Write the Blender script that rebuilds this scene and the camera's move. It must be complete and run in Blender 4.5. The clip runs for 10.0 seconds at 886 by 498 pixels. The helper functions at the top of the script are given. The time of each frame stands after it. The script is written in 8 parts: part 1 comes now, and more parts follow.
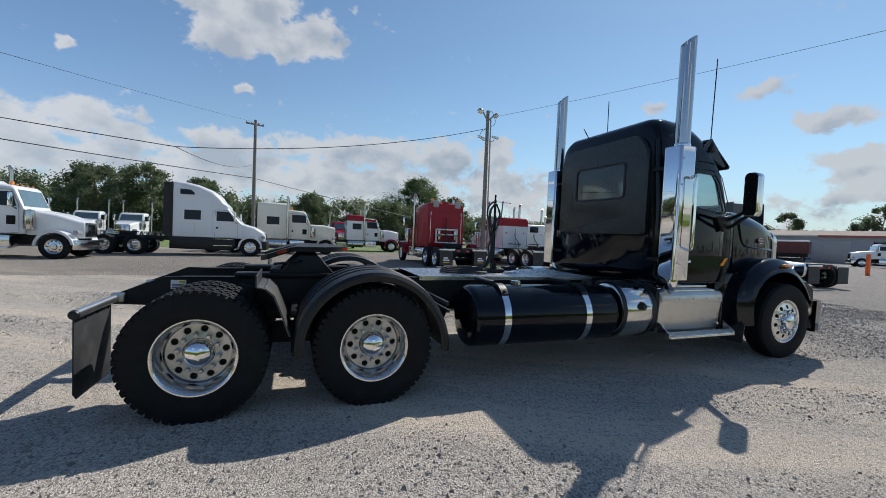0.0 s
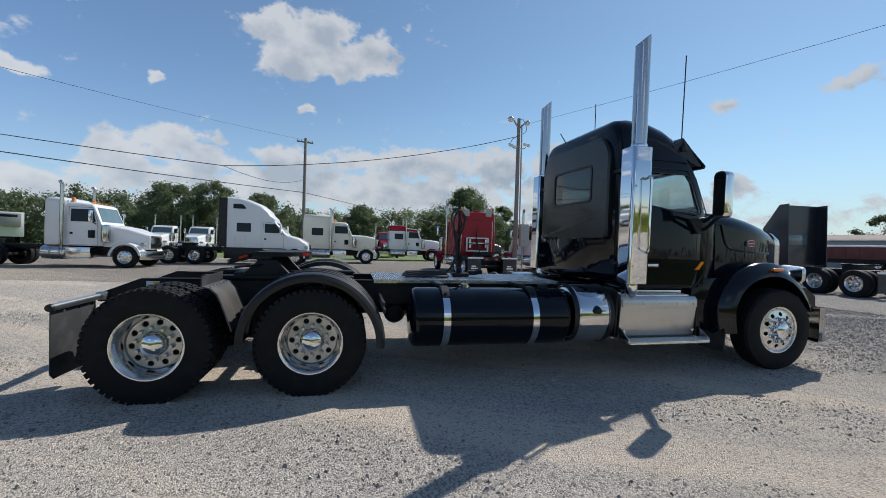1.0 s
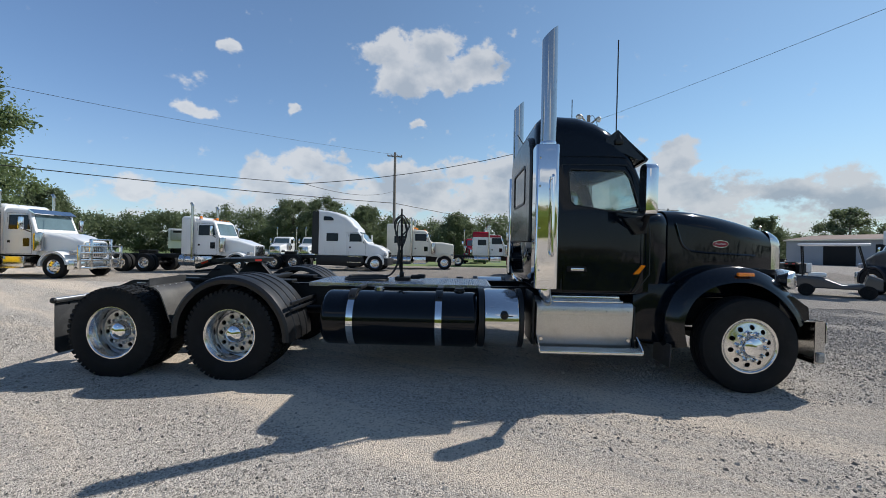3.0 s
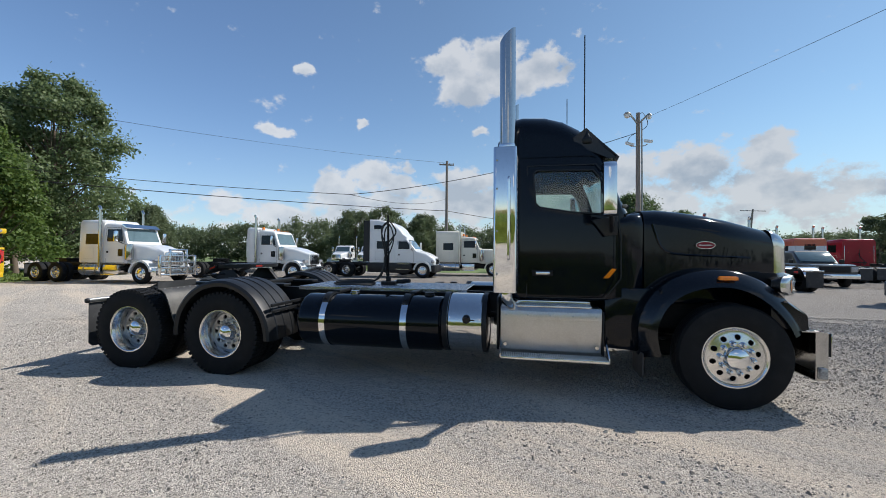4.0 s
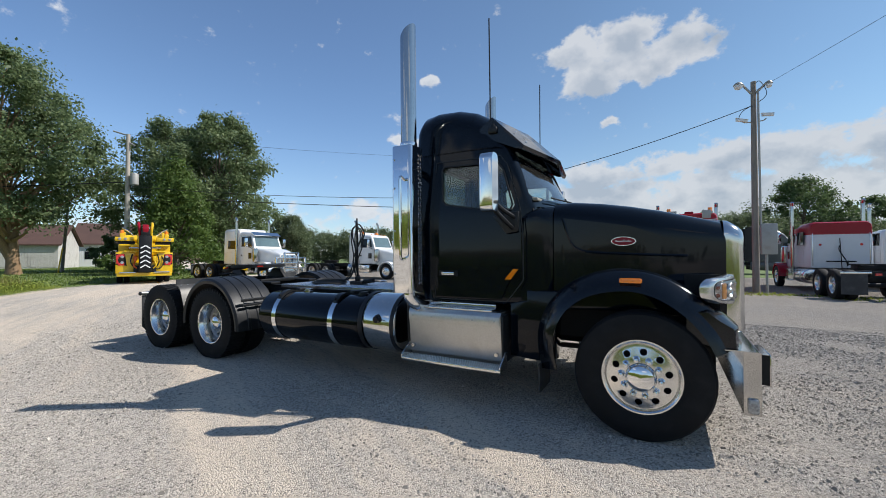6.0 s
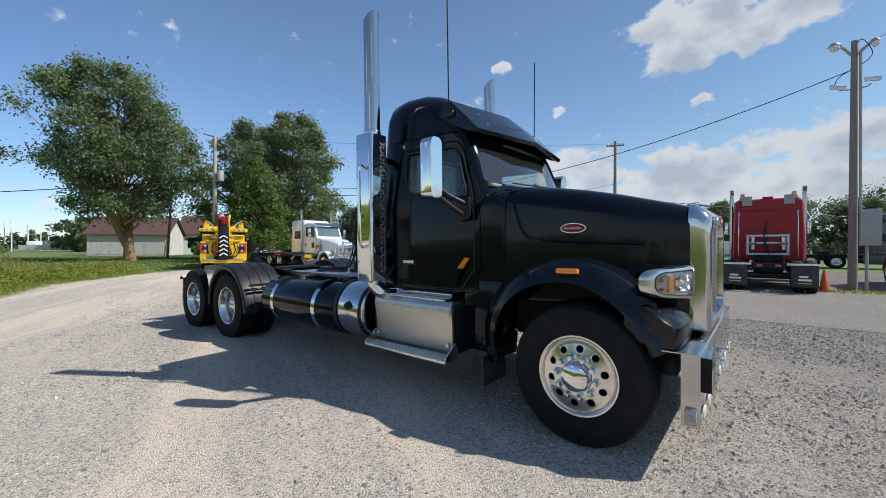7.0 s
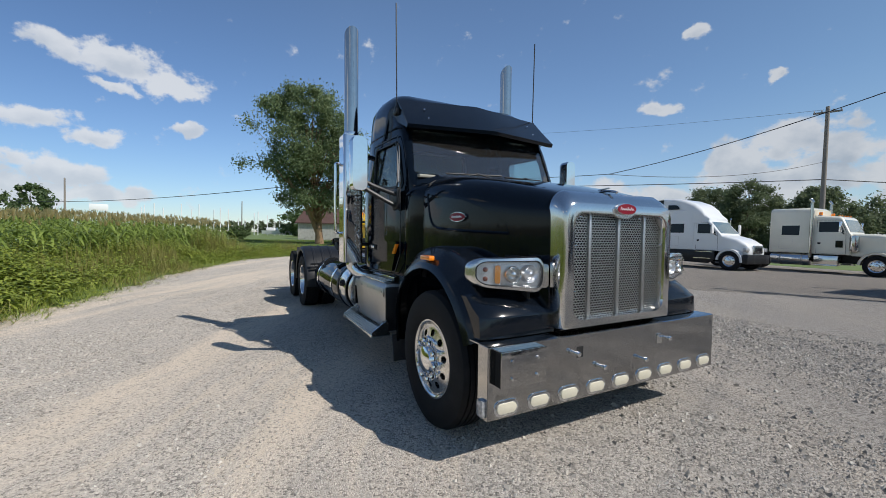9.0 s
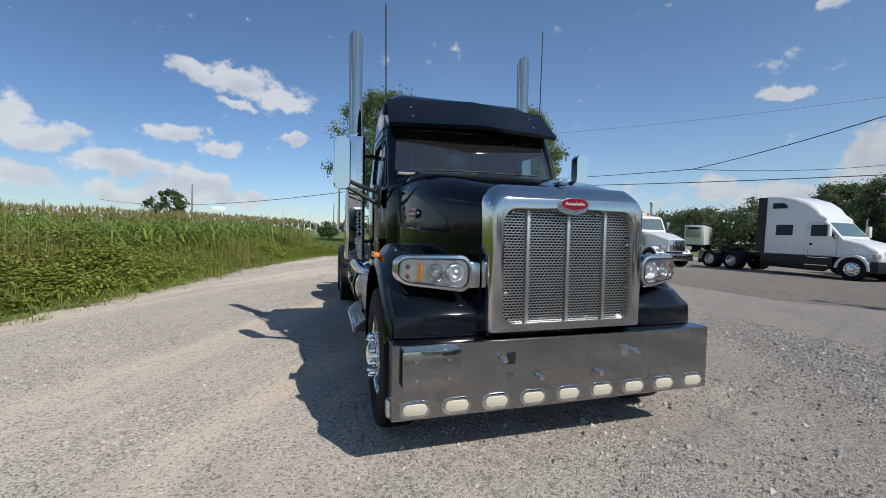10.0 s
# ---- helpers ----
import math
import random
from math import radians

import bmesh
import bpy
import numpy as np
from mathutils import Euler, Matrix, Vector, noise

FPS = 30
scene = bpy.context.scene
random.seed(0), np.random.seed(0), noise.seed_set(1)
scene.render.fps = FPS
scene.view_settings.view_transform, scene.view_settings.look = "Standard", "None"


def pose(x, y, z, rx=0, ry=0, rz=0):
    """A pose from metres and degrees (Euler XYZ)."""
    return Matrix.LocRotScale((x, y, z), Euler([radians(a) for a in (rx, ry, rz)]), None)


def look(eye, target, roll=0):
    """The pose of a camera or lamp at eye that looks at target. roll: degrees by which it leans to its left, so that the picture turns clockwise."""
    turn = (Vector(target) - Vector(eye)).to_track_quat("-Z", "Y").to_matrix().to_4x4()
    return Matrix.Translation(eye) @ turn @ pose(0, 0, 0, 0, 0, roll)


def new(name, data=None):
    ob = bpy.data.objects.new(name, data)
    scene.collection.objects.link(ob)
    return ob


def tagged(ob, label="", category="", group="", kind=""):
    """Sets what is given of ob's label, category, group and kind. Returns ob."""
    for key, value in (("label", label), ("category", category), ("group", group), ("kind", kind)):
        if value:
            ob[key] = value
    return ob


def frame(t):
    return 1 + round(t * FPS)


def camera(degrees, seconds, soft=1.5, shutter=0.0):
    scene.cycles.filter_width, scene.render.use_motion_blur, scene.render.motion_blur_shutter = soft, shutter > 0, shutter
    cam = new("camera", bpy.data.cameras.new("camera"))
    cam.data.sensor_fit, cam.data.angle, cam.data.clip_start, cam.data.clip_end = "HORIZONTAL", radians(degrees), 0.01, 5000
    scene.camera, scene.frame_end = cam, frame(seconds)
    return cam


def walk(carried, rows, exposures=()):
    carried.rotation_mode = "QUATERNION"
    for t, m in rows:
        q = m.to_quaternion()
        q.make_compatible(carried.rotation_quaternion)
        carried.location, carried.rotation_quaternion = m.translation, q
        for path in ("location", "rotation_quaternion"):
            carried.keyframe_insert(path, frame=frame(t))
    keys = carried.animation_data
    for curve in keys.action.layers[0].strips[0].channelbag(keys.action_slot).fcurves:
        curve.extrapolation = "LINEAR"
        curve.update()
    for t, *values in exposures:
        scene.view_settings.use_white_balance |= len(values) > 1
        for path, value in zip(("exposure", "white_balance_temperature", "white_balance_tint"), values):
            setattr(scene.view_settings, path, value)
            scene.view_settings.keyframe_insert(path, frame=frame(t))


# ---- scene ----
cam = camera(95.4, 10.0, 0.9)
PATH = [
    (0, (0.657, -4.747, 1.456), (1.356, -2.874, 1.403), 2.23),
    (0.5, (1.177, -5.056, 1.457), (1.749, -3.140, 1.425), 2.21),
    (1, (1.707, -5.277, 1.439), (2.153, -3.328, 1.425), 1.68),
    (1.5, (2.268, -5.479, 1.458), (2.578, -3.504, 1.454), 1.10),
    (2, (2.818, -5.668, 1.482), (2.995, -3.676, 1.477), 0.89),
    (2.5, (3.387, -5.704, 1.484), (3.440, -3.704, 1.480), 0.94),
    (4, (5.078, -5.643, 1.456), (4.681, -3.683, 1.493), 0.44),
    (4.5, (5.659, -5.541, 1.463), (5.101, -3.621, 1.508), 0.01),
    (5, (6.196, -5.302, 1.484), (5.493, -3.431, 1.532), -0.32),
    (5.5, (6.805, -5.137, 1.477), (5.963, -3.324, 1.525), -0.36),
    (6, (7.280, -4.831, 1.457), (6.315, -3.080, 1.496), -0.01),
    (7.5, (8.680, -3.795, 1.436), (7.274, -2.373, 1.405), 0.18),
    (8, (9.139, -3.427, 1.451), (7.593, -2.158, 1.408), 0.24),
    (8.5, (9.465, -3.003, 1.456), (7.802, -1.894, 1.399), 0.78),
    (9, (9.856, -2.593, 1.440), (8.094, -1.649, 1.372), 1.52),
    (9.5, (10.080, -2.118, 1.424), (8.234, -1.351, 1.350), 1.86),
    (10, (10.198, -1.599, 1.443), (8.281, -1.036, 1.366), 1.98),
]
walk(cam, [(t, look(eye, target, roll)) for t, eye, target, roll in PATH], [(0, -0.04), (2.5, -0.02), (5, 0.1), (6.5, 0.1), (8.5, -0.06), (10, -0.2)])

# ---- light: one late-morning sun, clear sky with cumulus ----
SUN_TO = Vector((0.84, 0.51, 1.0)).normalized()
sun_data = bpy.data.lights.new("sun", "SUN")
sun_data.energy, sun_data.angle, sun_data.color = 5.0, radians(0.55), (1.0, 0.955, 0.895)
sun = new("sun", sun_data)
sun.matrix_world = look((0, 0, 60), Vector((0, 0, 60)) - SUN_TO)

world = bpy.data.worlds.new("sky")
scene.world = world
world.use_nodes = True
wt = world.node_tree
wn, wl = wt.nodes, wt.links
wn.clear()


def wmath(op, a, b=0.0, c=None, clamp=False):
    n = wn.new("ShaderNodeMath")
    n.operation, n.use_clamp = op, clamp
    for i, v in enumerate((a, b) if c is None else (a, b, c)):
        if isinstance(v, (int, float)):
            n.inputs[i].default_value = v
        else:
            wl.new(v, n.inputs[i])
    return n.outputs[0]


def wdot(v, d):
    n = wn.new("ShaderNodeVectorMath")
    n.operation = "DOT_PRODUCT"
    wl.new(v, n.inputs[0])
    n.inputs[1].default_value = d
    return n.outputs["Value"]


sky = wn.new("ShaderNodeTexSky")
sky.sky_type, sky.sun_disc = "NISHITA", False
sky.sun_elevation, sky.sun_rotation = math.asin(SUN_TO.z), math.atan2(SUN_TO.x, SUN_TO.y)
sky.altitude, sky.air_density, sky.dust_density, sky.ozone_density = 60, 1.0, 0.1, 3.4
coord = wn.new("ShaderNodeTexCoord")
V = coord.outputs["Generated"]

# cumulus clouds, each of several lobes: azimuth, elevation, half width, half height (degrees)
warp_noise = wn.new("ShaderNodeTexNoise")
warp_noise.inputs["Scale"].default_value, warp_noise.inputs["Detail"].default_value = 13.0, 5
wl.new(V, warp_noise.inputs["Vector"])
shift = wn.new("ShaderNodeVectorMath")
shift.operation = "MULTIPLY_ADD"
wl.new(warp_noise.outputs["Color"], shift.inputs[0])
shift.inputs[1].default_value, shift.inputs[2].default_value = (0.07, 0.07, 0.07), (-0.035, -0.035, -0.035)
warped = wn.new("ShaderNodeVectorMath")
wl.new(V, warped.inputs[0])
wl.new(shift.outputs[0], warped.inputs[1])
WV = warped.outputs[0]
masks = []


def cloud(*lobes, soft=1.2):
    """Adds a cloud: a soft union of ellipses, and how far below its middle each point lies."""
    whole, under = None, None
    for az, el, rw, rh in lobes:
        a, e = radians(az), radians(el)
        local = wn.new("ShaderNodeMapping")
        local.vector_type = "TEXTURE"
        local.inputs["Location"].default_value = (math.cos(a) * math.cos(e), math.sin(a) * math.cos(e), math.sin(e))
        local.inputs["Rotation"].default_value = (0, -e, a)
        local.inputs["Scale"].default_value = (0.6, math.sin(radians(rw * 1.18)), math.sin(radians(rh * 1.18)))
        wl.new(WV, local.inputs["Vector"])
        far = wn.new("ShaderNodeVectorMath")
        far.operation = "LENGTH"
        wl.new(local.outputs[0], far.inputs[0])
        m1 = wmath("SUBTRACT", soft, far.outputs["Value"], clamp=True)
        parts = wn.new("ShaderNodeSeparateXYZ")
        wl.new(local.outputs[0], parts.inputs[0])
        u1 = wmath("MULTIPLY", m1, wmath("MULTIPLY_ADD", parts.outputs["Z"], -0.8, 0.35))
        whole = m1 if whole is None else wmath("SMOOTH_MAX", whole, m1, 0.25)
        under = u1 if under is None else wmath("MAXIMUM", under, u1)
    masks.append((whole, under))


cloud((100.5, 26.1, 3.3, 2.3), (94.3, 25.9, 5.0, 3.2), (88.2, 24.7, 4.4, 2.9), (98.5, 23.0, 4.4, 3.0), (92.6, 23.4, 5.1, 2.2))
cloud((120.0, 23.4, 1.5, 0.8), (124.3, 15.8, 2.5, 1.0), (96.1, 16.8, 2.1, 0.8), (42.5, 17.4, 1.5, 0.7), (32.2, 17.3, 3.0, 1.4), (26.4, 13.7, 3.3, 1.6), (113.5, 18.0, 0.9, 0.7))
cloud((-164.8, 17.4, 3.6, 1.5), (-169.6, 17.6, 4.0, 2.1), (-174.5, 16.3, 3.2, 2.4), (-169.0, 14.7, 2.3, 0.8))
cloud((-162.3, 10.8, 3.7, 1.5), (-151.5, 8.6, 3.8, 2.0), (-148.5, 10.2, 2.5, 2.0), (-167.4, 9.3, 2.7, 1.0), (-175.4, 11.9, 2.2, 0.8))
cloud((-157.9, 6.2, 5.1, 1.7), (-164.8, 5.8, 3.9, 1.9), (-170.6, 3.9, 1.9, 1.4), (-148.0, 4.0, 5.0, 1.6), (-162.3, 3.2, 9.0, 1.6))
cloud((111.0, 11.4, 4.7, 2.4), (106.8, 10.5, 3.0, 2.5), (116.0, 9.3, 3.2, 2.9), (112.3, 6.9, 10.0, 2.5), (97.8, 10.5, 5.4, 2.3), (130.1, 6.2, 3.4, 1.8), (120.0, 4.5, 12.0, 2.4))
cloud((87.8, 11.4, 6.0, 2.1), (79.5, 11.4, 7.9, 2.7), (70.8, 11.2, 7.0, 2.9), (62.9, 11.8, 3.5, 2.6), (80.9, 7.2, 19.2, 3.4), (97.0, 7.0, 14.0, 3.2), (62.0, 7.2, 9.0, 3.2))
cloud((50.5, 6.9, 6.5, 2.2), (42.4, 7.7, 2.2, 1.9), (45.4, 5.7, 4.2, 1.9), (24.2, 8.9, 3.4, 2.0), (20.0, 6.5, 9.0, 2.0))
cloud((-40.0, 24.0, 8.0, 3.6), (-80.0, 16.0, 11.0, 4.0), (-118.0, 21.0, 7.0, 3.2), (-10.0, 9.0, 8.0, 2.4))
mask, below = masks[0]
for w_, u_ in masks[1:]:
    mask, below = wmath("MAXIMUM", mask, w_), wmath("MAXIMUM", below, u_)
# a thin broken veil low over the horizon
height = wdot(V, (0, 0, 1))
veil = wmath("SUBTRACT", 0.62, wmath("DIVIDE", wmath("ABSOLUTE", wmath("SUBTRACT", height, 0.07)), 0.16), clamp=True)
north = wmath("MULTIPLY_ADD", wdot(V, (0.1, 0.99, 0)), 0.6, 0.4, clamp=True)
mask = wmath("MAXIMUM", mask, wmath("MULTIPLY", veil, north))

squash = wn.new("ShaderNodeMapping")
squash.inputs["Scale"].default_value = (1, 1, 1.35)
wl.new(V, squash.inputs["Vector"])
puff = wn.new("ShaderNodeTexNoise")
puff.inputs["Scale"].default_value, puff.inputs["Detail"].default_value, puff.inputs["Roughness"].default_value = 21.0, 9, 0.6
wl.new(squash.outputs[0], puff.inputs["Vector"])
dens = wmath("ADD", mask, wmath("MULTIPLY_ADD", puff.outputs["Fac"], 1.7, -1.17))
cover = wn.new("ShaderNodeMapRange")
cover.interpolation_type = "SMOOTHSTEP"
cover.inputs["From Min"].default_value, cover.inputs["From Max"].default_value = 0.0, 0.35
wl.new(dens, cover.inputs["Value"])
# undersides and thick middles are greyer than the sunlit tops
shade_noise = wn.new("ShaderNodeTexNoise")
shade_noise.inputs["Scale"].default_value, shade_noise.inputs["Detail"].default_value = 12.0, 9
wl.new(squash.outputs[0], shade_noise.inputs["Vector"])
thick = wmath("ADD", wmath("MULTIPLY", below, 1.3), wmath("MULTIPLY_ADD", shade_noise.outputs["Fac"], 4.4, wmath("MULTIPLY_ADD", dens, 0.55, -2.55)), clamp=True)
thick = wmath("MULTIPLY", thick, wmath("MULTIPLY_ADD", wdot(V, (SUN_TO.x, SUN_TO.y, 0)), 0.28, 0.56), clamp=True)
ccol = wn.new("ShaderNodeMix")
ccol.data_type = "RGBA"
ccol.inputs["A"].default_value, ccol.inputs["B"].default_value = (4.7, 4.9, 5.2, 1), (2.0, 2.55, 3.3, 1)
wl.new(thick, ccol.inputs["Factor"])
both = wn.new("ShaderNodeMix")
both.data_type = "RGBA"
wl.new(wmath("MULTIPLY", cover.outputs[0], 0.9), both.inputs["Factor"])
# pale haze along the horizon, thicker towards the sun
hazy = wn.new("ShaderNodeMix")
hazy.data_type = "RGBA"
rise = wmath("SUBTRACT", 1.0, wmath("DIVIDE", wmath("ABSOLUTE", height), 0.34), clamp=True)
towards = wmath("MULTIPLY_ADD", wdot(V, (SUN_TO.x, SUN_TO.y, 0)), 0.46, 0.49)
wl.new(wmath("MULTIPLY", wmath("MULTIPLY", rise, rise), towards), hazy.inputs["Factor"])
deep = wn.new("ShaderNodeMix")
deep.data_type, deep.blend_type = "RGBA", "MULTIPLY"
wl.new(wmath("MULTIPLY_ADD", wdot(V, (SUN_TO.x, SUN_TO.y, 0)), -3.0, -1.3, clamp=True), deep.inputs["Factor"])
clear = wn.new("ShaderNodeMix")
clear.data_type, clear.blend_type = "RGBA", "MULTIPLY"
wl.new(wmath("MULTIPLY_ADD", wdot(V, (-0.87, 0.5, 0)), 2.0, -1.15, clamp=True), clear.inputs["Factor"])
wl.new(sky.outputs[0], clear.inputs["A"])
clear.inputs["B"].default_value = (1.08, 1.17, 1.25, 1)
sunny = wn.new("ShaderNodeMix")
sunny.data_type, sunny.blend_type = "RGBA", "MULTIPLY"
wl.new(wmath("MULTIPLY_ADD", wdot(V, (SUN_TO.x, SUN_TO.y, 0)), 1.4, 0.15, clamp=True), sunny.inputs["Factor"])
wl.new(clear.outputs["Result"], sunny.inputs["A"])
sunny.inputs["B"].default_value = (0.98, 1.03, 0.95, 1)
wl.new(sunny.outputs["Result"], deep.inputs["A"])
deep.inputs["B"].default_value = (0.57, 0.7, 0.87, 1)
wl.new(deep.outputs["Result"], hazy.inputs["A"])
hazy.inputs["B"].default_value = (3.1, 3.9, 4.75, 1)
wl.new(hazy.outputs["Result"], both.inputs["A"])
lit = wn.new("ShaderNodeVectorMath")
lit.operation = "SCALE"
wl.new(ccol.outputs["Result"], lit.inputs[0])
wl.new(wmath("MULTIPLY_ADD", wdot(V, (SUN_TO.x, SUN_TO.y, 0)), -0.26, 1.13), lit.inputs["Scale"])
wl.new(lit.outputs[0], both.inputs["B"])
back = wn.new("ShaderNodeBackground")
back.inputs["Strength"].default_value = 0.125
wl.new(both.outputs["Result"], back.inputs["Color"])
wout = wn.new("ShaderNodeOutputWorld")
wl.new(back.outputs[0], wout.inputs["Surface"])

# ---- materials ----


def mat(name, base, rough=0.5, metal=0.0, var=0.15, scale=3.0, bump=0.0, fine=60.0, coat=0.0, dirt=None, dirt_amount=0.35, spec=0.5, stretch=None, each=0.0):
    """A surface with slow stains and fine grain, at real size."""
    m = bpy.data.materials.new(name)
    m.use_nodes = True
    nt = m.node_tree
    n, l = nt.nodes, nt.links
    b = n["Principled BSDF"]
    b.inputs["Metallic"].default_value = metal
    b.inputs["Coat Weight"].default_value = coat
    b.inputs["Coat Roughness"].default_value = 0.04
    b.inputs["Specular IOR Level"].default_value = spec
    tc = n.new("ShaderNodeTexCoord")
    vec = tc.outputs["Object"]
    if stretch:
        mp = n.new("ShaderNodeMapping")
        mp.inputs["Scale"].default_value = stretch
        l.new(vec, mp.inputs["Vector"])
        vec = mp.outputs[0]
    slow = n.new("ShaderNodeTexNoise")
    slow.inputs["Scale"].default_value, slow.inputs["Detail"].default_value, slow.inputs["Roughness"].default_value = scale, 5, 0.6
    l.new(vec, slow.inputs["Vector"])
    grain = n.new("ShaderNodeTexNoise")
    grain.inputs["Scale"].default_value, grain.inputs["Detail"].default_value = fine, 4
    l.new(vec, grain.inputs["Vector"])
    mix = n.new("ShaderNodeMath")
    mix.operation = "MULTIPLY_ADD"
    mix.inputs[1].default_value = 0.5
    l.new(grain.outputs["Fac"], mix.inputs[0])
    half = n.new("ShaderNodeMath")
    half.operation = "MULTIPLY"
    half.inputs[1].default_value = 0.5
    l.new(slow.outputs["Fac"], half.inputs[0])
    l.new(half.outputs[0], mix.inputs[2])
    ramp = n.new("ShaderNodeValToRGB")
    ramp.color_ramp.elements[0].position, ramp.color_ramp.elements[1].position = 0.3, 0.7
    ramp.color_ramp.elements[0].color = (*[max(0.0, c * (1 - var)) for c in base], 1)
    ramp.color_ramp.elements[1].color = (*[min(1.0, c * (1 + var)) for c in base], 1)
    l.new(mix.outputs[0], ramp.inputs["Fac"])
    col = ramp.outputs["Color"]
    if each:
        info = n.new("ShaderNodeObjectInfo")
        hs = n.new("ShaderNodeHueSaturation")
        k = n.new("ShaderNodeMath")
        k.operation = "MULTIPLY_ADD"
        k.inputs[1].default_value, k.inputs[2].default_value = each, 1 - each / 2
        l.new(info.outputs["Random"], k.inputs[0])
        l.new(k.outputs[0], hs.inputs["Value"])
        l.new(col, hs.inputs["Color"])
        col = hs.outputs["Color"]
    if dirt:
        dr = n.new("ShaderNodeMapRange")
        dr.inputs["From Min"].default_value, dr.inputs["From Max"].default_value = 0.5, 0.78
        dr.inputs["To Max"].default_value = dirt_amount
        l.new(slow.outputs["Fac"], dr.inputs["Value"])
        dm = n.new("ShaderNodeMix")
        dm.data_type = "RGBA"
        dm.inputs["B"].default_value = (*dirt, 1)
        l.new(dr.outputs[0], dm.inputs["Factor"])
        l.new(col, dm.inputs["A"])
        col = dm.outputs["Result"]
    l.new(col, b.inputs["Base Color"])
    rr = n.new("ShaderNodeMapRange")
    rr.inputs["To Min"].default_value, rr.inputs["To Max"].default_value = max(0.02, rough * 0.75), min(1.0, rough * 1.25)
    l.new(mix.outputs[0], rr.inputs["Value"])
    l.new(rr.outputs[0], b.inputs["Roughness"])
    if bump:
        bp = n.new("ShaderNodeBump")
        bp.inputs["Strength"].default_value, bp.inputs["Distance"].default_value = bump, 0.01
        l.new(mix.outputs[0], bp.inputs["Height"])
        l.new(bp.outputs[0], b.inputs["Normal"])
    return m


def leafy(name, low, high, rough=0.5, through_light=0.35):
    """Foliage: each leaf or clump its own green, some light through it."""
    m = bpy.data.materials.new(name)
    m.use_nodes = True
    n, l = m.node_tree.nodes, m.node_tree.links
    b = n["Principled BSDF"]
    g = n.new("ShaderNodeNewGeometry")
    ramp = n.new("ShaderNodeValToRGB")
    ramp.color_ramp.elements[0].color, ramp.color_ramp.elements[1].color = (*low, 1), (*high, 1)
    tc = n.new("ShaderNodeTexCoord")
    nz = n.new("ShaderNodeTexNoise")
    nz.inputs["Scale"].default_value = 0.6
    l.new(tc.outputs["Object"], nz.inputs["Vector"])
    k = n.new("ShaderNodeMath")
    k.operation = "MULTIPLY_ADD"
    k.inputs[1].default_value = 0.55
    half = n.new("ShaderNodeMath")
    half.operation = "MULTIPLY"
    half.inputs[1].default_value = 0.45
    l.new(nz.outputs["Fac"], half.inputs[0])
    l.new(g.outputs["Random Per Island"], k.inputs[0])
    l.new(half.outputs[0], k.inputs[2])
    l.new(k.outputs[0], ramp.inputs["Fac"])
    l.new(ramp.outputs["Color"], b.inputs["Base Color"])
    b.inputs["Roughness"].default_value = rough
    b.inputs["Specular IOR Level"].default_value = 0.35
    tr = n.new("ShaderNodeBsdfTranslucent")
    l.new(ramp.outputs["Color"], tr.inputs["Color"])
    mx = n.new("ShaderNodeMixShader")
    mx.inputs["Fac"].default_value = through_light
    l.new(b.outputs[0], mx.inputs[1])
    l.new(tr.outputs[0], mx.inputs[2])
    l.new(mx.outputs[0], n["Material Output"].inputs["Surface"])
    return m


def glass(name, tint, film_share=0.02, gloss=0.06):
    m = bpy.data.materials.new(name)
    m.use_nodes = True
    n, l = m.node_tree.nodes, m.node_tree.links
    n.remove(n["Principled BSDF"])
    t = n.new("ShaderNodeBsdfTransparent")
    t.inputs["Color"].default_value = (*tint, 1)
    g = n.new("ShaderNodeBsdfGlossy")
    g.inputs["Roughness"].default_value = 0.015
    lw = n.new("ShaderNodeLayerWeight")
    lw.inputs["Blend"].default_value = 0.5
    pw = n.new("ShaderNodeMath")
    pw.operation = "POWER"
    pw.inputs[1].default_value = 4.0
    l.new(lw.outputs["Facing"], pw.inputs[0])
    f = n.new("ShaderNodeMath")
    f.operation = "MULTIPLY_ADD"
    f.inputs[1].default_value, f.inputs[2].default_value = 0.85, gloss
    l.new(pw.outputs[0], f.inputs[0])
    mx = n.new("ShaderNodeMixShader")
    l.new(f.outputs[0], mx.inputs["Fac"])
    l.new(t.outputs[0], mx.inputs[1])
    l.new(g.outputs[0], mx.inputs[2])
    # a small share of grey diffuse film pales the pane
    film = n.new("ShaderNodeBsdfDiffuse")
    film.inputs["Color"].default_value = (0.5, 0.5, 0.48, 1)
    m2 = n.new("ShaderNodeMixShader")
    m2.inputs["Fac"].default_value = film_share
    l.new(mx.outputs[0], m2.inputs[1])
    l.new(film.outputs[0], m2.inputs[2])
    l.new(m2.outputs[0], n["Material Output"].inputs["Surface"])
    return m


M_BLACK = mat("black_paint", (0.0025, 0.0048, 0.009), 0.055, 0, 0.3, 1.5, dirt=(0.015, 0.0185, 0.023), dirt_amount=0.04, spec=0.28)
M_FENDER = mat("satin_black_fender_paint", (0.0035, 0.0055, 0.009), 0.12, 0, 0.25, 1.5, dirt=(0.04, 0.041, 0.042), dirt_amount=0.1, spec=0.42)
# cab's rear panel: paler, rougher black with mottled lighter patches
M_REARBLACK = mat("rear_panel_black", (0.013, 0.0158, 0.0185), 0.24, 0, 0.25, 1.5, dirt=(0.06, 0.063, 0.064), dirt_amount=0.3, spec=0.4)
M_PLASTIC = mat("black_plastic", (0.012, 0.013, 0.015), 0.42, 0, 0.25, 5, 0.15, 220, dirt=(0.044, 0.044, 0.043), dirt_amount=0.22, spec=0.35)
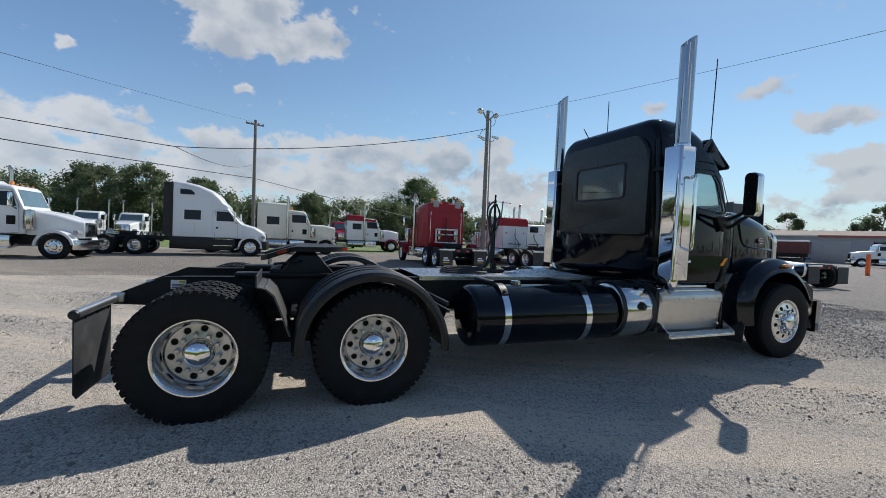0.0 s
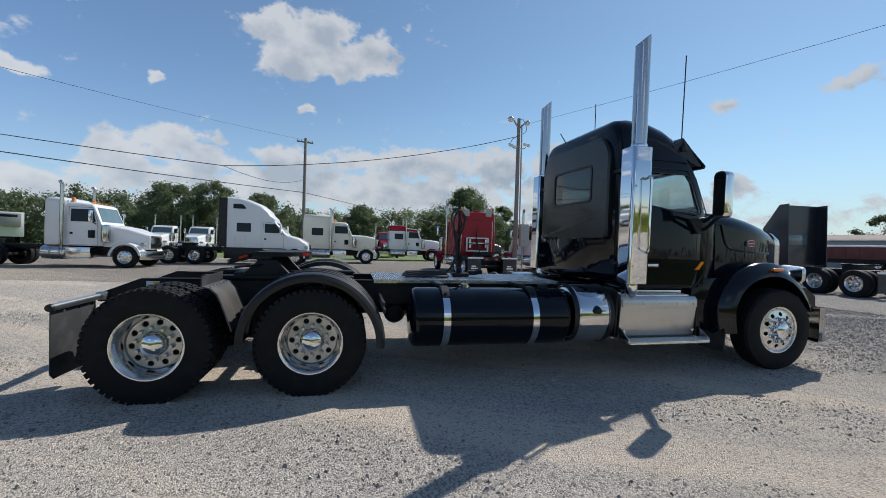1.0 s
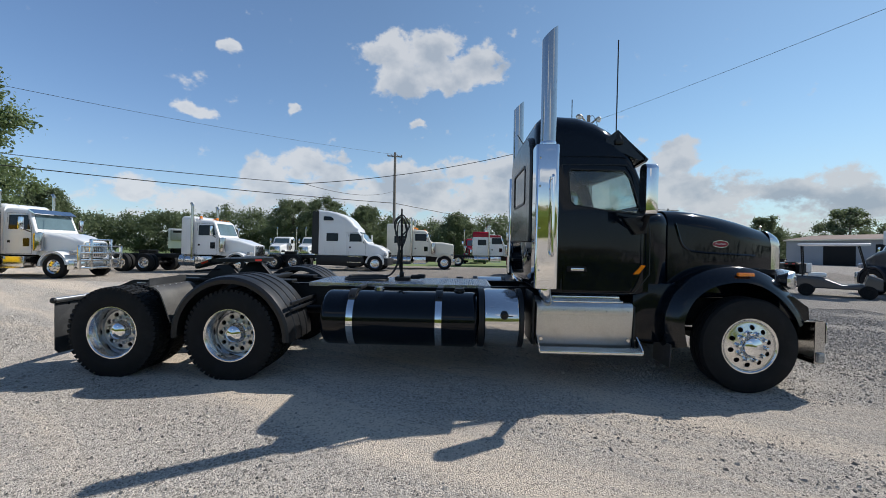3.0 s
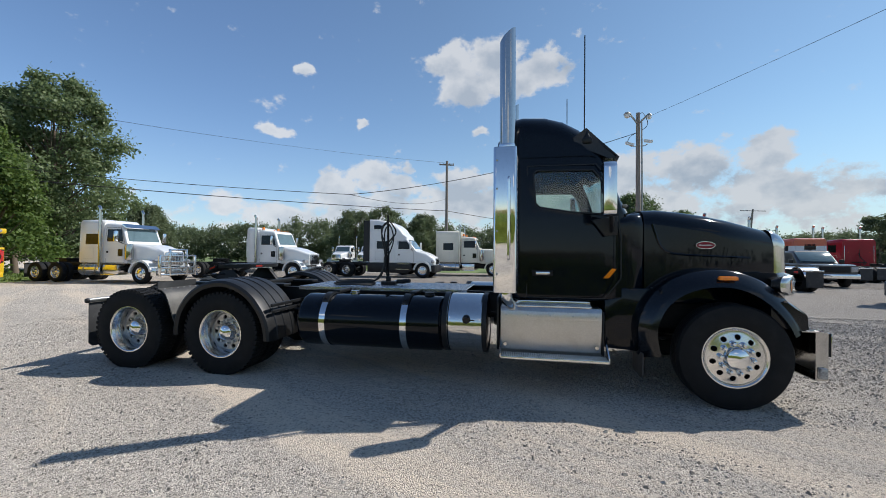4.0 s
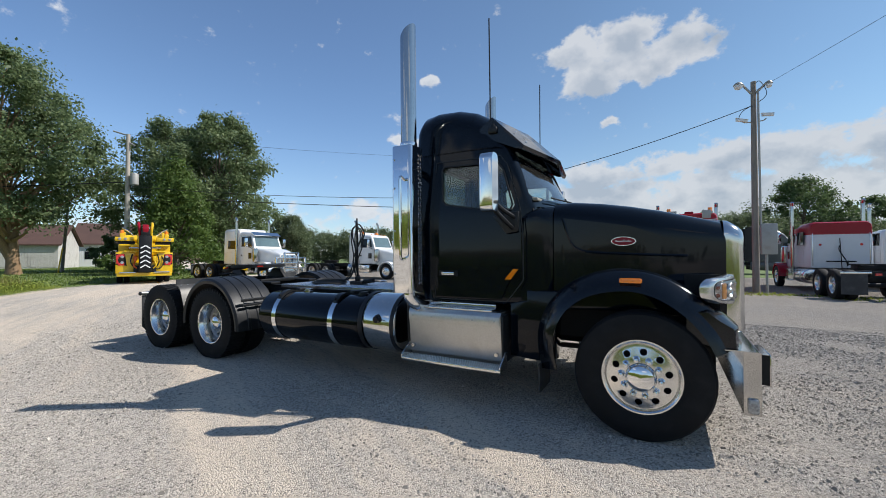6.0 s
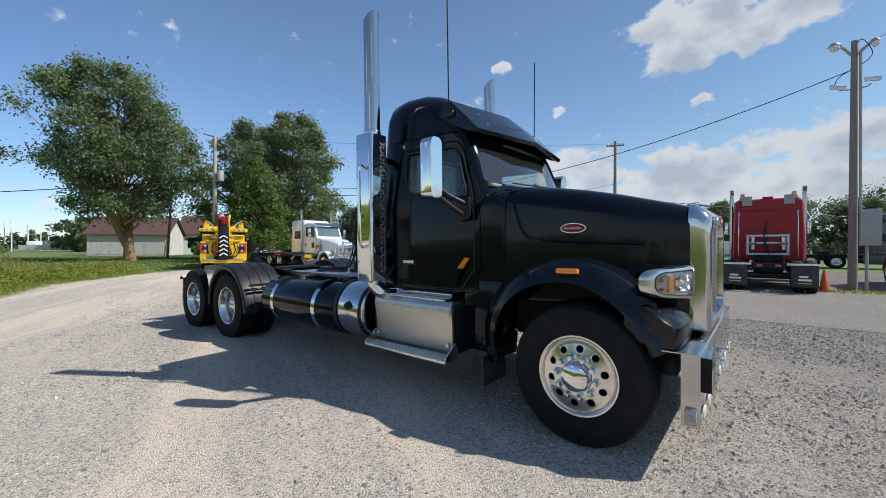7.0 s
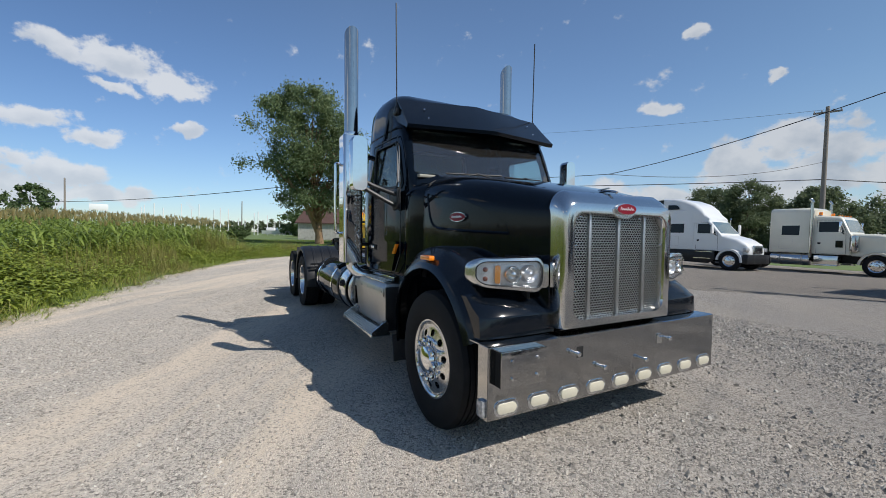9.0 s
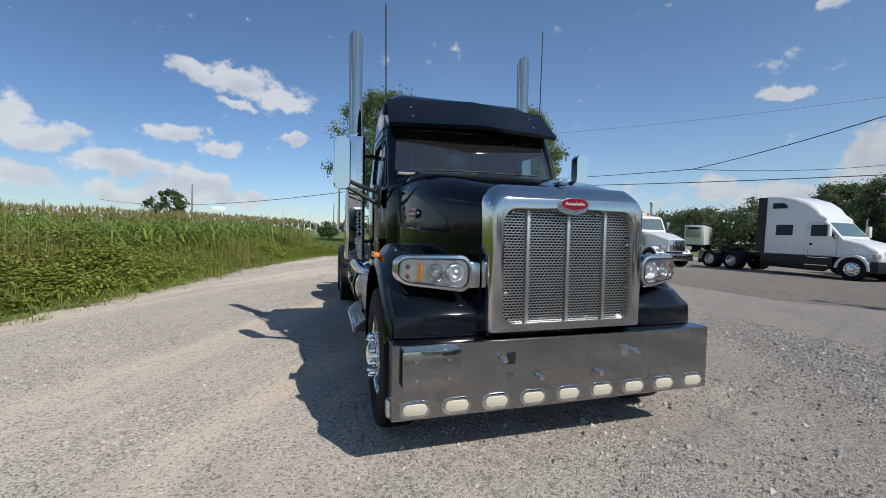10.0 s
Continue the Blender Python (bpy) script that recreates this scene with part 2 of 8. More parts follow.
M_RUBBER = mat("tyre_rubber", (0.008, 0.0088, 0.01), 0.75, 0, 0.3, 6, 0.25, 150, dirt=(0.042, 0.042, 0.041), dirt_amount=0.25, spec=0.25)
M_FLAP = mat("rubber_flap", (0.027, 0.029, 0.032), 0.6, 0, 0.3, 4, 0.2, 60, dirt=(0.125, 0.124, 0.12), dirt_amount=0.4)
M_CHASSIS = mat("chassis_black", (0.0068, 0.0076, 0.0088), 0.5, 0, 0.3, 6, 0.2, 80, dirt=(0.04, 0.04, 0.04), dirt_amount=0.25, spec=0.3)
M_CHROME = mat("chrome", (0.78, 0.79, 0.8), 0.05, 1, 0.03, 2, 0.0, 30)
M_ALU = mat("polished_aluminium", (0.72, 0.72, 0.71), 0.17, 1, 0.08, 3, 0.03, 90, dirt=(0.38, 0.36, 0.33), dirt_amount=0.35)
M_STEEL = mat("brushed_steel", (0.5, 0.495, 0.485), 0.1, 1, 0.1, 4, 0.03, 60, dirt=(0.3, 0.28, 0.25), dirt_amount=0.5)
M_DULL = mat("dull_aluminium", (0.5, 0.5, 0.49), 0.38, 1, 0.15, 5, 0.1, 70, dirt=(0.22, 0.2, 0.17), dirt_amount=0.5)
M_TREAD = mat("tread_plate", (0.62, 0.62, 0.62), 0.25, 1, 0.12, 6, 0.2, 120, dirt=(0.25, 0.23, 0.2), dirt_amount=0.5)
M_FLAPSTEEL = mat("weathered_plate", (0.075, 0.073, 0.07), 0.45, 0.3, 0.25, 4, 0.1, 60, dirt=(0.14, 0.135, 0.12), dirt_amount=0.5)
M_AMBER = mat("amber_lens", (0.9, 0.24, 0.01), 0.12, 0, 0.08, 8, coat=1)
M_REDLENS = mat("red_lens", (0.55, 0.02, 0.015), 0.12, 0, 0.08, 8, coat=1)
M_BROWNLENS = mat("brown_reflector", (0.2, 0.055, 0.03), 0.2, 0, 0.08, 8)
M_BADGE = mat("red_enamel", (0.19, 0.005, 0.016), 0.3, 0, 0.08, 12, spec=0.3)
M_WHITE_E = mat("white_enamel", (0.8, 0.8, 0.8), 0.2, 0, 0.03, 12)
M_LENS = mat("clear_lamp_lens", (0.34, 0.345, 0.35), 0.1, 0.2, 0.5, 26, coat=1)
M_FOG = mat("frosted_lamp_lens", (0.55, 0.51, 0.4), 0.3, 0, 0.08, 18, 0.1, 90)
M_REFLECT = mat("lamp_reflector", (0.8, 0.8, 0.81), 0.34, 1, 0.03, 6)
M_AMBERL = mat("pale_amber_lens", (0.6, 0.26, 0.06), 0.15, 0, 0.08, 8)
M_SATIN = mat("satin_aluminium", (0.68, 0.68, 0.67), 0.24, 1, 0.08, 3, 0.03, 90, dirt=(0.4, 0.38, 0.35), dirt_amount=0.3)
M_DISC = mat("machined_wheel_disc", (0.47, 0.48, 0.49), 0.33, 1, 0.12, 5, 0.05, 60, dirt=(0.2, 0.19, 0.17), dirt_amount=0.5)
M_LUG = mat("dull_chrome_nut", (0.55, 0.55, 0.54), 0.3, 1, 0.1, 9)
M_SURROUND = mat("polished_grille_surround", (0.66, 0.655, 0.645), 0.11, 1, 0.06, 3, 0.02, 70, dirt=(0.4, 0.38, 0.34), dirt_amount=0.25)
M_LAMPGLASS = glass("lamp_cover_glass", (0.93, 0.94, 0.95), 0.02, 0.07)
# near-black: shade painted into openings, and plain dark trim
M_DARK = mat("opening_shade_and_dark_trim", (0.006, 0.006, 0.006), 0.8, 0, 0.2, 5)
M_COWL = mat("pale_cowl_trim", (0.26, 0.25, 0.21), 0.55, 0, 0.15, 6)
M_SEAT = mat("grey_trim", (0.07, 0.066, 0.06), 0.7, 0, 0.2, 6, 0.1, 120)
M_DASH = mat("tan_dash", (0.085, 0.078, 0.062), 0.6, 0, 0.15, 6, 0.1, 120)
M_GLASS = glass("tinted_glass", (0.8, 0.87, 0.84))
M_REARGLASS = glass("dark_rear_glass", (0.3, 0.34, 0.33))
M_WINDSHIELD = glass("windscreen_glass", (0.72, 0.82, 0.84), 0.025, 0.16)
M_BRIGHT = mat("satin_chrome", (0.76, 0.76, 0.76), 0.26, 1, 0.06, 3, 0.02, 90)
M_DGLASS = mat("dark_window_glass", (0.008, 0.01, 0.011), 0.06, 0, 0.2, 1.2, spec=0.3)
# opaque panes: the sky seen in the glass is put into the base colour
M_WSBLUE = mat("sky_toned_pane", (0.1, 0.15, 0.16), 0.07, 0, 0.25, 1.0, coat=1)
M_RED = mat("red_paint", (0.3, 0.01, 0.022), 0.2, 0, 0.1, 2, spec=0.25)
M_WHITE = mat("white_paint", (0.74, 0.75, 0.75), 0.3, 0, 0.03, 2, coat=0.6, dirt=(0.6, 0.58, 0.54), dirt_amount=0.15)
M_CREAM = mat("cream_paint", (0.72, 0.69, 0.58), 0.3, 0, 0.05, 2, coat=0.6, dirt=(0.45, 0.42, 0.35), dirt_amount=0.25)
M_GREY = mat("grey_paint", (0.045, 0.048, 0.054), 0.3, 0, 0.1, 2, coat=0.6)
M_SILVER = mat("silver_paint", (0.66, 0.68, 0.71), 0.32, 0.0, 0.06, 2, coat=0.6)
M_NAVY = mat("dark_navy_paint", (0.012, 0.014, 0.022), 0.3, 0, 0.2, 2, coat=0.3)
M_ORANGE = mat("orange_paint", (0.55, 0.1, 0.04), 0.35, 0, 0.1, 2, coat=0.5)
M_YELLOW = mat("yellow_paint", (0.75, 0.47, 0.005), 0.3, 0, 0.08, 2, coat=0.6, dirt=(0.3, 0.2, 0.03), dirt_amount=0.3)
M_BLUE = mat("blue_paint", (0.05, 0.13, 0.3), 0.35, 0, 0.1, 2, coat=0.5)
M_MAROON = mat("maroon_steel", (0.09, 0.018, 0.025), 0.45, 0, 0.2, 1, dirt=(0.12, 0.08, 0.07), dirt_amount=0.4)
M_PALEWOOD = mat("pale_pole", (0.4, 0.36, 0.31), 0.8, 0, 0.25, 4, 0.4, 40, stretch=(6, 6, 0.5))
M_WOOD = mat("weathered_pole", (0.23, 0.205, 0.18), 0.8, 0, 0.3, 4, 0.4, 40, stretch=(6, 6, 0.5))
M_WIRE = mat("black_cable", (0.02, 0.02, 0.02), 0.6, 0, 0.1, 2)
M_GALV = mat("galvanised_box", (0.36, 0.36, 0.34), 0.5, 0.2, 0.12, 3, 0.05, 60, dirt=(0.2, 0.17, 0.13), dirt_amount=0.5)
M_CONE = mat("orange_cone", (0.7, 0.12, 0.02), 0.5, 0, 0.1, 6)
M_BARN = mat("weathered_siding", (0.52, 0.5, 0.47), 0.8, 0, 0.25, 1.2, 0.3, 30, dirt=(0.14, 0.12, 0.1), dirt_amount=0.7)
M_ROOF = mat("brown_roof", (0.09, 0.05, 0.04), 0.8, 0, 0.25, 1.0, 0.3, 20)
M_SHED = mat("metal_cladding", (0.3, 0.32, 0.35), 0.5, 0, 0.1, 0.6)
M_REDTRIM = mat("red_roof_edge", (0.35, 0.08, 0.06), 0.6, 0, 0.1, 0.6)
M_STEP = mat("dull_step_aluminium", (0.6, 0.585, 0.56), 0.4, 1, 0.12, 5, 0.06, 70, dirt=(0.36, 0.33, 0.29), dirt_amount=0.5)
M_BARK2 = mat("orange_brown_bark", (0.26, 0.17, 0.1), 0.9, 0, 0.3, 3, 0.6, 20, stretch=(5, 5, 1))
M_BARK = mat("bark", (0.13, 0.1, 0.075), 0.9, 0, 0.35, 3, 0.6, 20, stretch=(5, 5, 1))
M_LEAF = leafy("tree_leaves", (0.055, 0.1, 0.036), (0.165, 0.225, 0.092), 0.5, 0.5)
# for far trees: distance haze is put into the leaf colour, paler and greyer
M_HAZELEAF = leafy("haze_toned_leaves", (0.098, 0.132, 0.068), (0.188, 0.228, 0.122), 0.7, 0.5)
M_LEAF2 = leafy("willow_leaves", (0.078, 0.128, 0.054), (0.256, 0.318, 0.153), 0.5, 0.5)
M_LEAFD = leafy("cedar_leaves", (0.062, 0.115, 0.027), (0.175, 0.25, 0.065), 0.5, 0.5)
M_CORN = leafy("corn_leaves", (0.11, 0.17, 0.028), (0.34, 0.42, 0.1), 0.45, 0.42)
M_TASSEL = leafy("corn_tassels", (0.5, 0.42, 0.19), (0.74, 0.62, 0.32), 0.7, 0.45)
M_WEED = leafy("weeds", (0.12, 0.19, 0.028), (0.45, 0.49, 0.1), 0.5, 0.45)
M_WEEDB = leafy("dry_weeds", (0.17, 0.17, 0.045), (0.34, 0.31, 0.1), 0.6, 0.35)
M_GRASS = leafy("grass_blades", (0.08, 0.13, 0.03), (0.22, 0.29, 0.07), 0.5, 0.4)
M_LAWN = mat("lawn", (0.12, 0.17, 0.045), 0.9, 0, 0.35, 0.35, 0.6, 25, dirt=(0.17, 0.15, 0.07), dirt_amount=0.4)


def ground_material(name, light, dark, tan, size):
    m = bpy.data.materials.new(name)
    m.use_nodes = True
    n, l = m.node_tree.nodes, m.node_tree.links
    b = n["Principled BSDF"]
    tc = n.new("ShaderNodeTexCoord")
    P = tc.outputs["Object"]

    def noise_at(scale, detail=6, rough=0.6, vec=None):
        z = n.new("ShaderNodeTexNoise")
        z.inputs["Scale"].default_value, z.inputs["Detail"].default_value, z.inputs["Roughness"].default_value = scale, detail, rough
        l.new(vec or P, z.inputs["Vector"])
        return z.outputs["Fac"]

    def ranged(v, a, c, to=1.0):
        r = n.new("ShaderNodeMapRange")
        r.inputs["From Min"].default_value, r.inputs["From Max"].default_value, r.inputs["To Max"].default_value = a, c, to
        l.new(v, r.inputs["Value"])
        return r.outputs[0]

    def blend(f, a, c, mode="MIX"):
        x = n.new("ShaderNodeMix")
        x.data_type, x.blend_type = "RGBA", mode
        for k, v in (("Factor", f), ("A", a), ("B", c)):
            if isinstance(v, float):
                x.inputs[k].default_value = v
            elif isinstance(v, tuple):
                x.inputs[k].default_value = (*v, 1)
            else:
                l.new(v, x.inputs[k])
        return x.outputs["Result"]

    # pebbles
    vor = n.new("ShaderNodeTexVoronoi")
    vor.inputs["Scale"].default_value = size
    vor.inputs["Randomness"].default_value = 1.0
    l.new(P, vor.inputs["Vector"])
    vor2 = n.new("ShaderNodeTexVoronoi")
    vor2.inputs["Scale"].default_value = size * 2.7
    l.new(P, vor2.inputs["Vector"])
    # wheel tracks swing round the yard: rings about a far centre
    mp = n.new("ShaderNodeMapping")
    mp.inputs["Location"].default_value = (-97.0, -172.0, 0)
    l.new(P, mp.inputs["Vector"])
    ln = n.new("ShaderNodeVectorMath")
    ln.operation = "LENGTH"
    l.new(mp.outputs[0], ln.inputs[0])
    def arith(op, a, c):
        k = n.new("ShaderNodeMath")
        k.operation = op
        for i, v in enumerate((a, c)):
            if isinstance(v, float):
                k.inputs[i].default_value = v
            else:
                l.new(v, k.inputs[i])
        return k.outputs[0]

    sep = n.new("ShaderNodeSeparateXYZ")
    l.new(mp.outputs[0], sep.inputs[0])
    wob = arith("MULTIPLY", arith("SUBTRACT", noise_at(0.3, 3), 0.5), 0.9)
    rad_ = arith("ADD", ln.outputs["Value"], wob)
    along = arith("ARCTAN2", sep.outputs["X"], sep.outputs["Y"])
    polar = n.new("ShaderNodeCombineXYZ")
    l.new(arith("MULTIPLY", rad_, 1.5), polar.inputs[0])
    l.new(arith("MULTIPLY", along, 24.0), polar.inputs[1])
    streak = noise_at(1.0, 8, 0.68, polar.outputs[0])
    tracks = arith("SINE", arith("ADD", arith("MULTIPLY", rad_, 2.1), arith("MULTIPLY", arith("SINE", arith("MULTIPLY", rad_, 0.83), 0.0), 1.6)), 0.0)
    tracks = arith("ADD", arith("MULTIPLY", tracks, 0.55), arith("MULTIPLY", arith("SUBTRACT", streak, 0.5), 7.0))
    patches = noise_at(0.32, 5)
    stains = noise_at(1.7, 6, 0.65)
    grain = noise_at(75.0, 5, 0.7)
    px_ = n.new("ShaderNodeSeparateXYZ")
    l.new(P, px_.inputs[0])
    # coarse dark stone was spread over the yard's middle
    coarse = arith("ADD", arith("MULTIPLY", arith("ADD", arith("MULTIPLY", px_.outputs["X"], 0.8), px_.outputs["Y"]), 0.16), arith("MULTIPLY", patches, 1.6))
    rnd = n.new("ShaderNodeRGBToBW")
    l.new(vor.outputs["Color"], rnd.inputs[0])
    rnd2 = n.new("ShaderNodeRGBToBW")
    l.new(vor2.outputs["Color"], rnd2.inputs[0])
    c = blend(ranged(rnd.outputs[0], 0.2, 0.8), dark, light)
    c = blend(ranged(rnd2.outputs[0], 0.35, 0.8, 0.4), c, tuple(x * 1.3 for x in light))
    c = blend(ranged(patches, 0.5, 0.7, 0.3), c, tuple(x * 0.9 for x in dark))
    c = blend(ranged(stains, 0.55, 0.75, 0.4), c, tan)
    c = blend(ranged(vor2.outputs["Distance"], 0.0, 0.75, 0.18), c, tuple(x * 1.3 for x in light))
    c = blend(ranged(grain, 0.4, 0.75, 0.35), c, tuple(x * 0.5 for x in dark))
    c = blend(ranged(tracks, -0.3, 0.9, 0.68), c, blend(ranged(grain, 0.3, 0.7), tan, tuple(x * 0.68 for x in tan)))
    c = blend(ranged(rnd2.outputs[0], 0.72, 0.8, 0.35), c, tuple(x * 1.2 for x in light))
    c = blend(ranged(rnd.outputs[0], 0.26, 0.2, 0.45), c, tuple(x * 0.55 for x in dark))
    c = blend(ranged(coarse, 1.35, 2.3, 0.8), c, blend(ranged(rnd.outputs[0], 0.1, 0.9), tuple(x * k for x, k in zip(dark, (0.75, 0.765, 0.785))), tuple(x * k for x, k in zip(light, (0.72, 0.73, 0.75)))))
    l.new(c, b.inputs["Base Color"])
    b.inputs["Roughness"].default_value = 0.95
    b.inputs["Diffuse Roughness"].default_value = 0.3
    b.inputs["Specular IOR Level"].default_value = 0.08
    hgt = n.new("ShaderNodeMath")
    hgt.operation = "MULTIPLY_ADD"
    hgt.inputs[1].default_value = -0.8
    l.new(vor.outputs["Distance"], hgt.inputs[0])
    l.new(arith("ADD", arith("MULTIPLY", vor2.outputs["Distance"], -0.45), arith("MULTIPLY", grain, 0.45)), hgt.inputs[2])
    bp = n.new("ShaderNodeBump")
    bp.inputs["Strength"].default_value, bp.inputs["Distance"].default_value = 1.0, 0.014
    l.new(hgt.outputs[0], bp.inputs["Height"])
    l.new(bp.outputs[0], b.inputs["Normal"])
    return m


M_GRAVEL = ground_material("gravel", (0.64, 0.58, 0.507), (0.222, 0.202, 0.176), (0.88, 0.745, 0.59), 70.0)
M_ASPHALT = ground_material("worn_asphalt", (0.48, 0.425, 0.36), (0.2, 0.18, 0.158), (0.62, 0.53, 0.43), 95.0)

# ---- modelling helpers ----


def add(bm, *others):
    """Joins other bmeshes into bm."""
    for o in others:
        tmp = bpy.data.meshes.new("tmp")
        o.to_mesh(tmp)
        bm.from_mesh(tmp)
        bpy.data.meshes.remove(tmp)
        o.free()
    return bm


def moved(bm, m):
    bmesh.ops.transform(bm, matrix=m, verts=bm.verts)
    return bm


def mirrored(bm):
    bmesh.ops.scale(bm, vec=(1, -1, 1), verts=bm.verts)
    bmesh.ops.reverse_faces(bm, faces=bm.faces)
    return bm


def box(lo, hi, bevel=0.0, seg=2):
    bm = bmesh.new()
    bmesh.ops.create_cube(bm, size=1)
    d = [hi[i] - lo[i] for i in range(3)]
    bmesh.ops.scale(bm, vec=d, verts=bm.verts)
    bmesh.ops.translate(bm, vec=[(hi[i] + lo[i]) / 2 for i in range(3)], verts=bm.verts)
    if bevel:
        bmesh.ops.bevel(bm, geom=bm.edges, offset=min(bevel, min(d) * 0.45), segments=seg, affect="EDGES", profile=0.5)
    return bm


def loft(rings, caps=True, closed=True):
    """Skins rings of equal length, one after another."""
    bm = bmesh.new()
    vs = [[bm.verts.new(p) for p in r] for r in rings]
    k = len(rings[0])
    for a, b in zip(vs, vs[1:]):
        for i in range(k if closed else k - 1):
            j = (i + 1) % k
            bm.faces.new((a[i], a[j], b[j], b[i]))
    if caps:
        bm.faces.new(list(reversed(vs[0])))
        bm.faces.new(vs[-1])
    bmesh.ops.recalc_face_normals(bm, faces=bm.faces)
    return bm


def lathe(profile, seg=32, caps=False):
    """Turns (radius, y) pairs round the y axis."""
    rings = [[(r * math.cos(2 * math.pi * i / seg), y, r * math.sin(2 * math.pi * i / seg)) for i in range(seg)] for r, y in profile]
    return loft(rings, caps)


def tube(points, r, seg=8, caps=True):
    """A round bar along points; r is one radius or one for each point."""
    pts = [Vector(p) for p in points]
    rs = r if isinstance(r, (list, tuple)) else [r] * len(pts)
    rings, up = [], None
    for i, p in enumerate(pts):
        d = (pts[min(i + 1, len(pts) - 1)] - pts[max(i - 1, 0)]).normalized()
        if up is None:
            up = Vector((0, 0, 1)) if abs(d.z) < 0.9 else Vector((1, 0, 0))
        side = d.cross(up).normalized()
        up = side.cross(d).normalized()
        rings.append([p + (side * math.cos(2 * math.pi * k / seg) + up * math.sin(2 * math.pi * k / seg)) * rs[i] for k in range(seg)])
    return loft(rings, caps)


def spline(points, n=6):
    """Points along a smooth curve through the given ones."""
    p = [Vector(q) for q in points]
    p = [p[0] * 2 - p[1]] + p + [p[-1] * 2 - p[-2]]
    out = []
    for i in range(1, len(p) - 2):
        a, b, c, d = p[i - 1:i + 3]
        for k in range(n):
            t = k / n
            out.append(0.5 * (2 * b + (c - a) * t + (2 * a - 5 * b + 4 * c - d) * t * t + (3 * b - a - 3 * c + d) * t ** 3))
    return out + [p[-2]]


def rounded(w, h, r, n=5):
    """A rounded rectangle about 0 as (u, v), anticlockwise."""
    r = min(r, w / 2 - 1e-4, h / 2 - 1e-4)
    out = []
    for cx, cy, a0 in ((w / 2 - r, h / 2 - r, 0), (-w / 2 + r, h / 2 - r, 90), (-w / 2 + r, -h / 2 + r, 180), (w / 2 - r, -h / 2 + r, 270)):
        for k in range(n + 1):
            a = radians(a0 + 90 * k / n)
            out.append((cx + r * math.cos(a), cy + r * math.sin(a)))
    return out


def prism(poly, axis, a, b, bevel=0.0):
    """A polygon of two coordinates pushed along axis ('x', 'y' or 'z') from a to b."""
    def at(u, v, w):
        return {"x": (w, u, v), "y": (u, w, v), "z": (u, v, w)}[axis]
    bm = loft([[at(u, v, a) for u, v in poly], [at(u, v, b) for u, v in poly]])
    if bevel:
        bmesh.ops.bevel(bm, geom=bm.edges, offset=bevel, segments=2, affect="EDGES", profile=0.5)
    return bm


def section(x, w, z0, z1, rt, rb, n=5, lean=0.0, belt=1.9):
    """A body's cross-section at x: rounded box, its sides leaning in above the belt line."""
    out = []
    for u, v in box_outline(w, z0, z1, rt, rb, n, belt):
        k = 1 - lean * max(0.0, v - belt)
        out.append(Vector((x, u * k, v)))
    return out


def box_outline(w, z0, z1, rt, rb, n, belt=1.9):
    """A rounded box, with points along its straight sides that keep them flat."""
    lo, hi = z0 + rb, z1 - rt
    mid = min(max(belt, lo + 0.35 * (hi - lo)), lo + 0.65 * (hi - lo)) if not lo + 0.1 < belt < hi - 0.1 else belt
    e = min(0.04, 0.2 * (hi - lo))
    up = [lo + e, mid, hi - e]
    out = []
    for sy, top, a0 in ((1, True, 0), (-1, True, 90), (-1, False, 180), (1, False, 270)):
        r = rt if top else rb
        cy, cz = sy * (w - r), (z1 - r) if top else (z0 + r)
        for k in range(n + 1):
            a = radians(a0 + 90 * k / n)
            out.append((cy + r * math.cos(a), cz + r * math.sin(a)))
        f = 0.12
        if a0 == 0:
            out += [((w - rt) * (1 - f), z1), (0.0, z1), (-(w - rt) * (1 - f), z1)]
        elif a0 == 90:
            out += [(-w, z) for z in reversed(up)]
        elif a0 == 180:
            out += [(-(w - rb) * (1 - f), z0), ((w - rb) * (1 - f), z0)]
        else:
            out += [(w, z) for z in up]
    return out


def corners(w, h, rt, rb, n=7):
    """A rounded rectangle about 0 with its own top and bottom radius and flat sides."""
    out = []
    for sx_, sz, r, a0 in ((1, 1, rt, 0), (-1, 1, rt, 90), (-1, -1, rb, 180), (1, -1, rb, 270)):
        cx, cz = sx_ * (w / 2 - r), sz * (h / 2 - r)
        arc = [(cx + r * math.cos(radians(a0 + 90 * k / n)), cz + r * math.sin(radians(a0 + 90 * k / n))) for k in range(n + 1)]
        if out:
            p, q = Vector(out[-1]), Vector(arc[0])
            out += [tuple(p.lerp(q, 0.06)), tuple(p.lerp(q, 0.94))]
        out += arc
    p, q = Vector(out[-1]), Vector(out[0])
    return out + [tuple(p.lerp(q, 0.06)), tuple(p.lerp(q, 0.94))]


def cut(bm, cutters):
    """bm less the cutters."""
    def temp(b, name):
        me = bpy.data.meshes.new(name)
        b.to_mesh(me)
        b.free()
        return new(name, me)
    body = temp(bm, "body")
    tools = [temp(c, "tool") for c in cutters]
    for t in tools:
        md = body.modifiers.new("cut", "BOOLEAN")
        md.operation, md.object, md.solver = "DIFFERENCE", t, "EXACT"
    got = bpy.data.meshes.new_from_object(body.evaluated_get(bpy.context.evaluated_depsgraph_get()))
    out = bmesh.new()
    out.from_mesh(got)
    for o in (body, *tools):
        me = o.data
        bpy.data.objects.remove(o)
        bpy.data.meshes.remove(me)
    bpy.data.meshes.remove(got)
    return out


